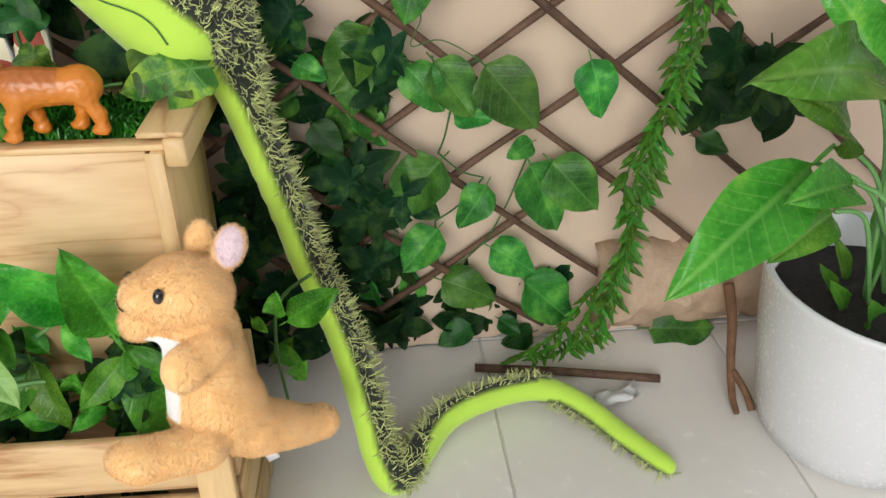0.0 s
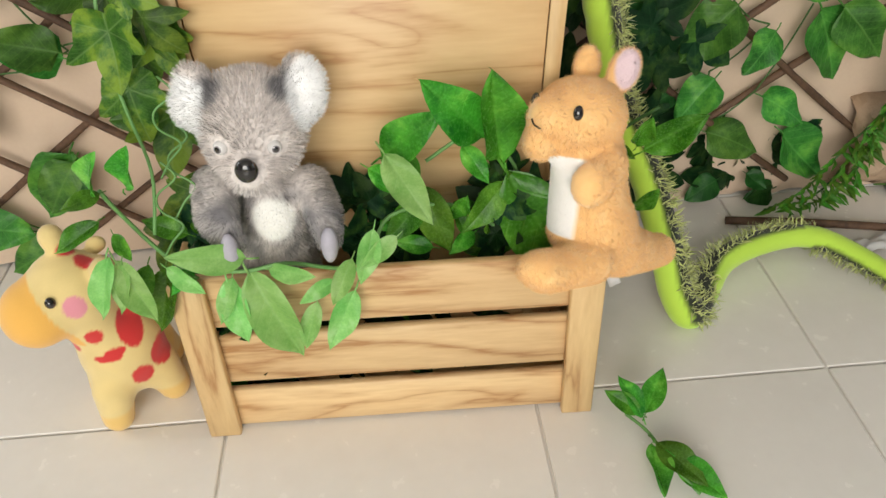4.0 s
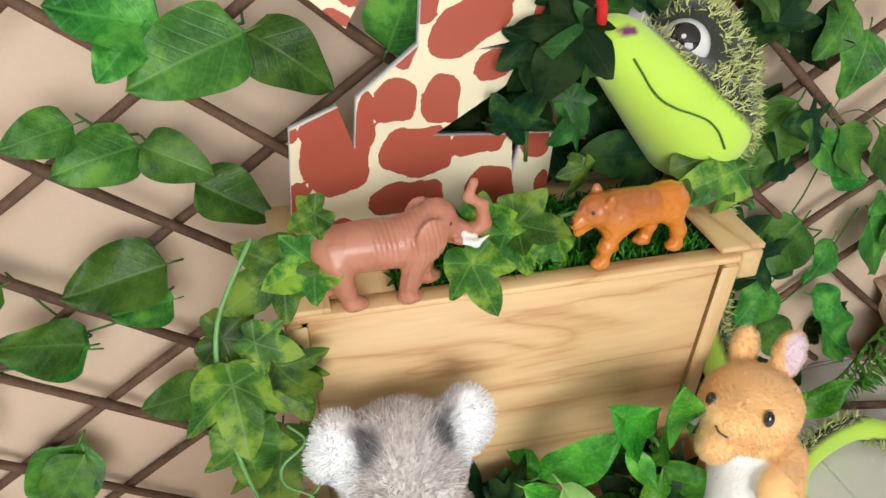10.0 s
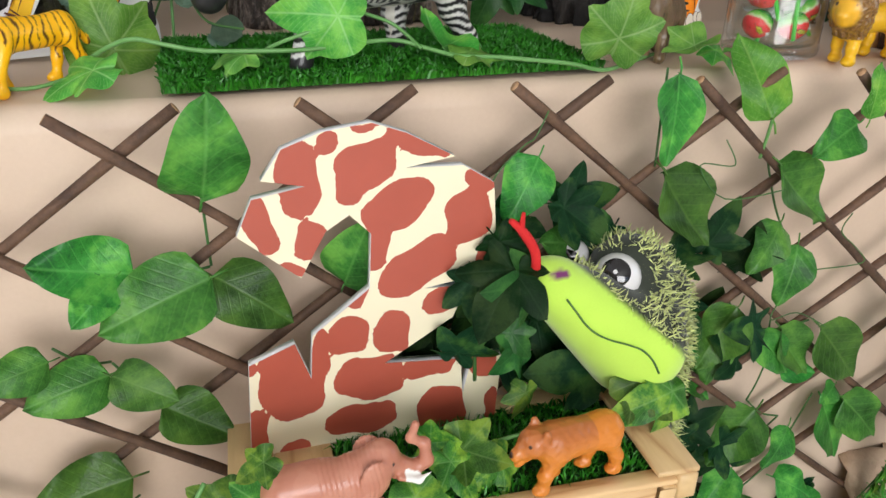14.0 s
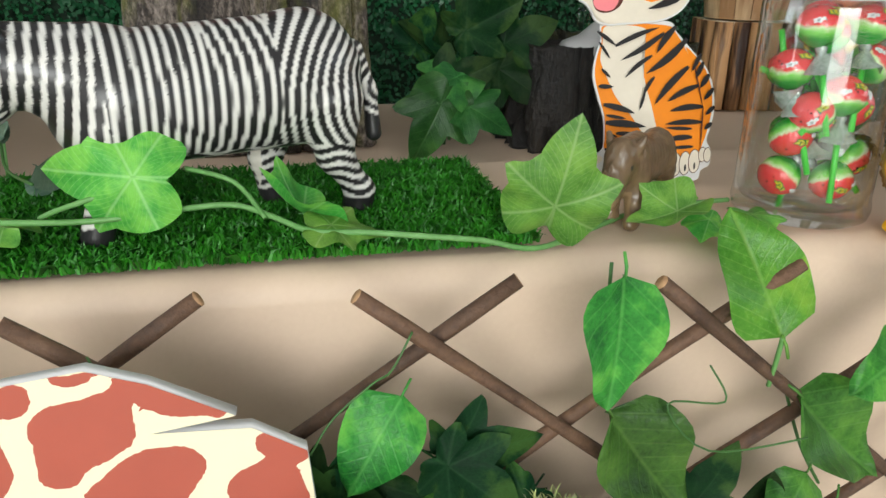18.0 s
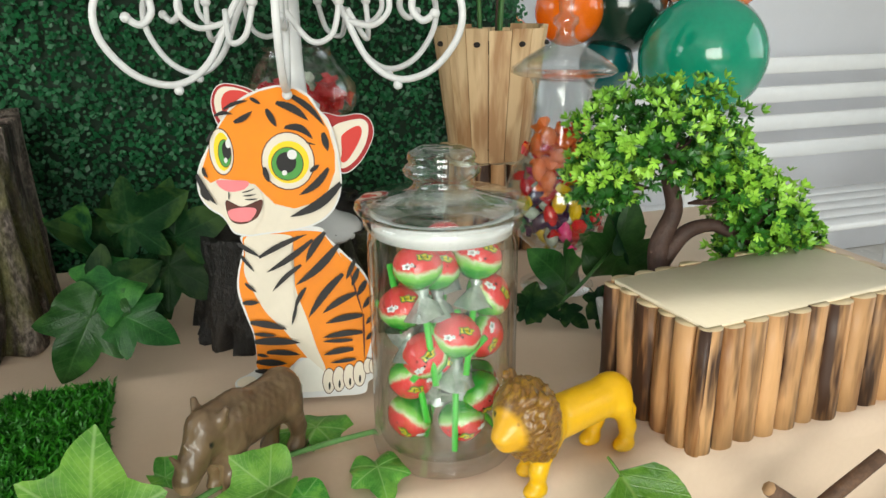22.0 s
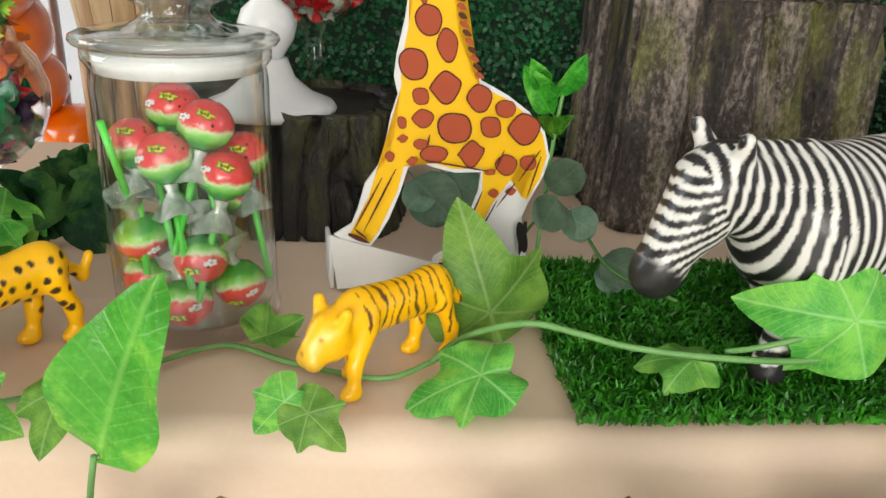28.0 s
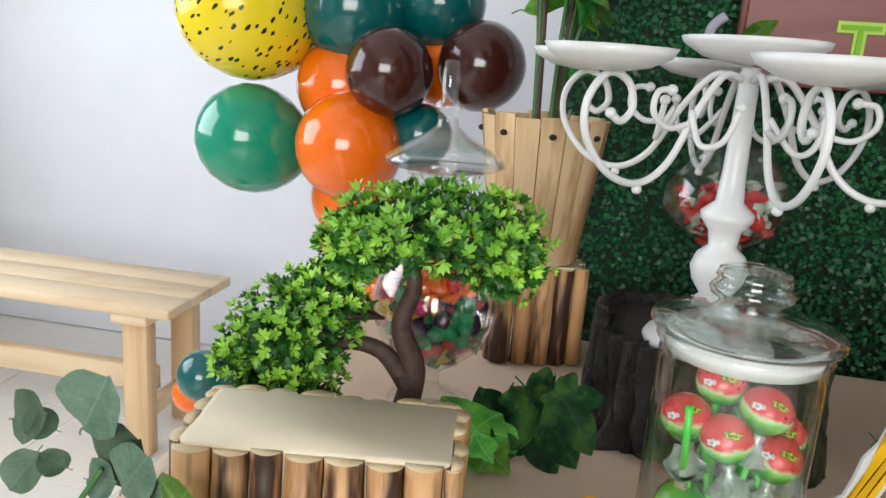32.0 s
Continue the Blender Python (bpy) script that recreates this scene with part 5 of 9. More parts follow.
def koala():
    pr = [("o", (0, .012, .10), (.052, .047, .162)), ("o", (.012, -.008, .235), (.030, .036, .045)), ("o", (0, -.002, .342), (.053, .046, .050)), ("o", (-.014, -.010, .315), (.028, .035, .028)), ("o", (.014, -.010, .315), (.028, .035, .028)), ("o", (0, -.044, .308), (.022, .020, .019)),
          ("o", (-.046, .006, .366), (.020, .012, .034), (0, -26, 0)), ("o", (.047, .006, .374), (.020, .012, .034), (0, 14, 0)), ("o", (-.057, .000, .356), (.020, .012, .024)), ("o", (.058, .000, .368), (.016, .012, .029), (0, 10, 0)), ("c", (-.048, -.002, .262), (-.040, -.050, .256), .023, .020), ("c", (.048, -.002, .262), (.066, -.046, .256), .022, .018), ("o", (-.028, -.064, .244), (.014, .013, .024)), ("o", (.070, -.058, .242), (.013, .013, .023))]
    eyes = ((-.0255, -.043, .335), (.0255, -.043, .335))

    def pig(P):
        x, y, z = P.T
        n = fn(P, 420) * .5 + fn(P, 1100, 5) * .5
        C = np.tile(np.array([.80, .735, .70]), (len(P), 1)) * (1 + .16 * n[:, None])
        C = lay(C, np.clip(fn(P * np.array([1, 1, .45]), 900, 2) * 1.6 - .35, 0, .45), (.26, .22, .20))
        C = lay(C, np.clip((.285 - z) / .012, 0, 1) * np.clip(.22 + .5 * fn(P, 120, 9), 0, .6) + near(P, (-.036, -.014, .378), .016, .008) + near(P, (.036, -.014, .386), .016, .008) + near(P, (-.034, -.060, .254), .026, .01) * .6 + near(P, (.070, -.056, .252), .026, .01) * .6, (.22, .21, .22))
        C = lay(C, near(P, (-.066, -.006, .356), .034, .005) + near(P, (.066, -.006, .370), .034, .005, (1.1, 1, .8)), (1.0, 1.0, 1.0))
        C = lay(C, near(P, (.014, -.045, .245), .026, .008), (.98, .97, .92))
        C = lay(C, near(P, (0, -.052, .298), .016, .010) * .6, (.68, .65, .62))
        return C

    def hair(P, N):
        r = np.random.RandomState(3)
        L = np.where(P[:, 2] < .285, .0055, .0076) * r.uniform(.4, 1.25, len(P))
        ear = (np.abs(P[:, 0]) > .044) & (P[:, 2] > .325)
        L = np.where(ear, L * .75, L)
        bare = near(P, (0, -.066, .322), .021, .004)
        for e in eyes:
            bare = bare + near(P, e, .0125, .003)
        L = L * (1 - .97 * np.clip(bare, 0, 1)) * (1 - .6 * near(P, (.014, -.045, .245), .026, .008))
        away = np.column_stack([P[:, 0], 0 * L, P[:, 2] - .318])
        away /= np.maximum(np.linalg.norm(away, axis=1), 1e-4)[:, None]
        D = N * np.where(ear, .7, .48)[:, None] + away * np.where(ear, .5, .8)[:, None] + r.normal(0, .16, P.shape)
        D /= np.linalg.norm(D, axis=1)[:, None]
        return D * L[:, None], np.full(len(P), .00026) * (L > .002) + .00004
    ob = toy("koala_plush", pr, (-.115, -.100, -.07), (.115, .08, .42), .0034, .010, pig, PLUSH, Matrix.Translation((-.472, .590, .041)) @ Matrix.Rotation(radians(-3), 4, "Z") @ Matrix.Rotation(radians(3), 4, "Y") @ Matrix.Diagonal((.91, .91, .91, 1)), "fluffy grey koala soft toy with white ears sitting in the crate", "soft toy", 80000, hair, tint_fur=.10)
    for e, d in zip(eyes, ((-.35, -1, .15), (.35, -1, .15))):
        button("eye", ob, e, .0072, d, ((-2, EYE_WHITE), (.85, EYE_GREY), (.93, EYE_BLACK)), "pale ringed glass eye")
    claw = surface("lilac_grey_felt", (.42, .40, .46), (.50, .48, .55), 60, 300, .8, .3)
    for at in ((-.025, -.082, .238), (.073, -.074, .238)):
        button("paw", ob, at, .0125, (0, -1, 0), ((-2, claw),), "lilac grey felt paw", (.70, .8, 1.75))
    button("nose", ob, (0, -.064, .322), .0120, (0, -1, 0), ((-2, EYE_BLACK),), "shiny black nose", (.95, .7, 1.1))


def kangaroo():
    # faces the crate's front corner; z from the crate's rim
    pr = [("o", (-.026, -.004, .163), (.044, .042, .037)), ("o", (-.060, -.018, .162), (.022, .023, .021)), ("c", (-.012, .002, .122), (.000, .008, .050), .036, .043), ("o", (.014, .010, .040), (.039, .038, .046)),
          ("c", (-.002, -.026, .018), (-.052, -.050, .014), .022, .020), ("o", (-.060, -.052, .016), (.024, .018, .018)), ("c", (.040, .020, .018), (.090, .056, .004), .030, .020), ("o", (.106, .068, .003), (.020, .019, .018)),
          ("c", (.002, -.026, .117), (-.016, -.042, .104), .018, .018), ("o", (-.020, -.045, .101), (.018, .016, .021)), ("c", (-.036, .000, .124), (-.060, -.012, .134), .015, .014), ("o", (-.067, -.014, .136), (.016, .014, .018)),
          ("o", (-.019, .022, .208), (.013, .009, .021), (0, 4, 0)), ("o", (.012, .000, .208), (.015, .010, .023), (0, 16, 0))]

    def pig(P):
        x, y, z = P.T
        C = np.tile(np.array([1.0, .63, .265]), (len(P), 1)) * (1 + .04 * fn(P, 200)[:, None])
        C = lay(C, np.clip(fn(P, 130, 4) * 1.5 - .4, 0, .4), (1.0, .70, .34))
        C = lay(C, np.clip((-.022 - x) / .005, 0, 1) * (z > .040) * (z < .124) * np.clip((-.010 + .045 - np.abs(y + .006)) / .004, 0, 1) * (x > -.058), (1.0, .98, .95))
        C = lay(C, near(P, (.014, -.011, .211), .014, .003, (1, 1, .62)), (.86, .68, .72))
        return C

    def fuzz(P, N):
        r = np.random.RandomState(4)
        L = .0034 * r.uniform(.5, 1.2, len(P)) * np.where((P[:, 0] < -.022) & (P[:, 2] > .04) & (P[:, 2] < .124) & (P[:, 0] > -.058), .3, 1.0)
        L = L * (1 - .95 * np.clip(near(P, (-.041, -.047, .170), .0075, .001) + near(P, (-.080, -.026, .168), .0075, .001), 0, 1))
        D = N * .8 + r.normal(0, .25, P.shape) + np.array([.1, 0, -.3])
        D /= np.linalg.norm(D, axis=1)[:, None]
        return D * L[:, None], np.full(len(P), .00012)
    ob = toy("kangaroo_plush", pr, (-.105, -.090, -.05), (.140, .095, .245), .0022, .008, pig, PLUSH_SOFT, Matrix.Translation((-.206, .482, .230)) @ Matrix.Rotation(radians(-20), 4, "X") @ Matrix.Rotation(radians(8), 4, "Y") @ Matrix.Translation((.0564, .0490, -.015)) @ Matrix.Diagonal((.94, .94, .94, 1)), "tan plush kangaroo with a white belly perched on the crate's corner", "soft toy", 110000, fuzz, lambda P: .0003 * fn(P, 300), tint_fur=.05)
    button("eye", ob, (-.041, -.0455, .170), .0058, (0, -1, 0), ((-2, EYE_BLACK),), "black bead eye", (.85, .7, 1.25))
    button("eye", ob, (-.0750, -.012, .175), .0064, (-1, 0, 0), ((-2, EYE_BLACK),), "black bead eye", (.7, .85, 1.25))
    part("mouth", tube(spline([(-.0805, -.0290, .160), (-.0785, -.0320, .155), (-.0730, -.0365, .152)], 4), .0009, 6), EYE_BLACK, ob, "stitched dark mouth")


def giraffe_plush():
    # faces -x and a little forward
    pr = [("o", (.016, .006, .085), (.054, .048, .064)), ("c", (.006, .004, .110), (-.012, 0, .178), .036, .040), ("o", (-.014, 0, .190), (.047, .043, .043)), ("o", (-.054, -.010, .178), (.041, .040, .038)), ("c", (-.012, -.024, .050), (-.018, -.030, .016), .026, .021), ("c", (-.016, .032, .050), (-.026, .036, .016), .025, .020), ("c", (.050, .046, .046), (.064, .058, .018), .034, .024), ("c", (.050, -.006, .050), (.060, -.010, .018), .028, .022),
          ("c", (-.008, .012, .225), (-.010, .014, .240), .007, .007), ("o", (-.011, .015, .248), (.014, .014, .013)), ("c", (.024, -.018, .205), (.030, -.022, .215), .007, .007), ("o", (.034, -.024, .218), (.013, .012, .011)), ("o", (.030, .030, .215), (.012, .008, .010)), ("o", (.032, -.030, .212), (.012, .008, .010)), ("c", (.030, 0, .205), (.040, .004, .140), .012, .010)]

    def pig(P):
        x, y, z = P.T
        C = np.tile(np.array([.80, .62, .27]), (len(P), 1)) * (1 + .03 * fn(P, 150)[:, None])
        C = lay(C, np.clip((-.038 - x - .35 * (z - .19)) / .002, 0, 1) * (z > .13), (.86, .47, .10))
        C = lay(C, np.clip((.032 - z) / .006, 0, 1) * .7, (.84, .52, .14))
        red = (.66, .030, .030)
        for at, r, k in (((-.006, -.036, .142), .0105, (1, .3, 1)), ((.000, -.040, .108), .0105, (.6, .3, 1.9)), ((.010, -.040, .114), .0095, (.7, .3, 1.7)), ((-.040, -.030, .122), .011, (.8, .3, 1)), ((.036, -.034, .134), .018, (1.1, .3, .75)), ((.060, -.012, .084), .018, (1, .5, 1)), ((.030, -.040, .070), .014, (1, .3, 1))):
            C = lay(C, near(P, at, r, .0012, k), red)
        C = lay(C, near(P, (-.010, -.044, .192), .0135, .0015), (.78, .30, .36))
        C = lay(C, (x > .028) * (np.abs(y - .002) < .012) * (z > .135) * np.clip(np.sin(z * 220) + .6, 0, 1), red)
        C = lay(C, near(P, (-.003, .010, .233), .013, .002) + near(P, (.016, -.010, .226), .012, .002), red)
        return C
    ob = toy("giraffe_plush", pr, (-.115, -.075, -.008), (.105, .10, .28), .003, .012, pig, PLUSH_SMOOTH, Matrix.Translation((-.658, .578, .002)) @ Matrix.Rotation(radians(20), 4, "Z") @ Matrix.Diagonal((.84, .86, .97, 1)), "yellow velvety giraffe soft toy with red spots standing on the floor", "soft toy")
    button("eye", ob, (-.032, -.0405, .205), .0062, (-.3, -1, .1), ((-2, EYE_BLACK),), "black bead eye")


koala()
kangaroo()
giraffe_plush()


# ---------- long snake soft toy: head on the planter, body down to the floor ----------
def snake():
    path = spline([(-.135, .735, .520), (-.108, .745, .452), (-.094, .750, .393), (-.069, .750, .290), (-.056, .740, .243), (-.025, .700, .170), (-.004, .655, .092), (.006, .628, .045), (.022, .612, .019), (.050, .640, .020), (.095, .690, .030), (.160, .714, .036), (.228, .720, .034), (.275, .692, .024), (.315, .640, .015), (.352, .592, .010)], 8)
    n = len(path)
    prims = []
    for i in range(0, n - 2, 2):
        f = i / n
        r0 = .0185 * (1 - .42 * max(0, f - .45) / .55)
        prims.append(("c", tuple(path[i]), tuple(path[i + 2]), r0, r0))
    head = [("o", (-.146, .745, .537), (.060, .040, .052), (0, 42, 0)), ("c", (-.150, .735, .528), (-.238, .728, .600), .052, .027), ("o", (-.250, .728, .608), (.023, .020, .021)), ("o", (-.142, .762, .580), (.048, .033, .040), (0, 42, 0)), ("c", (-.106, .752, .565), (-.100, .750, .470), .022, .020)]
    prims = head + prims
    tang = [(path[min(i + 1, n - 1)] - path[max(i - 1, 0)]).normalized() for i in range(n)]
    centre = np.array([tuple(p) for p in path])
    back = []
    for t, p in zip(tang, path):
        # the yarn turns from the outer side, over the rise, to the underside of the tail
        k = min(1.0, max(0.0, (p.x - .020) / .05))
        q = min(1.0, max(0.0, (p.x - .20) / .07))
        b = Vector((.95, -.10, .30)) * (1 - k) + Vector((-.35, .75, .60)) * k * (1 - q) + Vector((-.10, -.45, -.75)) * q
        b = b - t * b.dot(t)
        back.append(tuple(b.normalized()))
    back = np.array(back)

    def side(P):
        """Above 0 on the shaggy back."""
        i = np.argmin(((P[:, None, :] - centre[None, ::2]) ** 2).sum(2), 1) * 2
        i = np.clip(i, 0, n - 1)
        s = np.einsum("ij,ij->i", P - centre[i], back[i]) / .018
        hd = (P[:, 2] > .49) & (P[:, 0] < -.118)
        d = (P[:, 0] + .203) * .68 + (P[:, 2] - .564) * .73 - .024 + .03 * (P[:, 1] - .74) * 10 * .3
        return np.where(hd, d / .014, s)

    def pig(P):
        s = side(P)
        C = np.tile(np.array([.50, .76, .08]), (len(P), 1)) * (1 + .03 * fn(P, 90)[:, None])
        C = lay(C, s * 3 - .4, (.020, .026, .014))
        C = lay(C, near(P, (-.244, .711, .622), .006, .001, (.7, 1, 1.6)), (.16, .02, .12))
        return C

    def hair(P, N):
        r = np.random.RandomState(8)
        s = side(P)
        L = np.where(P[:, 2] > .5, .0105, .0150) * r.uniform(.4, 1.25, len(P)) * (s > .35)
        D = N * .9 + r.normal(0, .65, P.shape)
        D /= np.linalg.norm(D, axis=1)[:, None]
        for e, q in (((-.170, .735, .596), .030), ((-.196, .775, .604), .022)):
            L = L * (1 - .9 * near(P, e, q, .006))
        return D * L[:, None], np.where(L > .002, .0008, .00005)
    ob = toy("snake_plush", prims, (-.300, .55, -.006), (.385, .80, .660), .0046, .008, pig, PLUSH_SMOOTH, Matrix.Identity(4), "long lime green snake toy with shaggy back trailing downwards", "soft toy", 13000, hair, tint_fur=.1)
    # the shaggy yarn is pale green over a dark ground
    me = ob.data
    at = me.color_attributes["pigment"]
    C = np.zeros(len(me.vertices) * 4, np.float32)
    at.data.foreach_get("color", C)
    C = C.reshape(-1, 4)
    k = len(C) - 13000 * 5
    r = np.random.RandomState(1).uniform(.75, 1.15, 13000)
    C[k:, :3] = np.repeat(np.stack([.60 * r, .66 * r, .25 * r], 1), 5, 0)
    at.data.foreach_set("color", C.ravel())
    # the innermost white zone is a glint painted into the pupil
    button("eye", ob, (-.170, .742, .594), .022, (-.50, -.62, .60), ((-2, EYE_WHITE), (.80, EYE_BLACK), (.996, EYE_WHITE)), "round white eye, its black pupil with a painted white glint")
    button("eye", ob, (-.194, .788, .596), .018, (-.6, -.8, .1), ((-2, EYE_WHITE), (.78, EYE_BLACK), (.985, EYE_WHITE)), "round white eye, its black pupil with a painted white glint")
    a, b = Vector((-.150, .735, .528)), Vector((-.242, .728, .603))
    line = []
    for k in range(9):
        q = k / 8
        phi = radians(-4 + 9 * math.sin(q * 7))
        line.append(a + (b - a) * q + (Vector((0, -1, 0)) * math.cos(phi) + Vector((.63, 0, .77)) * math.sin(phi)) * (.0525 - .0255 * q + .0004))
    part("mouth", tube(spline(line, 5), .0009, 6), STEM_DARK, ob, "dark green stitched mouth line")
    tg = tube(spline([(-.262, .722, .616), (-.266, .716, .642), (-.280, .712, .664), (-.292, .712, .676)], 6), [.0042] * 12 + [.0040, .0036, .0032, .003, .0028, .0026, .002], 8)
    tube([(-.282, .712, .666), (-.282, .710, .682)], [.003, .0015], 6, tg)
    part("tongue", tg, surface("red_felt", (.55, .008, .008), (.66, .02, .02), 60, 400, .8, .3), ob, "bright red felt tongue")
    return ob


snake()

# ---------- leaves ----------
def leaf_mesh(name, half, material, nv=12, nu=6, fold=0.25, curl=0.18, wave=0.04, droop=0.0, lobed=False):
    """A leaf of length 1 along y, looking along z; half(v) is its half width."""
    bm = bmesh.new()
    rows = []
    for j in range(nv + 1):
        v = j / nv
        w = half(v)
        row = []
        for i in range(-nu, nu + 1):
            s = i / nu
            x = s * w
            z = fold * abs(x) - fold * 0.1 + curl * (0.25 - (v - 0.5) ** 2) + wave * math.sin(v * 9 + s * 2.5) * abs(s) - droop * v * v
            row.append(bm.verts.new((x, v, z)))
        rows.append(row)
    for a, b in zip(rows, rows[1:]):
        for i in range(2 * nu):
            bm.faces.new((a[i], a[i + 1], b[i + 1], b[i]))
    bmesh.ops.remove_doubles(bm, verts=bm.verts[:], dist=1e-4)
    # the stalk
    tube([(0, -0.16, -0.04), (0, -0.06, 0.0), (0, 0.02, curl * 0.02)], [0.012, 0.013, 0.010], 5, bm)
    bmesh.ops.recalc_face_normals(bm, faces=bm.faces[:])
    me = bpy.data.meshes.new(name)
    bm.to_mesh(me)
    bm.free()
    me.polygons.foreach_set("use_smooth", [True] * len(me.polygons))
    me.materials.append(material)
    return me


def ivy_mesh(name, material, points=5, waist=0.32, fold=0.12, curl=0.25, seed=1, twist=0.0):
    """A lobed leaf: tip along +y, stalk at the origin."""
    bm = bmesh.new()
    n, rings = 60, 6
    r = random.Random(seed)
    ctr = bm.verts.new((0, 0.02, 0))
    last = None

    def radius(a):
        # a: 0 along the tip, +-pi at the stalk
        lobes = [(0, 1.0, .60), (1.02, .76, .50), (-1.02, .76, .50), (2.04, .50, .50), (-2.04, .50, .50)][:points]
        v = waist
        for c, l, w in lobes:
            d = abs(a - c) / w
            if d < 1:
                v = max(v, 0.54 * l + 0.46 * l * (1 - d) ** 1.1)
        if abs(a) > 2.55:
            v *= 1 - 0.45 * (abs(a) - 2.55) / (math.pi - 2.55)
        return v
    for k in range(1, rings + 1):
        f = k / rings
        ring = []
        for i in range(n):
            a = -math.pi + TAU * i / n
            rr = radius(a) * f
            x, y = rr * math.sin(a), rr * math.cos(a)
            z = fold * abs(x) - curl * rr * rr * 0.9 + 0.07 * math.sin(a * 5 + seed) * f * f + twist * x * y
            ring.append(bm.verts.new((x, y, z)))
        for i in range(n):
            j = (i + 1) % n
            if last is None:
                bm.faces.new((ctr, ring[j], ring[i]))
            else:
                bm.faces.new((last[i], last[j], ring[j], ring[i]))
        last = ring
    tube([(0, -0.35, -0.12), (0, -0.15, -0.03), (0, 0.02, 0.0)], [0.014, 0.014, 0.012], 5, bm)
    bmesh.ops.recalc_face_normals(bm, faces=bm.faces[:])
    me = bpy.data.meshes.new(name)
    bm.to_mesh(me)
    bm.free()
    me.polygons.foreach_set("use_smooth", [True] * len(me.polygons))
    me.materials.append(material)
    return me


def pothos_half(v):
    return 0.0 if v >= 1 else 0.375 * (math.sin(math.pi * min(1, v ** 0.62)) ** 0.62) * (1 - 0.12 * v) + 0.002


def ficus_half(v):
    return 0.235 * math.sin(math.pi * v ** 0.78) ** 0.9 + 0.001


def round_half(v):
    return 0.45 * math.sqrt(max(0.0, 1 - (2 * v - 1) ** 2)) + 0.001


def long_half(v):
    return 0.0 if v >= 1 else 0.56 * v ** 0.62 * (1 - v) ** 0.95 + 0.001


def lance_half(v):
    return 0.13 * math.sin(math.pi * v ** 0.8) + 0.001


POTHOS = [leaf_mesh("pothos_leaf_a", pothos_half, LEAF_OVAL, fold=0.22, curl=0.15), leaf_mesh("pothos_leaf_b", pothos_half, LEAF_OVAL, fold=0.45, curl=-0.12, wave=0.07), leaf_mesh("pothos_leaf_c", pothos_half, LEAF_OVAL, fold=0.08, curl=0.35, wave=0.06)]
POTHOS_DEEP = [leaf_mesh("deep_pothos_leaf_a", pothos_half, LEAF_DEEP, fold=0.22, curl=0.15), leaf_mesh("deep_pothos_leaf_b", pothos_half, LEAF_DEEP, fold=0.45, curl=-0.12, wave=0.07)]
POTHOS_BRIGHT = [leaf_mesh("bright_pothos_leaf", pothos_half, LEAF_LILY, fold=0.2, curl=0.15, wave=0.05)]
LONG = [leaf_mesh("long_leaf", lambda v: 0.0 if v >= 1 else 0.78 * pothos_half(v), LEAF_LILY, fold=0.3, curl=0.2, wave=0.05)]
FICUS = [leaf_mesh("ficus_leaf_a", ficus_half, LEAF_BRIGHT, fold=0.35, curl=0.2), leaf_mesh("ficus_leaf_b", ficus_half, LEAF_BRIGHT, fold=0.6, curl=-0.1, wave=0.05)]
MINT = [leaf_mesh("pale_ficus_leaf_a", long_half, LEAF_MINT, fold=0.55, curl=0.1), leaf_mesh("pale_ficus_leaf_b", long_half, LEAF_MINT, fold=0.3, curl=-0.15, wave=0.05), leaf_mesh("pale_ficus_leaf_c", long_half, LEAF_MINT, fold=0.7, curl=0.2)]
IVY = [ivy_mesh("ivy_leaf_a", LEAF_IVY, waist=0.46, curl=0.4, seed=1), ivy_mesh("ivy_leaf_b", LEAF_IVY, waist=0.5, curl=-0.2, fold=0.4, seed=2), ivy_mesh("ivy_leaf_c", LEAF_IVY, waist=0.44, curl=0.55, fold=-0.2, seed=5, twist=0.7)]
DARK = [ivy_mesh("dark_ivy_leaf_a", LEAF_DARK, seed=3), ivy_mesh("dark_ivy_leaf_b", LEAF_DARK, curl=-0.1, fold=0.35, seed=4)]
MID_IVY = [ivy_mesh("mid_ivy_leaf", LEAF_DEEP, waist=0.5, curl=0.3, seed=6)]
EUCA = [leaf_mesh("eucalyptus_leaf_a", round_half, LEAF_GREY, nv=10, nu=4, fold=0.1, curl=0.1), leaf_mesh("eucalyptus_leaf_b", round_half, LEAF_GREY, nv=10, nu=4, fold=0.3, curl=-0.1)]
LANCE = [leaf_mesh("willow_leaf_a", lance_half, LEAF_WILLOW, nv=6, nu=2, fold=0.4, curl=0.2)]
LILY = [leaf_mesh("lily_leaf_a", lambda v: 0.19 * math.sin(math.pi * v ** 0.75) ** 0.9 + 0.001, LEAF_LILY, nv=14, fold=0.35, curl=0.35, wave=0.03), leaf_mesh("lily_leaf_b", lambda v: 0.19 * math.sin(math.pi * v ** 0.75) ** 0.9 + 0.001, LEAF_LILY, nv=14, fold=0.25, curl=0.6, wave=0.05)]


def garland(name, label, category, leaves, meshes, face=(0, -1, 0.25), stem=None, stem_r=0.0012, stem_mat=None, jitter=0.35, seed=1, grow=1.0, group=""):
    """A sprig or vine: leaves given by base and tip; stem a list of points."""
    t = thing(name, label, category, None, group)
    r = random.Random(seed)
    for i, (b, tip) in enumerate(leaves):
        b, tip = Vector(b), Vector(tip)
        f = Vector(face) + Vector((r.uniform(-1, 1), r.uniform(-.3, .3), r.uniform(-1, 1))) * jitter
        share("leaf", meshes[r.randrange(len(meshes))], t, orient(b, tip - b, f, (tip - b).length * grow))
    for pts in (stem or []):
        part("stem", tube(spline(pts, 5), stem_r, 6), stem_mat or STEM_DARK, t)
    return t


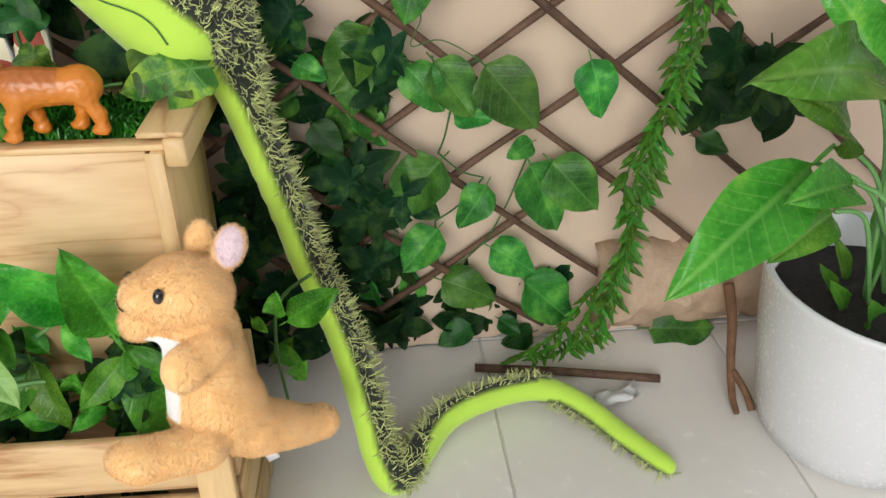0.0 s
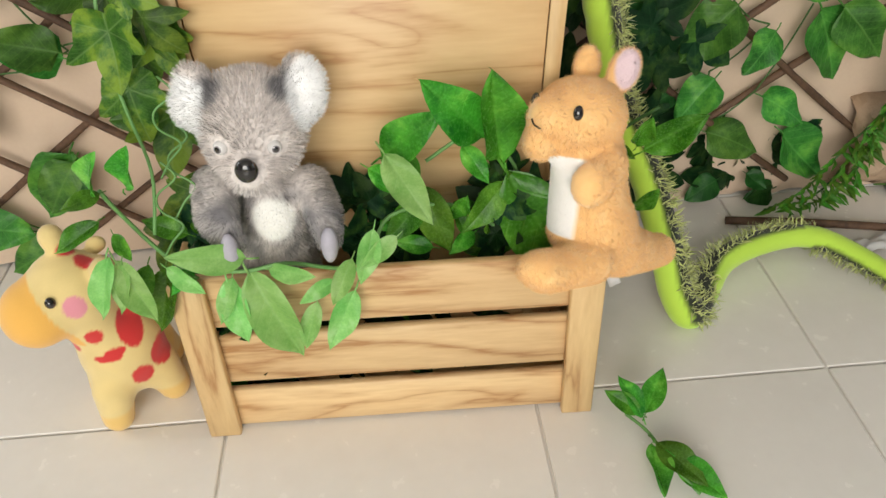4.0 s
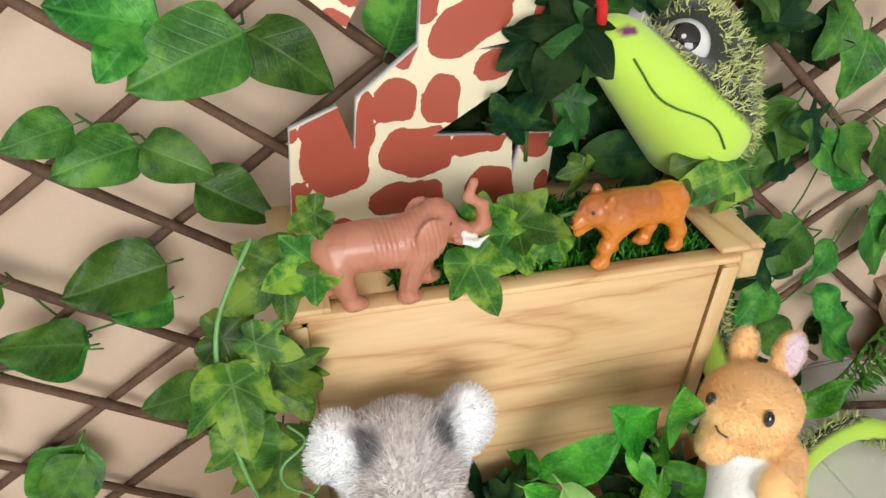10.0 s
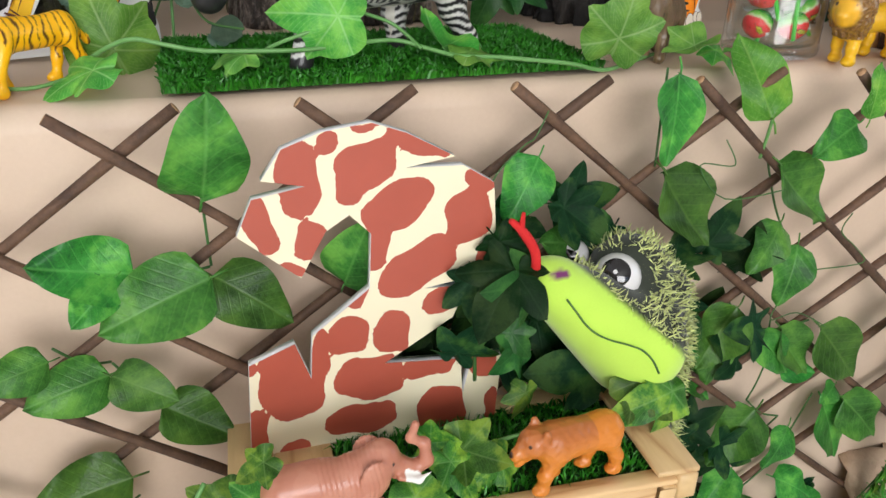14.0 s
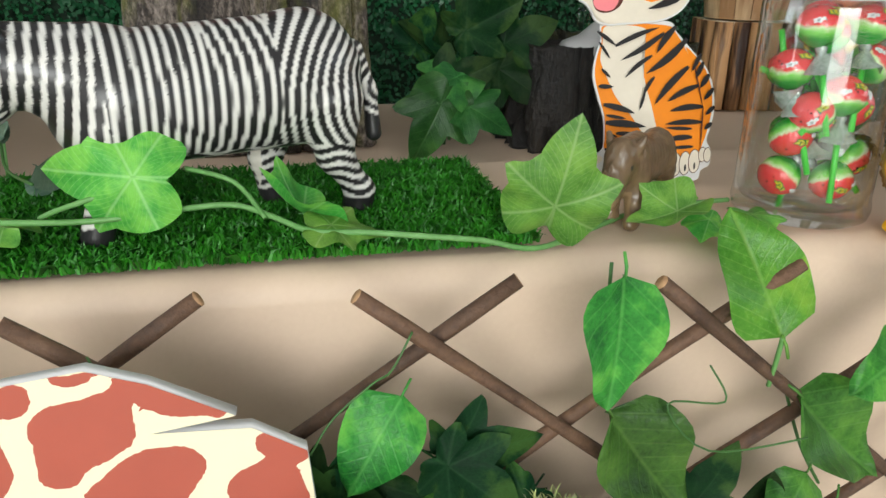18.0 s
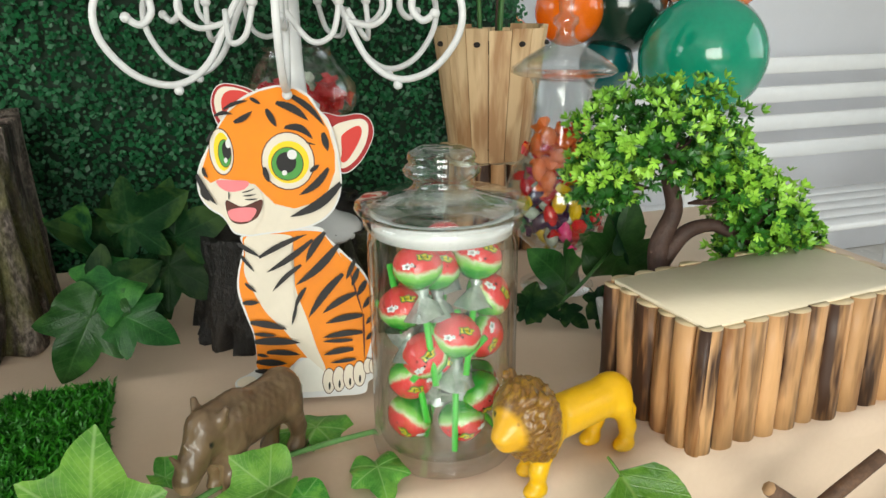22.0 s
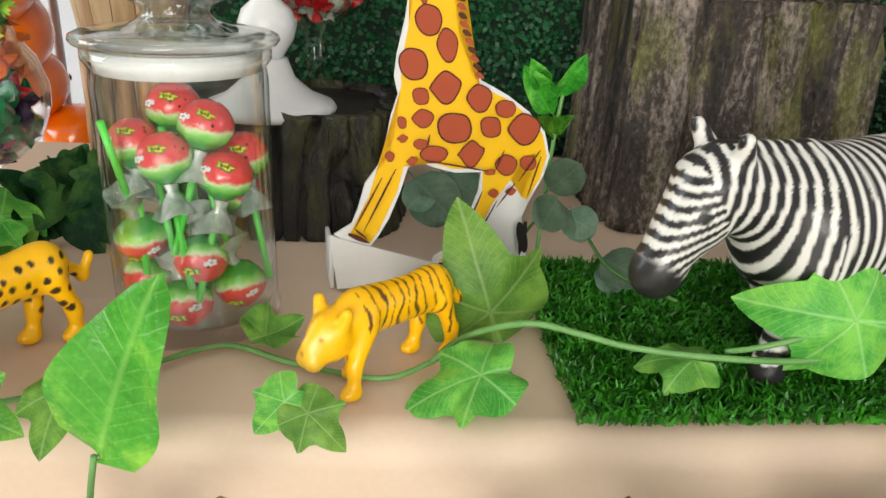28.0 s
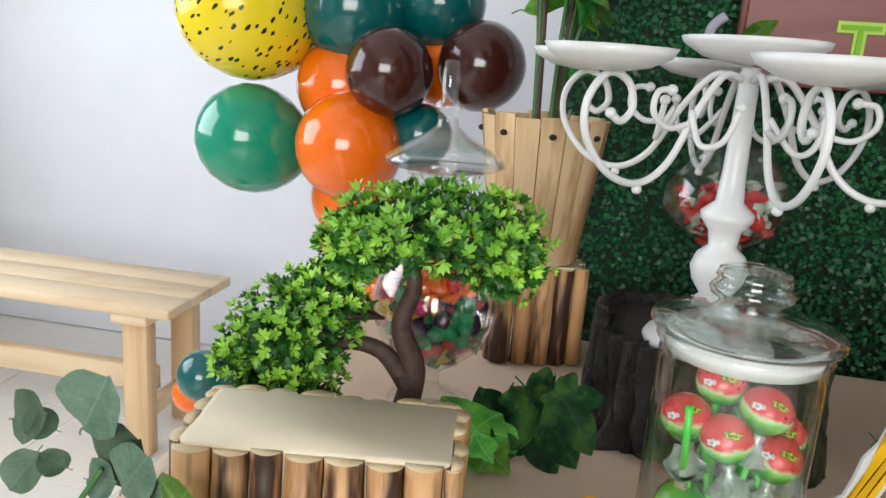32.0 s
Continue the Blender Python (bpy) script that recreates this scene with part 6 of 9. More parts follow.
def hooks(leaves, seed, back=0.02):
    """One wiry stem that joins the leaf bases, a little behind them."""
    out = []
    for (p, _), (q, _) in zip(leaves, leaves[1:]):
        p, q = Vector(p) + Vector((0, back, 0)), Vector(q) + Vector((0, back, 0))
        if 0.045 < (p - q).length < 0.13:
            out.append([p, (p + q) / 2 - Vector((0, 0, .008)), q])
    return out


def pairs(rows):
    return [((a, b, c), (d, e, f)) for a, b, c, d, e, f in rows]


LEFT_HIGH = [(-0.577, 0.796, 0.626, -0.645, 0.776, 0.65), (-0.592, 0.792, 0.625, -0.626, 0.777, 0.595), (-0.519, 0.789, 0.618, -0.605, 0.773, 0.589), (-0.518, 0.797, 0.615, -0.459, 0.783, 0.57), (-0.519, 0.787, 0.687, -0.508, 0.761, 0.773), (-0.651, 0.794, 0.557, -0.699, 0.776, 0.551), (-0.61, 0.804, 0.53, -0.674, 0.787, 0.52), (-0.609, 0.8, 0.531, -0.559, 0.784, 0.507), (-0.573, 0.799, 0.494, -0.516, 0.784, 0.46), (-0.409, 0.799, 0.59, -0.391, 0.775, 0.656)]
LEFT_LOW = [(-0.61, 0.814, 0.408, -0.699, 0.797, 0.4), (-0.61, 0.814, 0.368, -0.664, 0.795, 0.374), (-0.693, 0.813, 0.333, -0.761, 0.793, 0.361), (-0.734, 0.833, 0.191, -0.786, 0.822, 0.103), (-0.596, 0.825, 0.241, -0.662, 0.806, 0.247), (-0.742, 0.814, 0.411, -0.79, 0.797, 0.404), (-0.692, 0.818, 0.324, -0.761, 0.797, 0.355), (-0.781, 0.815, 0.303, -0.83, 0.798, 0.3), (-0.826, 0.826, 0.272, -0.812, 0.812, 0.221), (-0.73, 0.83, 0.181, -0.777, 0.817, 0.114), (-0.899, 0.833, 0.095, -0.808, 0.816, 0.085), (-0.791, 0.845, 0.046, -0.867, 0.832, 0.012), (-0.855, 0.837, 0.093, -0.919, 0.821, 0.068)]
RIGHT_HIGH = [(-0.107, 0.784, 0.766, -0.114, 0.773, 0.683), (-0.105, 0.784, 0.672, -0.05, 0.773, 0.595), (0.055, 0.798, 0.598, 0.016, 0.785, 0.548), (0.084, 0.797, 0.57, 0.064, 0.784, 0.503), (0.033, 0.793, 0.666, 0.097, 0.78, 0.602), (0.03, 0.803, 0.497, -0.02, 0.791, 0.43), (0.066, 0.803, 0.453, 0.106, 0.789, 0.403), (0.153, 0.800, 0.45, 0.215, 0.790, 0.375), (-0.236, 0.786, 0.699, -0.27, 0.772, 0.644), (0.107, 0.781, 0.707, 0.048, 0.765, 0.682), (-0.163, 0.799, 0.596, -0.231, 0.779, 0.618)]
RIGHT_LOW = [(0.011, 0.81, 0.465, 0.003, 0.798, 0.394), (-0.054, 0.806, 0.463, -0.017, 0.789, 0.446), (0.097, 0.802, 0.457, 0.145, 0.79, 0.388), (0.121, 0.816, 0.389, 0.167, 0.798, 0.385), (0.105, 0.817, 0.33, 0.033, 0.805, 0.258), (0.162, 0.816, 0.293, 0.122, 0.803, 0.236), (0.102, 0.83, 0.226, 0.049, 0.817, 0.166), (0.107, 0.833, 0.143, 0.187, 0.818, 0.108), (0.171, 0.824, 0.196, 0.236, 0.81, 0.153), (0.218, 0.823, 0.313, 0.26, 0.813, 0.211), (0.243, 0.818, 0.317, 0.31, 0.806, 0.244), (0.275, 0.803, 0.45, 0.291, 0.791, 0.377), (0.225, 0.838, 0.127, 0.304, 0.827, 0.048), (0.421, 0.845, 0.015, 0.531, 0.833, 0.012), (0.216, 0.812, 0.349, 0.179, 0.795, 0.336)]
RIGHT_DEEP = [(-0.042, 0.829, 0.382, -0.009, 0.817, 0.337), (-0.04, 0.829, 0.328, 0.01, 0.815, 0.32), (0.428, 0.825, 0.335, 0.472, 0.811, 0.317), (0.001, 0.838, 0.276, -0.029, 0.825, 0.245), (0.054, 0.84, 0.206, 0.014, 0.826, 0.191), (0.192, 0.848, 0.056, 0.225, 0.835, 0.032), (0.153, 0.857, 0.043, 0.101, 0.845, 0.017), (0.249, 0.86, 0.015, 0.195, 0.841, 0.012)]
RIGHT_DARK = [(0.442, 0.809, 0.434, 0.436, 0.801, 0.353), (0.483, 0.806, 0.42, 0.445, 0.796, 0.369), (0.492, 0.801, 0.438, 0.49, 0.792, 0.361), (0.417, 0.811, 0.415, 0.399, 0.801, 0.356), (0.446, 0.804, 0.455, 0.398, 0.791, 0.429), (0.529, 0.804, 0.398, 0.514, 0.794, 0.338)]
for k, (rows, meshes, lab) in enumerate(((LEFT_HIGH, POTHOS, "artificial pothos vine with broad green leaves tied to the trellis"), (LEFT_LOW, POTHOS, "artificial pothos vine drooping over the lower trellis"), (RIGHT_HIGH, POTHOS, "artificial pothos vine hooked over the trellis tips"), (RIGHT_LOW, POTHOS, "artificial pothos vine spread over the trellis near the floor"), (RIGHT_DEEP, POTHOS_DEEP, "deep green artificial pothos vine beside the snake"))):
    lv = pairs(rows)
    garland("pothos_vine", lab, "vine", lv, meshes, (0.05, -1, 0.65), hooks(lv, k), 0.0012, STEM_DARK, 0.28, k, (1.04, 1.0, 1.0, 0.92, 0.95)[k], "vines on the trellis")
garland("dark_ivy_sprig", "dark blue-green artificial ivy hanging from the trellis", "vine", pairs(RIGHT_DARK), DARK, (0, -1, 0.3), hooks(pairs(RIGHT_DARK), 9), 0.0012, STEM_DARK, 0.4, 9, 1.1, "vines on the trellis")


CRATE_A = [(-0.305, 0.575, 0.271, -0.286, 0.555, 0.213), (-0.304, 0.575, 0.258, -0.341, 0.555, 0.228), (-0.254, 0.575, 0.209, -0.279, 0.555, 0.203), (-0.243, 0.575, 0.318, -0.294, 0.555, 0.383), (-0.224, 0.575, 0.288, -0.237, 0.555, 0.381), (-0.266, 0.575, 0.315, -0.247, 0.555, 0.288), (-0.345, 0.575, 0.307, -0.296, 0.555, 0.355), (-0.223, 0.575, 0.269, -0.262, 0.555, 0.233), (-0.222, 0.575, 0.278, -0.16, 0.555, 0.164), (-0.328, 0.575, 0.317, -0.312, 0.555, 0.288), (-0.357, 0.575, 0.298, -0.322, 0.555, 0.283), (-0.28, 0.575, 0.227, -0.267, 0.555, 0.262)]
CRATE_B = [(-0.473, 0.512, 0.252, -0.539, 0.492, 0.276), (-0.475, 0.512, 0.234, -0.437, 0.492, 0.130), (-0.491, 0.512, 0.231, -0.508, 0.492, 0.190), (-0.496, 0.512, 0.228, -0.487, 0.492, 0.160), (-0.397, 0.512, 0.216, -0.432, 0.492, 0.208), (-0.380, 0.512, 0.200, -0.412, 0.492, 0.140), (-0.418, 0.512, 0.190, -0.435, 0.492, 0.145), (-0.457, 0.512, 0.237, -0.412, 0.492, 0.238), (-0.379, 0.512, 0.240, -0.402, 0.492, 0.200), (-0.356, 0.512, 0.272, -0.373, 0.492, 0.222), (-0.546, 0.512, 0.250, -0.512, 0.492, 0.230), (-0.335, 0.512, 0.262, -0.372, 0.492, 0.243), (-0.587, 0.512, 0.262, -0.562, 0.492, 0.200), (-0.583, 0.512, 0.259, -0.592, 0.492, 0.215), (-0.594, 0.512, 0.267, -0.611, 0.492, 0.210), (-0.340, 0.545, 0.330, -0.300, 0.520, 0.262)]
CRATE_LEFT = [(-0.599, 0.535, 0.292, -0.637, 0.515, 0.276), (-0.597, 0.535, 0.321, -0.575, 0.515, 0.373), (-0.568, 0.535, 0.322, -0.551, 0.515, 0.374), (-0.588, 0.535, 0.321, -0.617, 0.515, 0.32), (-0.549, 0.535, 0.225, -0.521, 0.515, 0.22), (-0.555, 0.535, 0.231, -0.574, 0.515, 0.166), (-0.57, 0.535, 0.237, -0.587, 0.515, 0.193), (-0.529, 0.535, 0.229, -0.551, 0.515, 0.214), (-0.59, 0.535, 0.277, -0.575, 0.515, 0.259)]
IVY_FALL = [(-0.522, 0.645, 0.504, -0.581, 0.63, 0.478), (-0.501, 0.645, 0.502, -0.55, 0.63, 0.493), (-0.569, 0.645, 0.452, -0.515, 0.63, 0.441), (-0.55, 0.645, 0.43, -0.57, 0.63, 0.34), (-0.533, 0.645, 0.417, -0.511, 0.63, 0.363), (-0.539, 0.645, 0.333, -0.556, 0.63, 0.257), (-0.498, 0.645, 0.542, -0.526, 0.63, 0.538), (-0.548, 0.62, 0.464, -0.513, 0.6, 0.454), (-0.567, 0.62, 0.43, -0.561, 0.6, 0.366), (-0.536, 0.62, 0.44, -0.511, 0.6, 0.398), (-0.565, 0.62, 0.375, -0.558, 0.6, 0.31), (-0.53, 0.62, 0.256, -0.579, 0.6, 0.234), (-0.56, 0.62, 0.209, -0.603, 0.6, 0.146)]
garland("ficus_garland", "glossy bright green artificial ficus leaves filling the crate", "garland", pairs(CRATE_A), FICUS, (0.1, -0.9, 0.6), [[(-.20, .60, .20), (-.21, .60, .27), (-.25, .60, .31), (-.30, .59, .29)], [(-.22, .58, .20), (-.28, .57, .25), (-.34, .56, .25), (-.36, .54, .22)]], 0.002, STEM, 0.3, 31, 1.18)
garland("ficus_garland", "pale green artificial ficus leaves hanging over the crate's rim", "garland", pairs(CRATE_B), MINT, (0, -0.8, 0.6), [[(-.36, .54, .20), (-.40, .52, .225), (-.44, .515, .24), (-.48, .515, .235), (-.53, .52, .24)]], 0.002, STEM, 0.25, 32, 0.98)
garland("ficus_garland", "light green artificial ficus sprigs at the crate's corner", "garland", pairs(CRATE_LEFT), FICUS, (-0.3, -0.8, 0.6), [[(-.53, .54, .21), (-.56, .55, .24), (-.585, .55, .29), (-.59, .54, .32)]], 0.002, STEM, 0.4, 33, 1.0)
garland("ivy_garland", "variegated yellow-green artificial ivy falling down the planter's side", "garland", pairs(IVY_FALL), IVY, (-0.2, -0.9, 0.5), [[(-.54, .66, .52), (-.57, .64, .47), (-.575, .62, .42), (-.57, .61, .36), (-.555, .58, .31), (-.56, .55, .26)]], 0.0018, STEM, 0.45, 34, 0.80)
# dark undergrowth round the toys in the crate, plus leaves darkening the slat gaps
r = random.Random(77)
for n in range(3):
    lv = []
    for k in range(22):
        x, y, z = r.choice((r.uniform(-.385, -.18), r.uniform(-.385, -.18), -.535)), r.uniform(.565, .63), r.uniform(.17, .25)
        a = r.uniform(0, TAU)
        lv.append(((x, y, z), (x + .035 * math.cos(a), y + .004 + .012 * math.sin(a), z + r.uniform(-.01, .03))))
    # unseen leaves added behind the front slats, standing in for shade in the gaps
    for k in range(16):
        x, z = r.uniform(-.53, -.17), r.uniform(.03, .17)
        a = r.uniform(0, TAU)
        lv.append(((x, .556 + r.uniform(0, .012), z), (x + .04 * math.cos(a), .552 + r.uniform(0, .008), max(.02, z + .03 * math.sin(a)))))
    garland("fern_filler", "dark green artificial foliage round the toys, with added leaves that darken the slat gaps", "foliage", lv, (DARK, FICUS, DARK)[n], (0, -0.6, 0.8), None, 0.001, None, 0.5, 80 + n, 1.2, "foliage in the crate")

TOP_LEAVES = [(-0.388, 0.64, 0.484, -0.376, 0.615, 0.452), (-0.336, 0.68, 0.485, -0.301, 0.65, 0.483), (-0.349, 0.67, 0.484, -0.333, 0.64, 0.464), (-0.304, 0.67, 0.474, -0.337, 0.65, 0.468), (-0.358, 0.7, 0.481, -0.332, 0.68, 0.496), (-0.272, 0.7, 0.516, -0.279, 0.69, 0.489), (-0.171, 0.69, 0.513, -0.14, 0.66, 0.488), (-0.136, 0.68, 0.504, -0.193, 0.66, 0.505)]
SNAKE_LEAVES = [(-0.179, 0.74, 0.499, -0.243, 0.73, 0.504), (-0.31, 0.74, 0.612, -0.306, 0.72, 0.575), (-0.321, 0.74, 0.54, -0.304, 0.72, 0.575), (-0.273, 0.72, 0.549, -0.297, 0.7, 0.543), (-0.283, 0.72, 0.627, -0.317, 0.69, 0.592), (-0.264, 0.72, 0.611, -0.303, 0.7, 0.619), (-0.288, 0.74, 0.644, -0.263, 0.73, 0.616), (-0.28, 0.72, 0.566, -0.267, 0.71, 0.546)]
BESIDE_SNAKE = [(-0.077, 0.6, 0.273, -0.01, 0.575, 0.332), (-0.085, 0.6, 0.278, -0.079, 0.575, 0.332), (-0.108, 0.6, 0.282, -0.088, 0.575, 0.278), (-0.078, 0.6, 0.199, -0.056, 0.575, 0.247), (-0.087, 0.6, 0.136, -0.058, 0.575, 0.188), (-0.106, 0.7, 0.165, -0.065, 0.68, 0.131), (-0.114, 0.72, 0.12, -0.078, 0.72, 0.168)]
garland("ivy_sprig", "green artificial ivy sprig lying on the planter's turf", "sprig", pairs(TOP_LEAVES), IVY, (0, -0.8, 0.6), [[(-.40, .69, .48), (-.35, .69, .475), (-.28, .69, .48), (-.20, .69, .49)]], 0.0018, STEM, 0.4, 41, 1.0)
garland("dark_ivy_sprig", "blue-green artificial ivy leaves beside the snake's head", "sprig", pairs(SNAKE_LEAVES), DARK[:1] + MID_IVY, (-0.1, -0.9, 0.4), [[(-.30, .75, .50), (-.30, .75, .58), (-.28, .74, .64)]], 0.0018, STEM_DARK, 0.4, 42, 1.15)
garland("ficus_sprig", "deep green glossy leaves tucked beside the snake's body", "sprig", pairs(BESIDE_SNAKE), FICUS, (0, -0.85, 0.5), [[(-.09, .68, .02), (-.10, .68, .15), (-.09, .66, .25), (-.05, .64, .30)]], 0.002, STEM_DARK, 0.35, 43, 0.8)
# dark mass between planter and trellis: ivy, partly added to fill shaded gaps
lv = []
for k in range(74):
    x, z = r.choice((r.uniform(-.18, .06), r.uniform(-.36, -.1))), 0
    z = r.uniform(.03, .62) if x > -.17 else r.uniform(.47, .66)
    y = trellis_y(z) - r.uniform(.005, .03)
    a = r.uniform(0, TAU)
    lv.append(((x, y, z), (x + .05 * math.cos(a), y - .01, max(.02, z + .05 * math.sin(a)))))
garland("dark_ivy_mass", "dark green artificial ivy behind the planter and snake, partly filling shaded gaps", "foliage", lv, DARK, (0, -1, 0.3), None, 0.001, None, 0.4, 44, 1.1)

# dark leaves behind the trellis, right of the snake, partly standing in for shade
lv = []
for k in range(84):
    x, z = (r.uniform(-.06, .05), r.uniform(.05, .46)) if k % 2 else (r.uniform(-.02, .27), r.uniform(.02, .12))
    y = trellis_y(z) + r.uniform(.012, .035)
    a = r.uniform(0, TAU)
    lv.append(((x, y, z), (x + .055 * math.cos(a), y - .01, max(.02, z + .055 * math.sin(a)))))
garland("dark_leaf_vine", "dark green artificial leaves behind the trellis, partly standing in for shade", "vine", lv, DARK + POTHOS[1:2], (0, -1, 0.3), None, 0.001, None, 0.6, 46, 1.0)

# sprig lying on the tiles
FLOOR_SPRIG = [(-0.085, 0.46, 0.03, -0.055, 0.50, 0.055), (-0.09, 0.46, 0.03, -0.125, 0.485, 0.045), (-0.09, 0.455, 0.03, -0.105, 0.50, 0.05), (-0.082, 0.43, 0.02, -0.045, 0.375, 0.012), (-0.085, 0.43, 0.02, -0.09, 0.37, 0.014), (-0.07, 0.41, 0.02, -0.03, 0.36, 0.01)]
garland("ficus_sprig", "fallen bright green ficus sprig lying on the floor tiles", "sprig", pairs(FLOOR_SPRIG), FICUS, (0, -0.3, 1), [[(-.10, .475, .012), (-.085, .445, .016), (-.075, .41, .014), (-.055, .37, .008)]], 0.0018, STEM, 0.3, 45, 1.0)

# vines and leaves on the table
STANDING = [(-0.120, 0.872, 0.780, -0.112, 0.850, 0.842), (-0.580, 0.968, 0.768, -0.600, 0.958, 0.838), (-0.388, 0.895, 0.804, -0.450, 0.895, 0.812)]
LYING = [(-0.268, 0.885, 0.770, -0.230, 0.883, 0.768), (-0.285, 0.912, 0.77, -0.319, 0.885, 0.8), (-0.470, 0.905, 0.772, -0.500, 0.918, 0.772), (-0.592, 0.895, 0.766, -0.638, 0.890, 0.752), (-0.020, 0.890, 0.766, -0.058, 0.889, 0.752), (0.000, 0.880, 0.762, 0.012, 0.855, 0.752), (0.054, 0.908, 0.754, 0.054, 0.875, 0.752), (-0.084, 0.933, 0.76, -0.065, 0.927, 0.752), (0.023, 0.98, 0.75, 0.049, 1.023, 0.752)]
IVY_LONG = [leaf_mesh("ribbed_leaf", lambda v: 0.0 if v >= 1 else 0.46 * pothos_half(v), LEAF_IVY_PALE, fold=0.35, curl=0.15, wave=0.09)]
IVY_PALE = [ivy_mesh("pale_ivy_leaf_a", LEAF_IVY_PALE, waist=0.58, curl=0.35, seed=1), ivy_mesh("pale_ivy_leaf_b", LEAF_IVY_PALE, waist=0.62, curl=-0.2, fold=0.4, seed=2), ivy_mesh("pale_ivy_leaf_c", LEAF_IVY_PALE, waist=0.60, curl=0.45, fold=-0.1, seed=5, twist=0.4)]
t = garland("ivy_vine", "pale green artificial ivy vine trailing across the turf mat", "vine", pairs(STANDING), IVY_PALE, (-0.1, -1, 0.25), None, 0.0016, STEM, 0.15, 51, 0.95)
for row in LYING:
    b, tip = Vector(row[:3]), Vector(row[3:])
    share("leaf", IVY_PALE[len(t.children) % 3], t, orient(b, tip - b, (0, -.25, 1), (tip - b).length * 1.0))
part("stem", tube(spline([(-.618, .932, .752), (-.597, .936, .768), (-.564, .921, .785), (-.534, .919, .780), (-.507, .914, .775), (-.467, .904, .775), (-.416, .9, .775), (-.369, .906, .778), (-.331, .912, .778), (-.305, .901, .772), (-.28, .88, .768), (-.244, .878, .766), (-.207, .876, .762), (-.168, .876, .757), (-.13, .876, .749), (-.078, .91, .748), (-.027, .943, .748), (.024, .957, .748), (.066, .963, .748)], 5), 0.0021, 7), STEM, t, "pale green wire stem")
part("stem", tube(spline([(-.45, .91, .775), (-.43, .90, .785), (-.38, .9, .80)], 5), 0.0018, 6), STEM, t)
part("stem", tube(spline([(-.31, .90, .772), (-.33, .925, .790), (-.36, .92, .802)], 5), 0.0018, 6), STEM, t)
LEFT_LYING = [(-0.864, 0.855, 0.772, -0.874, 0.832, 0.752), (-0.853, 0.852, 0.772, -0.816, 0.850, 0.755), (-0.805, 0.866, 0.772, -0.810, 0.831, 0.755), (-0.694, 0.860, 0.770, -0.714, 0.852, 0.752), (-0.682, 0.856, 0.766, -0.660, 0.842, 0.752), (-0.720, 0.950, 0.758, -0.698, 0.972, 0.756), (-0.978, 0.872, 0.752, -0.952, 0.868, 0.750)]
t = garland("ivy_vine", "pale green artificial ivy vine looping along the table's front", "vine", pairs(LEFT_LYING), IVY_PALE, (0, -0.55, 1), None, 0.0016, STEM, 0.3, 52, 0.9)
part("stem", tube(spline([(-1.095, .887, .75), (-1.065, .865, .749), (-1.029, .868, .748), (-.983, .880, .749), (-.935, .886, .748), (-.895, .880, .75), (-.845, .884, .752), (-.794, .919, .750), (-.748, .955, .748), (-.702, .935, .748), (-.648, .919, .748), (-.618, .932, .752)], 6), 0.0018, 7), STEM, t)
BIG = [(-0.78, 0.835, 0.752, -0.746, 0.84, 0.842)]
garland("pothos_leaf_spray", "large variegated pothos leaf standing at the table edge", "leaf", pairs(BIG), LONG, (-0.2, -1, 0.3), [[(-.79, .84, .70), (-.785, .835, .73), (-.78, .835, .755)]], 0.0018, STEM, 0.05, 53, 1.05)
TIP_LEAF = [(0.004, 0.785, 0.716, -0.022, 0.825, 0.792)]
garland("pothos_leaf_spray", "heart-shaped variegated pothos leaf hooked on the trellis tip", "leaf", pairs(TIP_LEAF), POTHOS_BRIGHT, (0, -1, 0.3), [[(.012, .800, .672), (.008, .792, .695), (.004, .785, .716)]], 0.0018, STEM, 0.05, 54, 0.98)
RIGHT_LEAVES = [(0.190, 0.82, 0.775, 0.226, 0.80, 0.715), (0.112, 0.775, 0.712, 0.120, 0.785, 0.760)]
garland("pothos_leaf_spray", "folded pothos leaves tied at the trellis top", "leaf", pairs(RIGHT_LEAVES), POTHOS_BRIGHT, (0, -1, 0.3), None, 0.0018, STEM, 0.2, 55, 1.1)
RISER_LEAVES = [(-1.029, 0.860, 0.760, -1.098, 0.858, 0.840), (-1.070, 0.866, 0.762, -1.116, 0.862, 0.828)]
garland("ivy_sprig", "ribbed green leaf pair propped against the log riser", "leaf", pairs(RISER_LEAVES), IVY_LONG, (0.2, -1, 0.2), None, 0.0018, STEM, 0.1, 56, 1.0)

DARK_R = [(-0.128, 1.22, 0.837, -0.179, 1.2, 0.87), (-0.109, 1.2, 0.863, -0.055, 1.19, 0.893), (-0.07, 1.19, 0.851, -0.025, 1.17, 0.876), (-0.078, 1.18, 0.827, -0.033, 1.16, 0.8), (-0.103, 1.18, 0.824, -0.082, 1.16, 0.784), (-0.126, 1.16, 0.823, -0.176, 1.14, 0.806), (-0.145, 1.14, 0.801, -0.173, 1.12, 0.75), (-0.118, 1.14, 0.797, -0.078, 1.12, 0.778), (-0.083, 1.2, 0.871, -0.069, 1.2, 0.903), (-0.157, 1.22, 0.846, -0.144, 1.2, 0.888), (-0.138, 1.17, 0.81, -0.09, 1.15, 0.838)]
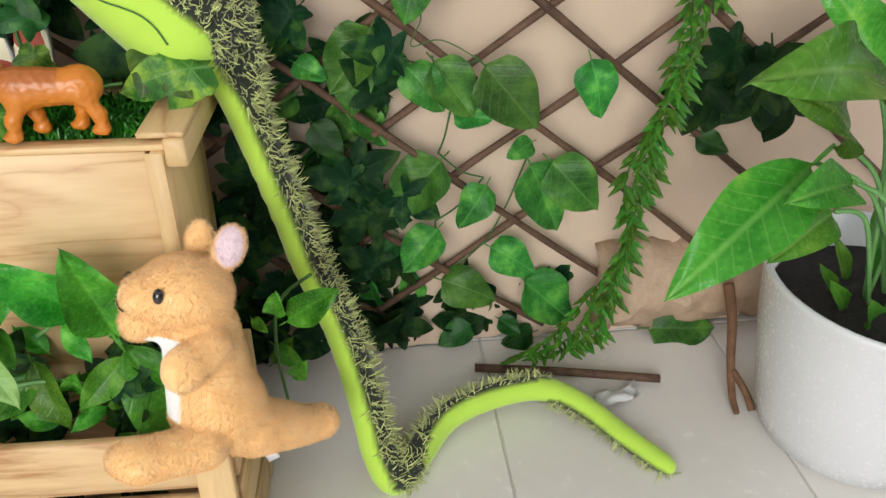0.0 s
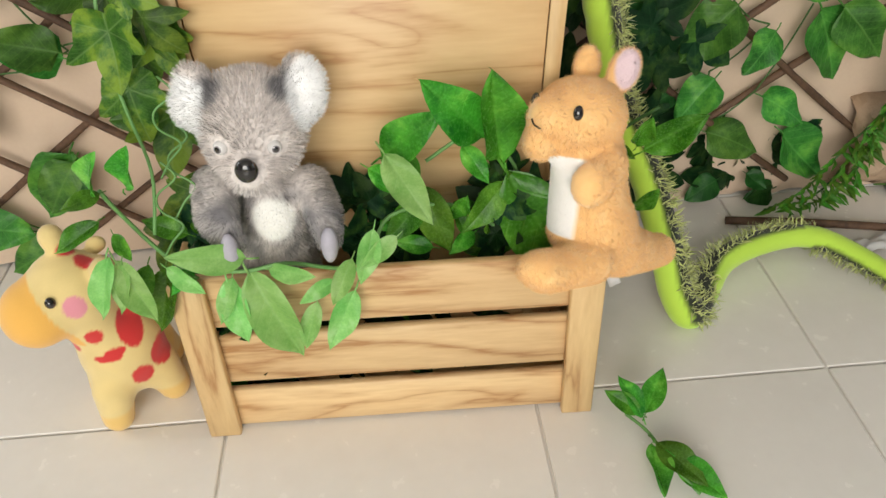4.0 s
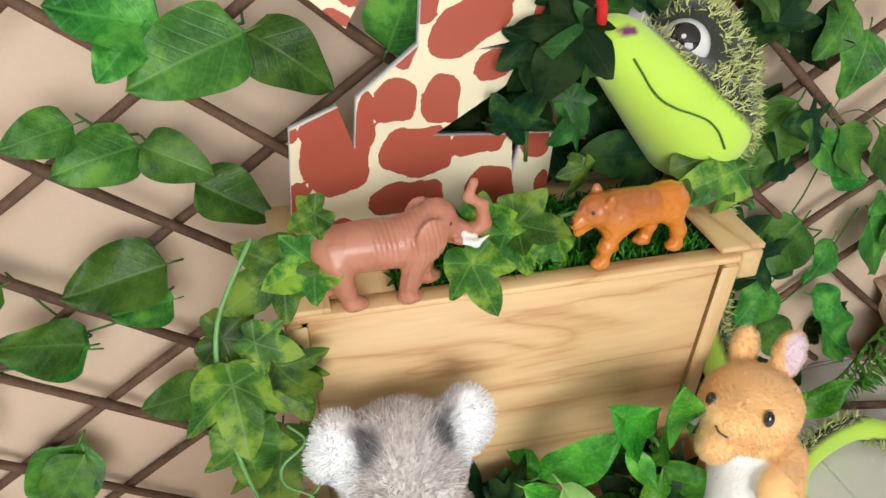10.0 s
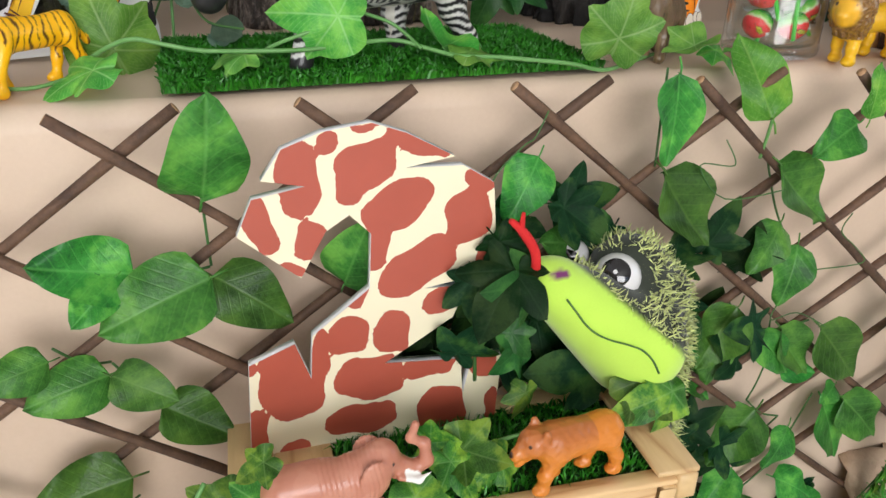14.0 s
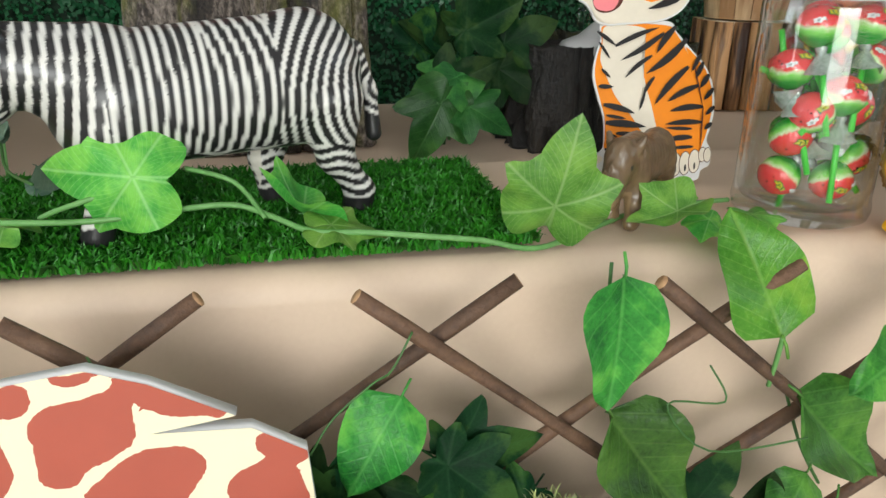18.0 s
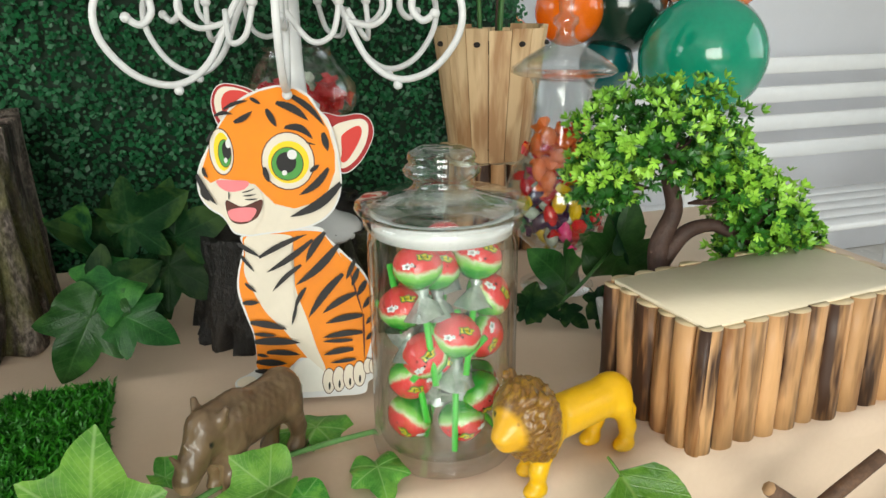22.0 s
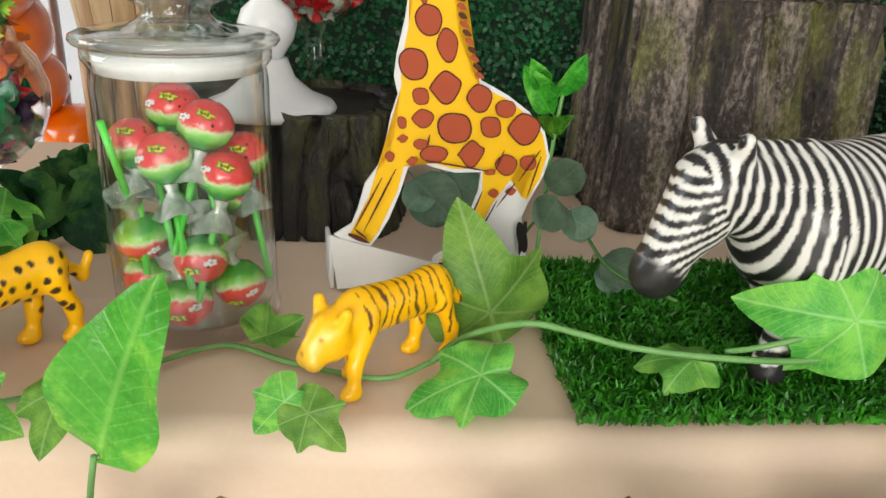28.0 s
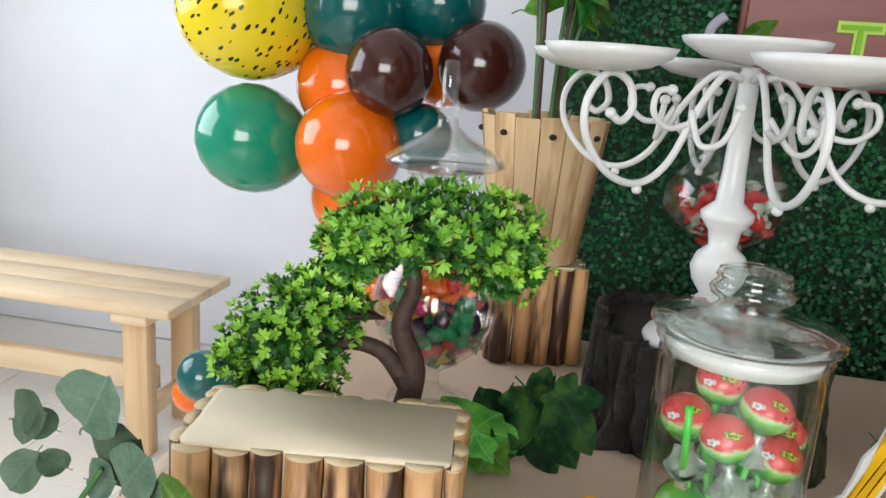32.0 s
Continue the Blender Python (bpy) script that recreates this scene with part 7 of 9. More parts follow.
DARK_L = [(-0.940, 1.120, 0.766, -0.916, 1.100, 0.808), (-0.904, 1.120, 0.805, -0.860, 1.100, 0.761), (-0.912, 1.120, 0.784, -0.877, 1.100, 0.751), (-0.882, 1.120, 0.810, -0.850, 1.100, 0.774), (-0.944, 1.120, 0.755, -0.918, 1.100, 0.733), (-0.892, 1.120, 0.802, -0.913, 1.100, 0.820), (-0.931, 1.120, 0.782, -0.949, 1.100, 0.812)]
BRIGHT_L = [(-0.949, 1.100, 0.777, -0.982, 1.080, 0.826), (-0.950, 1.100, 0.772, -0.962, 1.080, 0.736), (-0.936, 1.100, 0.759, -0.910, 1.080, 0.748)]
DARK_R2 = [(0.278, 1.12, 0.765, 0.251, 1.1, 0.752), (0.318, 1.15, 0.77, 0.28, 1.13, 0.813), (0.378, 1.15, 0.789, 0.382, 1.13, 0.857), (0.293, 1.1, 0.76, 0.309, 1.08, 0.752), (0.323, 1.08, 0.76, 0.332, 1.06, 0.752), (0.258, 1.12, 0.764, 0.286, 1.1, 0.78), (0.383, 1.15, 0.814, 0.347, 1.14, 0.864), (0.318, 1.08, 0.779, 0.329, 1.06, 0.752)]
garland("dark_ivy_bush", "dark artificial ivy plant between the two stumps", "foliage", pairs(DARK_R), DARK + MID_IVY, (0, -0.9, 0.5), [[(-.12, 1.22, .746), (-.12, 1.21, .82), (-.09, 1.2, .86)], [(-.13, 1.2, .746), (-.13, 1.17, .81), (-.15, 1.14, .80)]], 0.002, STEM_DARK, 0.4, 61, 1.05)
garland("dark_ivy_bush", "dark artificial ivy lying behind the lollipop jar", "foliage", pairs(DARK_L), DARK, (0, -0.8, 0.6), [[(-.97, 1.12, .746), (-.93, 1.13, .765), (-.88, 1.13, .775)]], 0.002, STEM_DARK, 0.4, 62, 1.05)
garland("dark_ivy_bush", "dark artificial ivy round the foot of the candy jar", "foliage", pairs(DARK_R2), DARK + MID_IVY, (0, -0.8, 0.6), [[(.26, 1.12, .746), (.31, 1.12, .77), (.37, 1.15, .80)]], 0.002, STEM_DARK, 0.4, 63, 1.05)
garland("ivy_sprig", "fresh green ivy leaves behind the cheetah figurine", "sprig", pairs(BRIGHT_L), IVY_PALE, (0, -0.9, 0.4), None, 0.002, STEM, 0.2, 66, 0.9)
EUC = [(-0.527, 1.050, 0.820, -0.540, 1.030, 0.805), (-0.521, 1.050, 0.807, -0.504, 1.030, 0.803), (-0.516, 1.050, 0.811, -0.511, 1.030, 0.796), (-0.490, 1.050, 0.774, -0.465, 1.030, 0.767), (-0.483, 1.050, 0.767, -0.487, 1.030, 0.756), (-0.630, 1.130, 0.808, -0.600, 1.110, 0.782), (-0.605, 1.130, 0.812, -0.579, 1.110, 0.798), (-0.569, 1.130, 0.786, -0.585, 1.110, 0.773), (-0.618, 1.130, 0.803, -0.633, 1.110, 0.790), (-0.528, 1.08, 0.816, -0.51, 1.07, 0.838)]
TALL_SPRIG = [(-0.521, 1.100, 0.852, -0.542, 1.080, 0.874), (-0.526, 1.100, 0.869, -0.556, 1.080, 0.911), (-0.524, 1.100, 0.883, -0.507, 1.080, 0.921), (-0.533, 1.100, 0.887, -0.551, 1.080, 0.915), (-0.526, 1.100, 0.856, -0.514, 1.080, 0.875)]
garland("eucalyptus_sprig", "grey-green artificial eucalyptus sprig with round leaves on the table", "sprig", pairs(EUC), EUCA, (0, -1, 0.4), [[(-.56, 1.09, .746), (-.53, 1.06, .81), (-.51, 1.04, .80), (-.495, 1.0, .785), (-.465, .955, .785)]], 0.0012, STEM_DARK, 0.3, 64, 1.1)
garland("ficus_sprig", "yellow-green artificial sprig rising beside the large stump", "sprig", pairs(TALL_SPRIG), FICUS, (0, -0.9, 0.4), [[(-.53, 1.10, .746), (-.525, 1.10, .84), (-.52, 1.10, .89)]], 0.0016, STEM, 0.3, 67, 0.9)
EUC_LEFT = [(-1.100, 0.800, 0.899, -1.077, 0.790, 0.937), (-1.124, 0.800, 0.883, -1.136, 0.790, 0.862), (-1.108, 0.800, 0.877, -1.118, 0.790, 0.889), (-1.137, 0.800, 0.898, -1.108, 0.790, 0.911), (-1.080, 0.800, 0.870, -1.057, 0.790, 0.901), (-1.074, 0.800, 0.868, -1.053, 0.790, 0.887), (-1.113, 0.800, 0.896, -1.125, 0.790, 0.908), (-1.098, 0.810, 0.873, -1.067, 0.800, 0.902), (-1.107, 0.810, 0.854, -1.086, 0.800, 0.841), (-1.073, 0.810, 0.855, -1.069, 0.800, 0.844), (-1.069, 0.810, 0.854, -1.068, 0.800, 0.848), (-1.106, 0.810, 0.866, -1.081, 0.800, 0.875)]
garland("eucalyptus_bunch", "grey-green eucalyptus bunch rising past the table's corner", "sprig", pairs(EUC_LEFT), EUCA, (0.3, -1, 0.3), [[(-1.19, .80, .62), (-1.16, .80, .74), (-1.12, .80, .83), (-1.09, .80, .88)], [(-1.16, .80, .74), (-1.13, .80, .80), (-1.11, .80, .85)]], 0.0016, STEM_DARK, 0.3, 65, 0.85)


def willow():
    t = thing("willow_garland", "fine-leaved artificial willow garland hanging down the trellis", "garland")
    rr = random.Random(6)
    for n in range(3):
        pts = spline([(.385 + .012 * n, .800, .53), (.372 + .01 * n, .798, .44), (.368 - .01 * n, .792, .357), (.358 - .012 * n, .800, .287), (.351, .806, .192), (.345 - .02 * n, .812, .105), (.315 - .03 * n, .80, .05), (.26 - .03 * n, .79, .03)], 7)
        part("stem", tube(pts, 0.0014, 5), STEM_DARK, t)
        for i, p in enumerate(pts[:-1]):
            d = (pts[i + 1] - p).normalized()
            for k in range(2):
                a = rr.uniform(-1.2, 1.2)
                tip = d * .6 + Vector((math.sin(a), -.5, .25 * math.cos(a)))
                share("leaflet", LANCE[0], t, orient(p, tip, (0, -1, .4), rr.uniform(.024, .036)))
    return t


willow()


# twisted light-green ties and twine on the trellis
t = thing("green_twine", "loose loops of green plastic vine wire on the trellis", "wire")
rr = random.Random(12)
for x, z in ((-.40, .735), (-.23, .735), (-.04, .70), (.15, .60), (.08, .52)):
    y = trellis_y(z) - .012
    pts = [(x + rr.uniform(-.05, .05) * k * .35, y - .004 * k, z - .016 * k + rr.uniform(-.012, .012)) for k in range(5)]
    part("tendril", tube(spline(pts, 5), 0.0007, 5), STEM_DARK, t)
for x, y, z in ((-.535, .61, .37), (-.53, .60, .33), (-.545, .58, .30)):
    pts = [(x + .012 * math.sin(k * 1.9), y - .006 * k, z + .02 - .014 * k) for k in range(7)]
    part("tendril", tube(spline(pts, 5), 0.0011, 5), STEM, t)

# ---------- lollipop jars ----------
def candy_material(name):
    """Foil wrapper: watermelon red over green by the candy's own height, with dark pips."""
    m, nt, b, add = mat_start(name)
    t = add("ShaderNodeTexCoord")
    s = add("ShaderNodeSeparateXYZ")
    nt.links.new(t.outputs["Object"], s.inputs[0])
    v = coords(nt, add, rand=True)
    n = noise_out(nt, add, v, 90, 4, 0.7)
    h = mathn(nt, add, "ADD", mathn(nt, add, "DIVIDE", s.outputs[2], 0.036), mathn(nt, add, "MULTIPLY", mathn(nt, add, "SUBTRACT", n, 0.5), 0.3))
    col = ramp(nt, add, mathn(nt, add, "ADD", h, 0.5), [(0.30, (0.02, 0.30, 0.025)), (0.44, (0.22, 0.62, 0.10)), (0.52, (0.62, 0.74, 0.42)), (0.58, (0.78, 0.055, 0.06))])
    vo = add("ShaderNodeTexVoronoi", i_Scale=170.0)
    nt.links.new(v, vo.inputs["Vector"])
    pip = mathn(nt, add, "LESS_THAN", vo.outputs["Distance"], 0.16)
    pip = mathn(nt, add, "MULTIPLY", pip, mathn(nt, add, "GREATER_THAN", h, 0.12))
    col = mixc(nt, add, pip, col, (0.02, 0.006, 0.006))
    nt.links.new(col, b.inputs["Base Color"])
    b.inputs["Roughness"].default_value = 0.25
    b.inputs["Coat Weight"].default_value = 0.6
    bump_to(nt, add, b, n, 0.6, 0.003)
    return m


CANDY = candy_material("watermelon_wrapper")
STRAW = surface("green_plastic_stick", (0.06, 0.52, 0.04), (0.12, 0.68, 0.09), 40, 200, 0.35, 0.02)
FOIL = surface("clear_foil_twist", (0.30, 0.36, 0.32), (0.75, 0.80, 0.76), 160, 400, 0.2, 0.5, metal=0.5)
LABEL_Y = surface("yellow_label_ink", (0.80, 0.62, 0.02), (0.86, 0.70, 0.04), 60, 200, 0.4, 0)
LABEL_W = surface("white_label_ink", (0.80, 0.80, 0.80), (0.86, 0.86, 0.86), 60, 200, 0.4, 0)
LABEL_G = surface("green_label_ink", (0.02, 0.16, 0.03), (0.03, 0.22, 0.04), 60, 200, 0.4, 0)


def candy_proto():
    bm = ball(0.0165, 3, (1, 1, 0.93))
    for v in bm.verts:
        k = 1 + 0.05 * noise.noise(v.co * 150) + 0.03 * math.sin(9 * math.atan2(v.co.y, v.co.x) + 60 * v.co.z) * max(0.0, -v.co.z / 0.0165 + .2)
        v.co *= k
    a = bpy.data.meshes.new("candy_ball")
    bm.to_mesh(a)
    bm.free()
    b = bpy.data.meshes.new("candy_stick")
    bm = tube([(0, 0, -0.016), (0, 0, -0.080)], 0.0023, 8)
    bm.to_mesh(b)
    bm.free()
    c = bpy.data.meshes.new("candy_twist")
    bm = bmesh.new()
    rr = random.Random(5)
    rings = []
    for k, (rad, z) in enumerate(((0.0045, -0.0155), (0.0034, -0.020), (0.0085, -0.028), (0.0125, -0.034))):
        rings.append([bm.verts.new((rad * (1 + .35 * rr.uniform(-1, 1)) * math.cos(TAU * i / 10), rad * (1 + .35 * rr.uniform(-1, 1)) * math.sin(TAU * i / 10), z + rr.uniform(-.003, .003) * (k > 1))) for i in range(10)])
    for p, q in zip(rings, rings[1:]):
        for i in range(10):
            bm.faces.new((p[i], p[(i + 1) % 10], q[(i + 1) % 10], q[i]))
    bm.to_mesh(c)
    bm.free()
    d = bpy.data.meshes.new("candy_badge")
    bm = bmesh.new()

    def blot(u, w, ru, rw, lift, mi, tilt=0.0, wob=0.12):
        """An uneven printed blot on the ball."""
        n = 14
        last = None
        for f in (0.35, 0.7, 1.0):
            ring = []
            for i in range(n):
                a = TAU * i / n
                k = f * (1 + wob * math.sin(a * 5 + u * 7))
                du, dw = ru * k * math.cos(a), rw * k * math.sin(a)
                uu, ww = u + du * math.cos(tilt) - dw * math.sin(tilt), w + du * math.sin(tilt) + dw * math.cos(tilt)
                p = Vector((math.sin(uu) * math.cos(ww), -math.cos(uu) * math.cos(ww), math.sin(ww) * .93))
                ring.append(bm.verts.new(p * (0.0170 + lift)))
            if last is None:
                bm.faces.new(ring).material_index = mi
            else:
                for i in range(n):
                    bm.faces.new((last[i], last[(i + 1) % n], ring[(i + 1) % n], ring[i])).material_index = mi
            last = ring
    blot(.12, .74, .46, .17, .0003, 2, -.15, .25)
    blot(.12, .74, .38, .12, .0006, 0, -.15, .35)
    blot(-.05, .75, .05, .10, .0009, 2, .5, .3)
    blot(.26, .72, .05, .09, .0009, 2, -.4, .3)
    blot(-.72, .38, .22, .13, .0003, 1, .25, .3)
    blot(-.50, .46, .10, .09, .0003, 1, -.4, .3)
    bm.to_mesh(d)
    bm.free()
    for me, mats in ((a, [CANDY]), (b, [STRAW]), (c, [FOIL]), (d, [LABEL_Y, LABEL_W, LABEL_G])):
        me.polygons.foreach_set("use_smooth", [True] * len(me.polygons))
        for m in mats:
            me.materials.append(m)
    return a, b, c, d


CANDY_PARTS = candy_proto()


def lollipop(m):
    t = thing("lollipop", "watermelon lollipop in red and green foil on a green stick", "lollipop", m, "lollipops in the jars")
    turn = Matrix.Rotation(radians(20), 4, "X")
    share("wrapped_candy", CANDY_PARTS[0], t, turn)
    share("stick", CANDY_PARTS[1], t, Matrix.Identity(4))
    share("twist", CANDY_PARTS[2], t, Matrix.Identity(4), "silvery foil twist")
    share("badge", CANDY_PARTS[3], t, turn, "small printed badge on the wrapper")


def jar(x, y, pops, label):
    t = thing("lidded_glass_jar", label, "jar", Matrix.Translation((x, y, TOP + 0.001)), "lollipop jars")
    R = 0.0525
    prof = [(0.0, 0.0), (R - 0.006, 0.0), (R - 0.001, 0.003), (R + 0.0005, 0.010), (R - 0.001, 0.018), (R - 0.001, 0.160), (R - 0.002, 0.168), (R + 0.0015, 0.173), (R + 0.0015, 0.178), (R - 0.003, 0.180), (R - 0.0045, 0.172), (R - 0.0040, 0.160), (R - 0.0035, 0.022), (R - 0.006, 0.013), (R - 0.018, 0.010), (0.0, 0.0095)]
    o = part("jar_body", lathe(prof, 64), GLASS, t, "thick clear glass body")
    o.visible_shadow = False
    lid = [(0.0, 0.1830), (R - 0.008, 0.1830), (R - 0.006, 0.1812), (R + 0.0050, 0.1812), (R + 0.0068, 0.1835), (R + 0.0060, 0.1862), (R + 0.002, 0.1880), (R - 0.012, 0.1905), (0.0290, 0.1922), (0.0225, 0.1945), (0.0190, 0.1985), (0.0200, 0.2018), (0.0250, 0.2045), (0.0262, 0.2080), (0.0240, 0.2108), (0.0215, 0.2125), (0.0232, 0.2160), (0.0215, 0.2205), (0.0130, 0.2232), (0.0, 0.2238), (0.0, 0.2215), (0.0120, 0.2210), (0.0190, 0.2190), (0.0205, 0.2160), (0.0188, 0.2125), (0.0212, 0.2100), (0.0235, 0.2078), (0.0222, 0.2058), (0.0170, 0.2030), (0.0160, 0.1985), (0.0200, 0.1925), (0.0280, 0.1898), (R - 0.012, 0.1882), (R - 0.002, 0.1862), (R - 0.002, 0.1848), (0.0, 0.1848)]
    o = part("lid", lathe(lid, 64), GLASS_THICK, t, "clear glass lid with a round knob")
    o.visible_shadow = False
    o = part("seal", lathe([(R - 0.0045, 0.166), (R - 0.0042, 0.1795), (R - 0.010, 0.1795), (R - 0.010, 0.166)], 48, closed=True), surface("cloudy_seal", (0.70, 0.70, 0.69), (0.78, 0.78, 0.77), 30, 200, 0.5, 0), t, "cloudy white plastic sealing ring")
    for px, py, pz, ax, ay, az in pops:
        up = Vector((ax, ay, az)).normalized()
        front = Vector((0, -1, 0.1))
        xx = up.cross(front)
        xx = xx.normalized() if xx.length > .1 else Vector((1, 0, 0))
        yy = up.cross(xx)
        m = Matrix((xx, yy, up)).transposed().to_4x4()
        lollipop(Matrix.Translation((x + px, y + py, TOP + 0.001 + pz)) @ m)
    return t


POPS_R = [(-.0225, -.016, .147, -.05, .33, 1), (.022, -.012, .147, .25, .35, 1), (-.031, -.006, .115, -.1, .36, .95), (.029, -.012, .119, .7, .2, .55), (.001, -.026, .098, .1, .22, 1), (-.006, -.004, .140, .1, .35, 1), (-.020, -.022, .085, -.6, .05, .75), (.018, -.022, .050, .5, 0, -.8), (.027, -.006, .086, .8, -.2, -.3), (-.028, -.014, .066, .1, -.3, -1), (-.029, -.010, .034, -.7, .2, -.8), (.004, -.027, .034, 0, -.1, -1), (-.004, -.012, .078, .1, -.3, 1), (.028, .010, .042, .5, .2, -.8), (.0, .026, .060, .2, .4, -1), (-.010, .028, .110, -.2, .4, 1), (.010, .026, .148, .1, .2, 1)]
POPS_L = [(-.029, -.010, .122, -.12, .34, 1), (-.006, -.026, .118, -.18, .2, 1), (.017, -.016, .136, .25, .3, 1), (-.008, .006, .142, 0, .2, 1), (.027, -.018, .106, .22, .28, 1), (.033, .004, .112, -.2, .15, 1), (-.026, -.020, .066, .1, .3, -1), (.010, -.026, .054, .1, -.3, -1), (-.030, -.006, .032, -.3, -.3, -1), (.000, -.030, .026, .2, -.2, -1), (.030, -.012, .032, .2, .1, -1), (.026, .012, .086, .3, .3, 1), (-.012, .028, .060, 0, .5, -1), (-.014, .030, .100, -.2, .4, 1)]
jar(.112, .936, POPS_R, "lidded clear glass jar holding watermelon lollipops on the cloth")
jar(-.772, .998, POPS_L, "lidded clear glass jar holding upright watermelon lollipops")


# ---------- candelabra cupcake stands ----------
def stand(x, y, z, turn, label):
    t = thing("candelabra_stand", label, "cake stand", Matrix.Translation((x, y, z)) @ Matrix.Rotation(turn, 4, "Z"), "white candelabra stands")
    part("base", lathe([(0, 0), (.056, 0), (.058, .004), (.055, .009), (.038, .016), (.022, .030), (.016, .046), (.0, .046)], 48), WHITE_METAL, t, "stepped round white foot")
    part("stem", lathe([(0, .046), (.013, .046), (.014, .050), (.022, .062), (.025, .074), (.021, .086), (.012, .094), (.014, .108), (.022, .118), (.023, .124), (.012, .134), (.010, .160), (.008, .248), (0, .249)], 40), WHITE_METAL, t, "turned white stem")
    for k in range(6):
        a = TAU * k / 6
        d = Vector((math.cos(a), math.sin(a), 0))
        arm = [d * r + Vector((0, 0, h)) for r, h in ((.010, .238), (.030, .240), (.054, .210), (.078, .168), (.107, .151), (.140, .160), (.164, .188), (.166, .216), (.149, .236), (.129, .230), (.122, .211), (.132, .200), (.143, .206))]
        part("arm", tube(spline(arm, 6), .0031, 8), WHITE_METAL, t)
        side = Vector((-d.y, d.x, 0))
        inner = [d * r + Vector((0, 0, h)) for r, h in ((.060, .200), (.084, .196), (.100, .208), (.098, .224), (.084, .226))]
        part("scroll", tube(spline(inner, 6), .0026, 8), WHITE_METAL, t)
        curl = [d * r + side * q + Vector((0, 0, h)) for r, q, h in ((.060, 0, .210), (.066, .020, .185), (.060, .038, .190), (.055, .045, .215))]
        part("scroll", tube(spline(curl, 6), .0026, 8), WHITE_METAL, t)
        part("bead", ball(.0046, 2, at=d * .084 + Vector((0, 0, .226))), WHITE_METAL, t)
        part("bead", ball(.0046, 2, at=d * .055 + side * .045 + Vector((0, 0, .217))), WHITE_METAL, t)
        part("bead", ball(.0044, 2, at=d * .143 + Vector((0, 0, .206))), WHITE_METAL, t)
        part("bead", ball(.0042, 2, at=d * .107 + Vector((0, 0, .146))), WHITE_METAL, t)
        bm = lathe([(0, .2225), (.010, .2225), (.030, .226), (.046, .234), (.050, .241), (.047, .241), (.040, .235), (.020, .2290), (0, .2285)], 32)
        merged = bmesh.new()
        merge(merged, bm, Matrix.Translation(d * .150 + Vector((0, 0, .0145))))
        part("plate", merged, WHITE_METAL, t, "small white dish")
    bm = bmesh.new()
    merge(bm, lathe([(0, .2265), (.012, .2265), (.040, .231), (.058, .242), (.060, .247), (.056, .247), (.046, .239), (.02, .234), (0, .2335)], 36), Matrix.Translation((0, 0, .024)))
    part("centre_plate", bm, WHITE_METAL, t, "white dish on the stem")
    return t


stand(.050, 1.190, TOP + .099, radians(20), "white scrolled metal cupcake stand on the dark stump")
stand(-.757, 1.205, TOP + .099, radians(38), "white scrolled metal cupcake stand on the mossy stump")


# ---------- footed candy bowls and apothecary jars ----------
def sweets(t, n, cx, cy, cz, R, zr, mats, seed, size=.011):
    """Twisted sweets packed in a bowl: each a wrapped piece with two fans."""
    rr = random.Random(seed)
    protos = []
    for m in mats:
        bm = ball(size, 2, (1.25, .8, .7))
        for s in (-1, 1):
            c = bm.verts.new((s * size * 1.1, 0, 0))
            rim = [bm.verts.new((s * size * (1.9 + .2 * rr.uniform(-1, 1)), size * .8 * math.cos(TAU * i / 6), size * .8 * math.sin(TAU * i / 6))) for i in range(6)]
            for i in range(6):
                bm.faces.new((c, rim[i], rim[(i + 1) % 6]))
        me = bpy.data.meshes.new("sweet")
        bm.to_mesh(me)
        bm.free()
        me.materials.append(m)
        protos.append(me)
    for i in range(n):
        h = rr.uniform(0, 1)
        a, q = rr.uniform(0, TAU), math.sqrt(rr.uniform(0.2, 1)) * R(h) * .84
        share("sweet", protos[int(rr.random() * len(protos) + (h - .5) * .0)], t, Matrix.Translation((cx + q * math.cos(a), cy + q * math.sin(a), cz + h * zr)) @ Euler((rr.uniform(0, 6), rr.uniform(0, 6), rr.uniform(0, 6))).to_matrix().to_4x4())


def wrap(name, c):
    return surface(name, [v * .75 for v in c], c, 60, 200, .25, .4, coat=.4)


W_ORANGE, W_RED, W_GREEN, W_YELLOW, W_DARK, W_PINK, W_WHITE = wrap("orange_wrapper", (.95, .22, .045)), wrap("red_wrapper", (.62, .01, .015)), wrap("green_wrapper", (.02, .26, .10)), wrap("yellow_wrapper", (.80, .55, .02)), wrap("dark_wrapper", (.05, .02, .06)), wrap("pink_wrapper", (.75, .06, .22)), wrap("pale_wrapper", (.55, .62, .50))


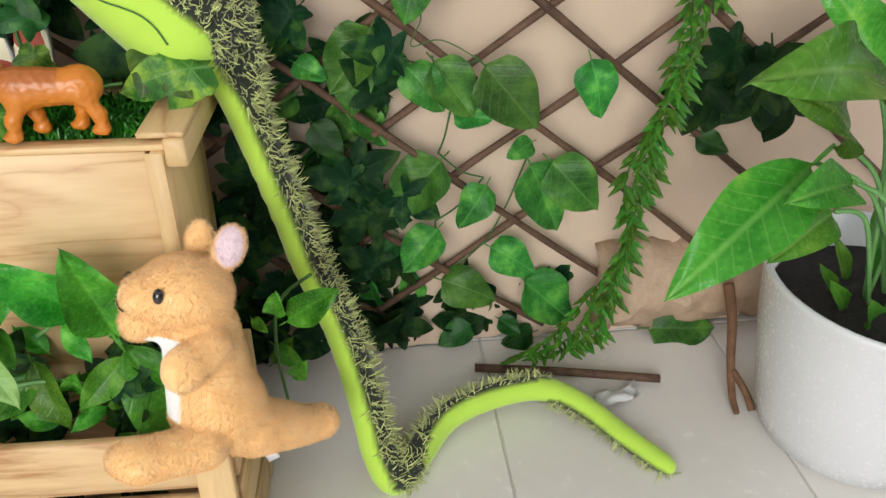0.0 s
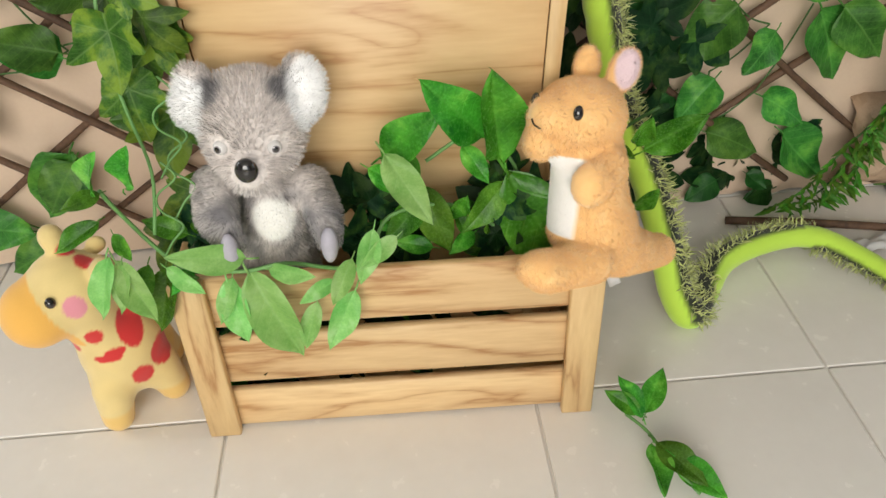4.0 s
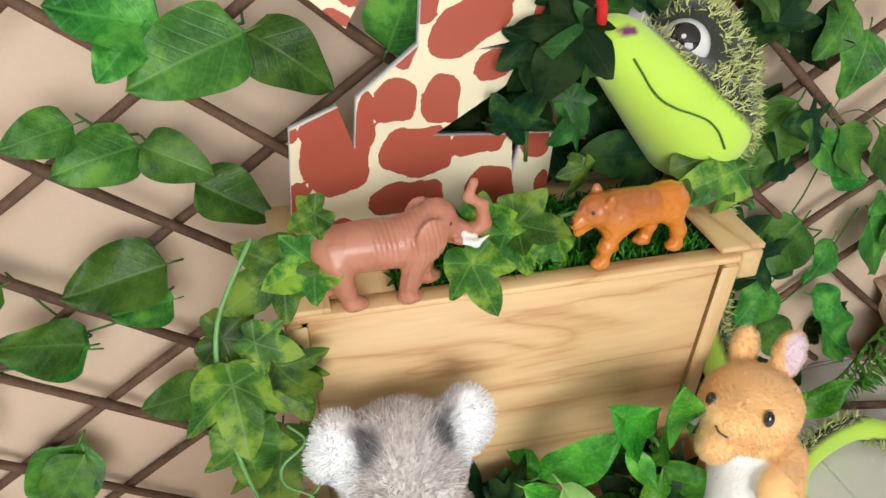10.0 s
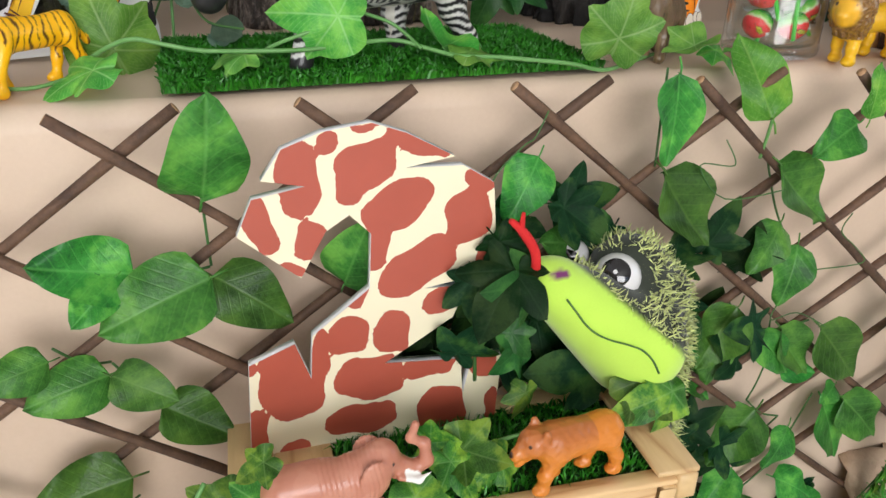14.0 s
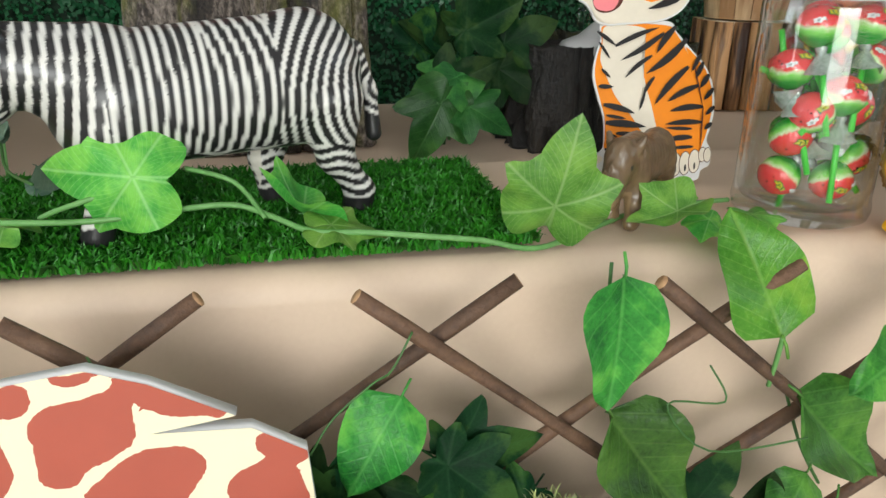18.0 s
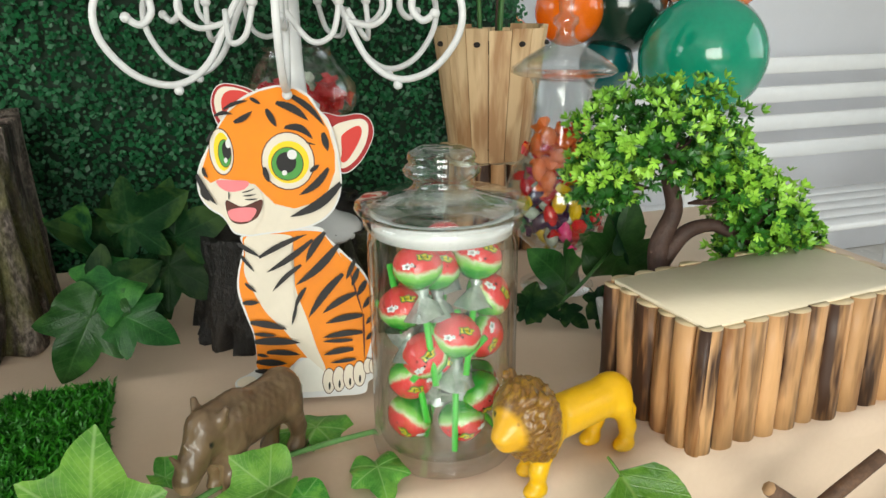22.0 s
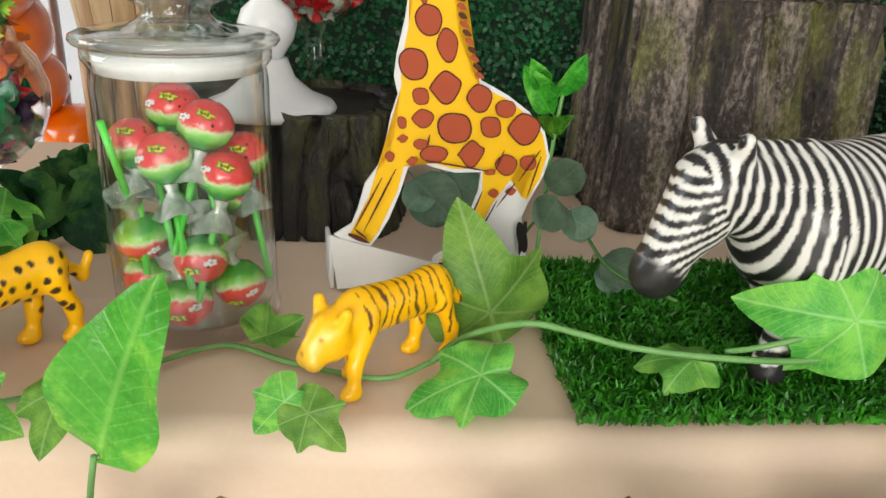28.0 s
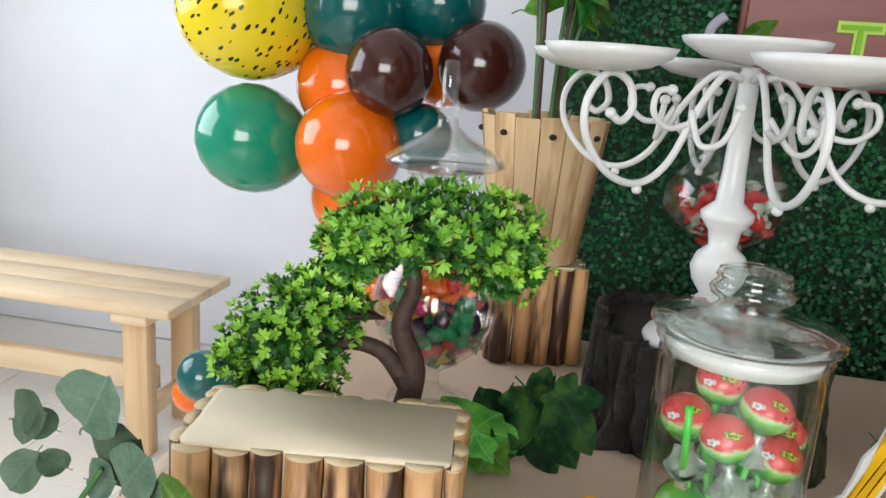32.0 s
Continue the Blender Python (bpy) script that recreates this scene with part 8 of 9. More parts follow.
def apothecary(x, y, label, seed):
    t = thing("apothecary_jar", label, "candy jar", Matrix.Translation((x, y, TOP + .001)), "apothecary jars")
    body = [(0, .0), (.040, .0), (.042, .004), (.020, .012), (.010, .020), (.009, .034), (.016, .040), (.030, .048), (.050, .066), (.060, .092), (.061, .112), (.054, .135), (.042, .152), (.034, .170), (.032, .228), (.036, .234), (.034, .236), (.030, .230), (.0305, .170), (.040, .150), (.051, .134), (.0575, .112), (.0565, .092), (.047, .069), (.028, .053), (.0, .048)]
    o = part("glass_body", lathe(body, 48), GLASS, t, "footed clear glass bowl with a tall neck")
    o.visible_shadow = False
    lid = [(0, .240), (.050, .238), (.056, .241), (.055, .246), (.038, .258), (.020, .268), (.010, .276), (.009, .286), (.013, .290), (.013, .296), (.007, .300), (.0085, .318), (.006, .334), (0, .335), (0, .333), (.0045, .332), (.0066, .318), (.005, .300), (.011, .2945), (.011, .2915), (.007, .287), (.008, .2755), (.0185, .266), (.037, .256), (.053, .2445), (.052, .2425), (0, .2425)]
    o = part("lid", lathe(lid, 48), GLASS, t, "domed clear glass lid with a finial")
    o.visible_shadow = False
    b = thing("wrapped_sweets", "mixed sweets in shiny coloured twist wrappers inside the glass jar", "sweets", Matrix.Translation((x, y, TOP + .001)), "sweets in the glass jars")
    sweets(b, 60, 0, 0, .064, lambda h: .034 + .018 * math.sin(math.pi * h), .060, [W_GREEN, W_RED, W_DARK, W_GREEN, W_WHITE, W_YELLOW, W_PINK], seed)
    sweets(b, 34, 0, 0, .124, lambda h: .046 - .018 * h, .050, [W_ORANGE, W_ORANGE, W_ORANGE, W_RED], seed + 1)


apothecary(.335, 1.205, "tall footed apothecary jar of wrapped sweets among the ivy", 3)
apothecary(-1.012, 1.205, "tall footed apothecary jar of wrapped sweets behind the bonsai", 13)


def red_bowl(x, y, label, seed):
    t = thing("footed_candy_bowl", label, "candy bowl", Matrix.Translation((x, y, TOP + .001)), "footed candy bowls")
    body = [(0, 0), (.042, 0), (.043, .004), (.014, .014), (.008, .030), (.008, .120), (.010, .150), (.020, .160), (.050, .178), (.068, .205), (.066, .228), (.050, .250), (.040, .262), (.042, .268), (.039, .268), (.037, .262), (.048, .247), (.063, .227), (.064, .205), (.047, .182), (.018, .166), (0, .163)]
    o = part("glass_bowl", lathe(body, 48), GLASS, t, "footed clear glass bowl")
    o.visible_shadow = False
    b = thing("wrapped_sweets", "red wrapped sweets filling the footed glass bowl", "sweets", Matrix.Translation((x, y, TOP + .001)), "sweets in the glass jars")
    sweets(b, 40, 0, 0, .182, lambda h: .030 + .030 * h, .034, [W_RED, W_RED, W_RED, W_WHITE], seed)


red_bowl(.075, 1.345, "footed glass bowl of red sweets behind the white stand", 5)
red_bowl(-.735, 1.345, "footed glass bowl of red sweets behind the white stand", 6)


# ---------- wooden pails with plants ----------
PAIL = wood("pail_staves", (0.72, 0.52, 0.30), (0.58, 0.38, 0.19), 2, 12, 0.6, rand=.2, dark=(0.40, 0.22, 0.10))


def pail(x, y, z, label, seed):
    t = thing("wooden_pail", label, "pail", Matrix.Translation((x, y, z)), "wooden pails")
    n, h, r0, r1 = 16, .165, .052, .073
    rr = random.Random(seed)
    for k in range(n):
        a0, a1 = TAU * k / n + .008, TAU * (k + 1) / n - .008
        bm = bmesh.new()
        hh = h + rr.uniform(-.003, .003)
        vs = []
        for rad, zz in ((r0, 0.001), (r1, hh), (r1 - .006, hh), (r0 - .006, .001)):
            vs.append([bm.verts.new((rad * math.cos(a), rad * math.sin(a), zz)) for a in (a0, (a0 + a1) / 2, a1)])
        for i in range(4):
            p, q = vs[i], vs[(i + 1) % 4]
            for j in range(2):
                bm.faces.new((p[j], p[j + 1], q[j + 1], q[j]))
        bm.faces.new([v[0] for v in vs])
        bm.faces.new([v[2] for v in vs][::-1])
        bmesh.ops.recalc_face_normals(bm, faces=bm.faces[:])
        part("stave", bm, PAIL, t, "", False)
        if k % 2 == 0:
            am = (a0 + a1) / 2
            part("rivet_hole", ball(.0042, 2, (1, 1, .8), ((r1 - .0015) * math.cos(am), (r1 - .0015) * math.sin(am), h - .018)), SOIL, t, "dark drilled hole")
    part("soil", lathe([(0, h - .02), (r1 - .010, h - .02), (r1 - .012, h - .03), (0, h - .03)], 32), SOIL, t)
    p = thing("leafy_pot_plant", "tall green leafy plant growing from the wooden pail", "plant", Matrix.Translation((x, y, z + h - .02)), "pail plants")
    for k in range(9):
        a = rr.uniform(0, TAU)
        d = Vector((math.cos(a), math.sin(a), 0))
        H = rr.uniform(.16, .34)
        pts = [d * .012, d * .02 + Vector((0, 0, H * .5)), d * .045 + Vector((0, 0, H))]
        part("stalk", tube(spline(pts, 5), [.0032 - .00015 * i for i in range(11)], 7), STEM_DARK if k % 3 else BONSAI_BARK, p)
        for j in range(3):
            b = pts[2] - Vector((0, 0, .05 * j))
            q = rr.uniform(0, TAU)
            tip = Vector((math.cos(q) * .06, math.sin(q) * .06, rr.uniform(-.01, .07)))
            share("leaf", (FICUS + POTHOS)[rr.randrange(5)], p, orient(b, tip, (0, -.8, .6), rr.uniform(.07, .12)))
    return t


pail(.325, 1.395, TOP + .1175, "tapered pail of pale wooden staves on a log riser", 2)
pail(-.935, 1.395, TOP + .1175, "tapered pail of pale wooden staves on a log riser", 3)


# ---------- bonsai ----------
def bonsai(x, y, z, turn, mirror, label, seed, full):
    t = thing("artificial_bonsai", label, "bonsai", Matrix.Translation((x, y, z)) @ Matrix.Rotation(turn, 4, "Z"), "artificial bonsai trees")
    s = -1 if mirror else 1
    rr = random.Random(seed)
    pot = box(-.052, .052, -.034, .034, 0, .044, .005, seg=2)
    for v in pot.verts:
        k = .84 + .16 * v.co.z / .044
        v.co.x, v.co.y = v.co.x * k, v.co.y * k
    part("pot", pot, WHITE_POT, t, "white glazed rectangular pot")
    part("soil", box(-.046, .046, -.029, .029, .0442, .0470, .002), SOIL, t)
    trunk = spline([(0, 0, .026), (0, 0, .060), (-.006 * s, 0, .100), (.006 * s, 0, .135), (-.002 * s, 0, .165), (.0, 0, .185)], 6)
    part("trunk", tube(trunk, [.0125 - .0075 * i / (len(trunk) - 1) for i in range(len(trunk))], 12), BONSAI_BARK, t)
    branch = spline([(-.003 * s, 0, .085), (.018 * s, 0, .112), (.045 * s, 0, .118), (.070 * s, -.004, .108), (.088 * s, 0, .125)], 6)
    part("branch", tube(branch, [.0085 - .005 * i / (len(branch) - 1) for i in range(len(branch))], 10), BONSAI_BARK, t)
    if full:
        clumps = [((-.016 * s, 0, .202), (.080, .054, .048)), ((-.062 * s, .0, .168), (.032, .030, .030)), ((.042 * s, 0, .176), (.032, .032, .028))]
    else:
        clumps = [((-.018 * s, 0, .212), (.082, .056, .034)), ((-.070 * s, .0, .190), (.028, .030, .024)), ((.040 * s, 0, .196), (.032, .032, .024))]
    clumps += [((.088 * s, 0, .124), (.046, .042, .040)), ((.092 * s, 0, .086), (.042, .036, .026)), ((.124 * s, 0, .098), (.028, .026, .028)), ((.064 * s, 0, .152), (.034, .032, .030))]
    for (cx, cy, cz), (rx, ry, rz) in clumps:
        for k in range(7):
            a = rr.uniform(0, TAU)
            q = Vector((cx + rx * .6 * math.cos(a), cy + ry * .6 * math.sin(a), cz + rz * rr.uniform(-.2, .6)))
            b0 = Vector((cx * .3, 0, min(cz - .012, .182))) if cz > .15 else Vector((.070 * s, 0, .108))
            part("twig", tube([b0, (b0 + q) / 2 + Vector((0, 0, -.006)), q], .0011, 5), BONSAI_BARK, t)
        n = int(105 * (rx * ry * rz) ** (1 / 3) / .04)
        # bright tufts on top, dark ones inside and below: shading put into colour
        for which, mat_leaf, f0, f1, up in (("bright", BONSAI_LEAF, .72, 1.06, .35), ("shade", BONSAI_LEAF_SHADED, .35, 1.0, -.4)):
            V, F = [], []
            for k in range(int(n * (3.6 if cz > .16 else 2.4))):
                while True:
                    d = Vector((rr.uniform(-1, 1), rr.uniform(-1, 1), rr.uniform(-1, 1)))
                    if .05 < d.length < 1:
                        break
                d.normalize()
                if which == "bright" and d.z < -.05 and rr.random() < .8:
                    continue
                rad = rr.uniform(f0, f1) * (1 + .34 * noise.noise(d * 2.5 + Vector((seed, cx * 40, 0))))
                c = Vector((cx + d.x * rx * rad, cy + d.y * ry * rad, cz + d.z * rz * rad))
                ax = (d + Vector((rr.uniform(-.5, .5), rr.uniform(-.5, .5), rr.uniform(-.2, .8)))).normalized()
                u = ax.orthogonal().normalized()
                w = ax.cross(u)
                for q in range(7):
                    a = TAU * q / 7 + rr.uniform(-.3, .3)
                    dd = (u * math.cos(a) + w * math.sin(a)) * .85 + ax * .75
                    dd.normalize()
                    side = dd.cross(ax).normalized()
                    L = rr.uniform(.0058, .0096)
                    k0 = len(V)
                    V += [c, c + dd * L * .60 + side * L * .20, c + dd * L, c + dd * L * .60 - side * L * .20]
                    F.append((k0, k0 + 1, k0 + 2, k0 + 3))
            me = bpy.data.meshes.new("leaf_clump")
            me.from_pydata([tuple(v) for v in V], [], F)
            tagged(part("leaf_clump", me, mat_leaf, t, "tufts of small bright green leaves" if which == "bright" else "inner and lower crown leaves with shade put into their colour", False), kind="stuff")
    return t


bonsai(.352, 1.026, TOP, radians(-8), False, "artificial bonsai with two bright green crowns behind the log riser", 4, True)
bonsai(-1.002, 1.050, TOP, radians(8), True, "artificial bonsai with leaning green crowns behind the log riser", 5, False)


# ---------- flat printed cut-outs ----------
def ink(name, c, rough=.5):
    return surface(name, [v * .95 for v in c], [min(1, v * 1.05) for v in c], 30, 200, rough, 0, spec=.2)


INKS = {"orange": ink("orange_ink", (.86, .25, .008)), "white": ink("white_ink", (.80, .77, .70)), "black": ink("black_ink", (.016, .014, .014)), "yellow": ink("yellow_ink", (.85, .62, .02)), "green": ink("green_ink", (.08, .30, .06)), "pink": ink("pink_ink", (.80, .22, .24)), "red": ink("dark_red_ink", (.34, .02, .02)), "gold": ink("gold_ink", (.88, .50, .012)), "brown": ink("red_brown_ink", (.38, .070, .028)), "scarlet": ink("scarlet_ink", (.60, .045, .035)), "umber": ink("umber_ink", (.085, .022, .012)), "cream": ink("cream_ink", (.74, .66, .54)), "card": CARD_WHITE}


def print_sheet(name, shapes, parent, label):
    """Flat inked areas, one just above the other: (colour, outline, smooth) in x, z."""
    bm = bmesh.new()
    names = list(INKS)
    for k, (colour, pts, smooth) in enumerate(shapes):
        if smooth:
            pts = [(p[0], p[1]) for p in spline([(a, b, 0) for a, b in pts], 6, True)]
        f = bm.faces.new([bm.verts.new((x, -0.0004 - 0.00012 * k, z)) for x, z in pts])
        f.material_index = names.index(colour)
    bmesh.ops.triangulate(bm, faces=bm.faces[:])
    bm.normal_update()
    bmesh.ops.reverse_faces(bm, faces=[f for f in bm.faces if f.normal.y > 0])
    return part(name, bm, [INKS[n] for n in names], parent, label, False)


def oval(cx, cz, rx, rz, tilt=0, n=24):
    c, s = math.cos(radians(tilt)), math.sin(radians(tilt))
    return [(cx + rx * math.cos(TAU * i / n) * c - rz * math.sin(TAU * i / n) * s, cz + rx * math.cos(TAU * i / n) * s + rz * math.sin(TAU * i / n) * c) for i in range(n)]


def stroke(a, b, w, bend=0.0):
    """A tapered stripe from a to b."""
    ax, az = a
    bx, bz = b
    dx, dz = bx - ax, bz - az
    L = math.hypot(dx, dz)
    nx, nz = -dz / L, dx / L
    out = []
    for i in range(7):
        f = i / 6
        k = w * math.sin(math.pi * min(1, .12 + f * .88)) ** .8 if f < 1 else 0
        out.append((ax + dx * f + nx * (bend * math.sin(math.pi * f) + k / 2), az + dz * f + nz * (bend * math.sin(math.pi * f) + k / 2)))
    for i in range(5, -1, -1):
        f = i / 6
        k = w * math.sin(math.pi * min(1, .12 + f * .88)) ** .8
        out.append((ax + dx * f + nx * (bend * math.sin(math.pi * f) - k / 2), az + dz * f + nz * (bend * math.sin(math.pi * f) - k / 2)))
    return out


def tiger_cutout():
    """Drawn on a grid of about half a millimetre, leaning back on its strut."""
    def q(pts):
        return [(.0004538 * x - .0000286 * z - .23281, -.000027 * x - .0004625 * z + .34397) for x, z in pts]
    t = thing("tiger_cutout", "flat printed tiger cub cut-out leaning before the dark stump", "cut-out", Matrix.Translation((.030, 1.030, TOP + .001)) @ Matrix.Rotation(radians(-8.9), 4, "Z") @ Matrix.Rotation(radians(-15.5), 4, "X"))
    head = [(352, 315), (358, 290), (372, 260), (385, 232), (402, 203), (425, 180), (455, 164), (490, 155), (522, 158), (546, 171), (564, 196), (580, 212), (592, 245), (600, 285), (604, 320), (598, 355), (580, 382), (550, 400), (510, 409), (470, 414), (440, 418), (415, 412), (403, 394), (392, 382), (370, 368), (355, 345)]
    body = [(435, 412), (430, 440), (421, 480), (420, 515), (432, 552), (447, 590), (452, 620), (452, 650), (438, 662), (418, 672), (417, 684), (436, 688), (470, 706), (530, 706), (600, 704), (646, 700), (654, 680), (670, 668), (670, 640), (660, 622), (664, 600), (669, 560), (662, 515), (642, 478), (612, 450), (580, 420), (556, 400)]
    earL = [(388, 226), (374, 192), (378, 166), (392, 153), (420, 154), (450, 166), (432, 186), (408, 205)]
    earR = [(562, 200), (600, 203), (635, 198), (655, 208), (662, 232), (652, 262), (635, 288), (612, 305), (594, 296), (580, 250)]
    for nm, pts in (("head_board", head), ("body_board", body), ("ear_board", earL), ("ear_board", earR)):
        sp = [(p[0], p[1]) for p in spline([(a, b, 0) for a, b in q(pts)], 6, True)]
        o = part(nm, plate(sp, 0.003), CARD_WHITE, t, "white card edge", False)
        o.location.y = {"head_board": -.0032, "ear_board": .0032}.get(nm, 0)

    def S(colour, pts, smooth=True):
        return (colour, q(pts), smooth)

    def inset(pts, k):
        cx, cz = sum(p[0] for p in pts) / len(pts), sum(p[1] for p in pts) / len(pts)
        return [(cx + (x - cx) * k, cz + (z - cz) * k) for x, z in pts]

    def stripes(sh, rows):
        for x0, z0, x1, z1, w, bend in rows:
            sh.append(S("black", stroke((x0, z0), (x1, z1), w, bend), False))
    sh = [S("orange", [(438, 416), (433, 442), (424, 482), (424, 514), (436, 552), (450, 590), (456, 622), (456, 652), (500, 660), (520, 640), (545, 632), (572, 655), (580, 662), (645, 650), (643, 600), (640, 540), (625, 490), (580, 424), (552, 408)]),
          S("orange", [(600, 446), (640, 482), (658, 518), (664, 560), (659, 600), (652, 628), (646, 640), (642, 560), (624, 492)]),
          S("cream", [(438, 418), (512, 416), (514, 442), (514, 470), (524, 516), (543, 566), (560, 616), (576, 655), (560, 652), (530, 618), (500, 582), (470, 552), (446, 512), (432, 482), (434, 450)]),
          S("white", [(522, 642), (545, 634), (574, 660), (576, 694), (524, 696), (516, 668)], False),
          S("cream", oval(436, 674, 17, 9, -12), False)]
    for cx, cz in ((582, 676), (600, 673), (619, 669), (637, 664)):
        sh += [S("umber", oval(cx, cz, 12.2, 23.5), False), S("cream", oval(cx, cz, 10.8, 22), False), S("black", oval(cx + 1, cz + 9, 2.0, 7), False)]
    for cx in (652, 662):
        sh += [S("umber", oval(cx, 650, 8.2, 15), False), S("cream", oval(cx, 650, 7, 13.6), False)]
    sh += [S("umber", stroke((618, 478), (644, 560), 3), False), S("umber", stroke((644, 556), (646, 640), 3), False)]
    stripes(sh, ((420, 430, 460, 454, 8, 0), (458, 455, 542, 414, 10, -3), (425, 450, 450, 480, 6, 0), (552, 424, 470, 482, 11, -3), (532, 468, 482, 514, 9, 3), (434, 500, 454, 516, 6, 0), (574, 410, 540, 464, 13, 3), (598, 432, 522, 504, 15, -5), (540, 508, 520, 548, 8, 2), (606, 484, 545, 562, 14, 4), (524, 540, 516, 574, 6, 0), (630, 518, 570, 554, 12, 3), (642, 558, 576, 572, 12, 3), (642, 588, 570, 597, 11, 2)))
    stripes(sh, ((624, 602, 570, 604, 7, 0), (626, 618, 572, 628, 11, 2), (630, 636, 584, 642, 7, 0), (628, 458, 612, 494, 9, 0), (634, 474, 622, 506, 10, 0), (648, 496, 632, 524, 11, 0), (659, 522, 642, 546, 10, 0), (664, 556, 648, 574, 9, 0), (662, 588, 648, 602, 9, 0), (430, 534, 460, 533, 9, 0), (443, 568, 508, 581, 12, -2), (450, 588, 490, 592, 7, 0), (450, 602, 532, 605, 14, -2), (472, 621, 532, 626, 10, -2), (454, 637, 508, 641, 12, 0), (452, 653, 490, 655, 9, 0), (456, 624, 476, 628, 6, 0)))
    print_sheet("body_print", sh, t, "orange and cream coat with black stripes")
    for ear in ([S("red", inset(earL, .95)), S("cream", inset(earL, .80)), S("scarlet", [(396, 205), (392, 182), (402, 166), (424, 164), (440, 172), (424, 186), (408, 200)])], [S("red", inset(earR, .97)), S("cream", [(586, 226), (606, 214), (640, 208), (652, 222), (646, 254), (628, 282), (608, 296), (596, 288), (588, 252)]), S("scarlet", [(604, 238), (632, 220), (640, 232), (630, 258), (612, 284), (602, 282), (606, 262)])]):
        print_sheet("ear_print", ear, t, "dark red inner ear").location.y = .0032
    sh = [S("cream", inset(head, .975)),
          S("orange", [(386, 236), (406, 204), (430, 182), (458, 167), (490, 158), (520, 161), (543, 174), (562, 200), (580, 230), (591, 270), (592, 302), (580, 336), (555, 358), (520, 369), (486, 361), (466, 342), (452, 328), (430, 322), (408, 320), (392, 318), (376, 326), (364, 316), (362, 300), (372, 268)], False),
          S("umber", oval(509, 286, 47, 51, -8), False), S("cream", oval(509, 286, 45, 49, -8), False), S("umber", oval(394, 272, 21, 41, -8), False), S("cream", oval(394, 272, 19.5, 39, -8), False),
          S("yellow", oval(510, 288, 36, 37), False), S("yellow", oval(396, 272, 14.5, 33, -6), False), S("umber", oval(508, 291, 28.5, 29.5), False), S("green", oval(508, 291, 27, 28), False), S("umber", oval(400, 275, 11.5, 24.5, -6), False), S("green", oval(400, 275, 10.5, 23, -6), False),
          S("black", oval(506, 289, 17.5, 18.5), False), S("black", oval(403, 270, 7.5, 16, -6), False), S("card", oval(516, 275, 8.5, 8.5), False), S("card", oval(503, 307, 4.5, 4.5), False), S("card", oval(406, 258, 4.5, 8), False), S("card", oval(402, 287, 3, 4.5), False),
          S("cream", [(382, 328), (398, 336), (425, 330), (450, 332), (464, 346), (466, 372), (458, 396), (440, 414), (415, 406), (402, 388), (398, 364), (386, 348)]),
          S("pink", [(386, 322), (408, 321), (440, 323), (434, 336), (410, 341), (394, 335)]), S("umber", [(402, 356), (430, 366), (464, 354), (458, 382), (434, 396), (410, 390)]), S("pink", [(406, 374), (428, 368), (454, 370), (446, 388), (430, 393), (412, 389)])]
    stripes(sh, ((382, 212, 414, 208, 7, -4), (416, 222, 447, 202, 10, 2), (398, 200, 440, 184, 7, -3), (471, 198, 489, 228, 11, 0), (488, 186, 545, 216, 14, -5), (503, 228, 553, 248, 13, -9), (506, 170, 574, 226, 11, -7), (570, 236, 579, 268, 12, 0), (580, 298, 528, 346, 13, -6), (602, 324, 512, 384, 17, -9), (548, 304, 564, 292, 8, 0), (353, 312, 388, 364, 10, 4), (360, 338, 376, 358, 7, 2)))
    stripes(sh, ((468, 298, 477, 324, 10, 1), (370, 256, 382, 236, 6, 0), (364, 300, 372, 318, 7, 2), (430, 342, 452, 335, 2.4, 1), (432, 348, 456, 344, 2.4, 1), (436, 354, 458, 352, 2.4, 1), (408, 341, 408, 356, 2.6, 0), (540, 254, 558, 258, 3, 0), (444, 180, 462, 190, 7, 0)))
    o = print_sheet("face_print", sh, t, "smiling tiger cub face print")
    o.location.y = -.0034
    strut = plate([(-.020, 0), (.020, 0), (.010, .12), (-.010, .12)], 0.002)
    o = part("strut", strut, CARD_WHITE, t, "white card strut")
    o.matrix_basis = Matrix.Translation((.01, .0045, .004)) @ Matrix.Translation((0, 0, .12)) @ Matrix.Rotation(radians(32), 4, "X") @ Matrix.Translation((0, 0, -.12))
    return t


tiger_cutout()


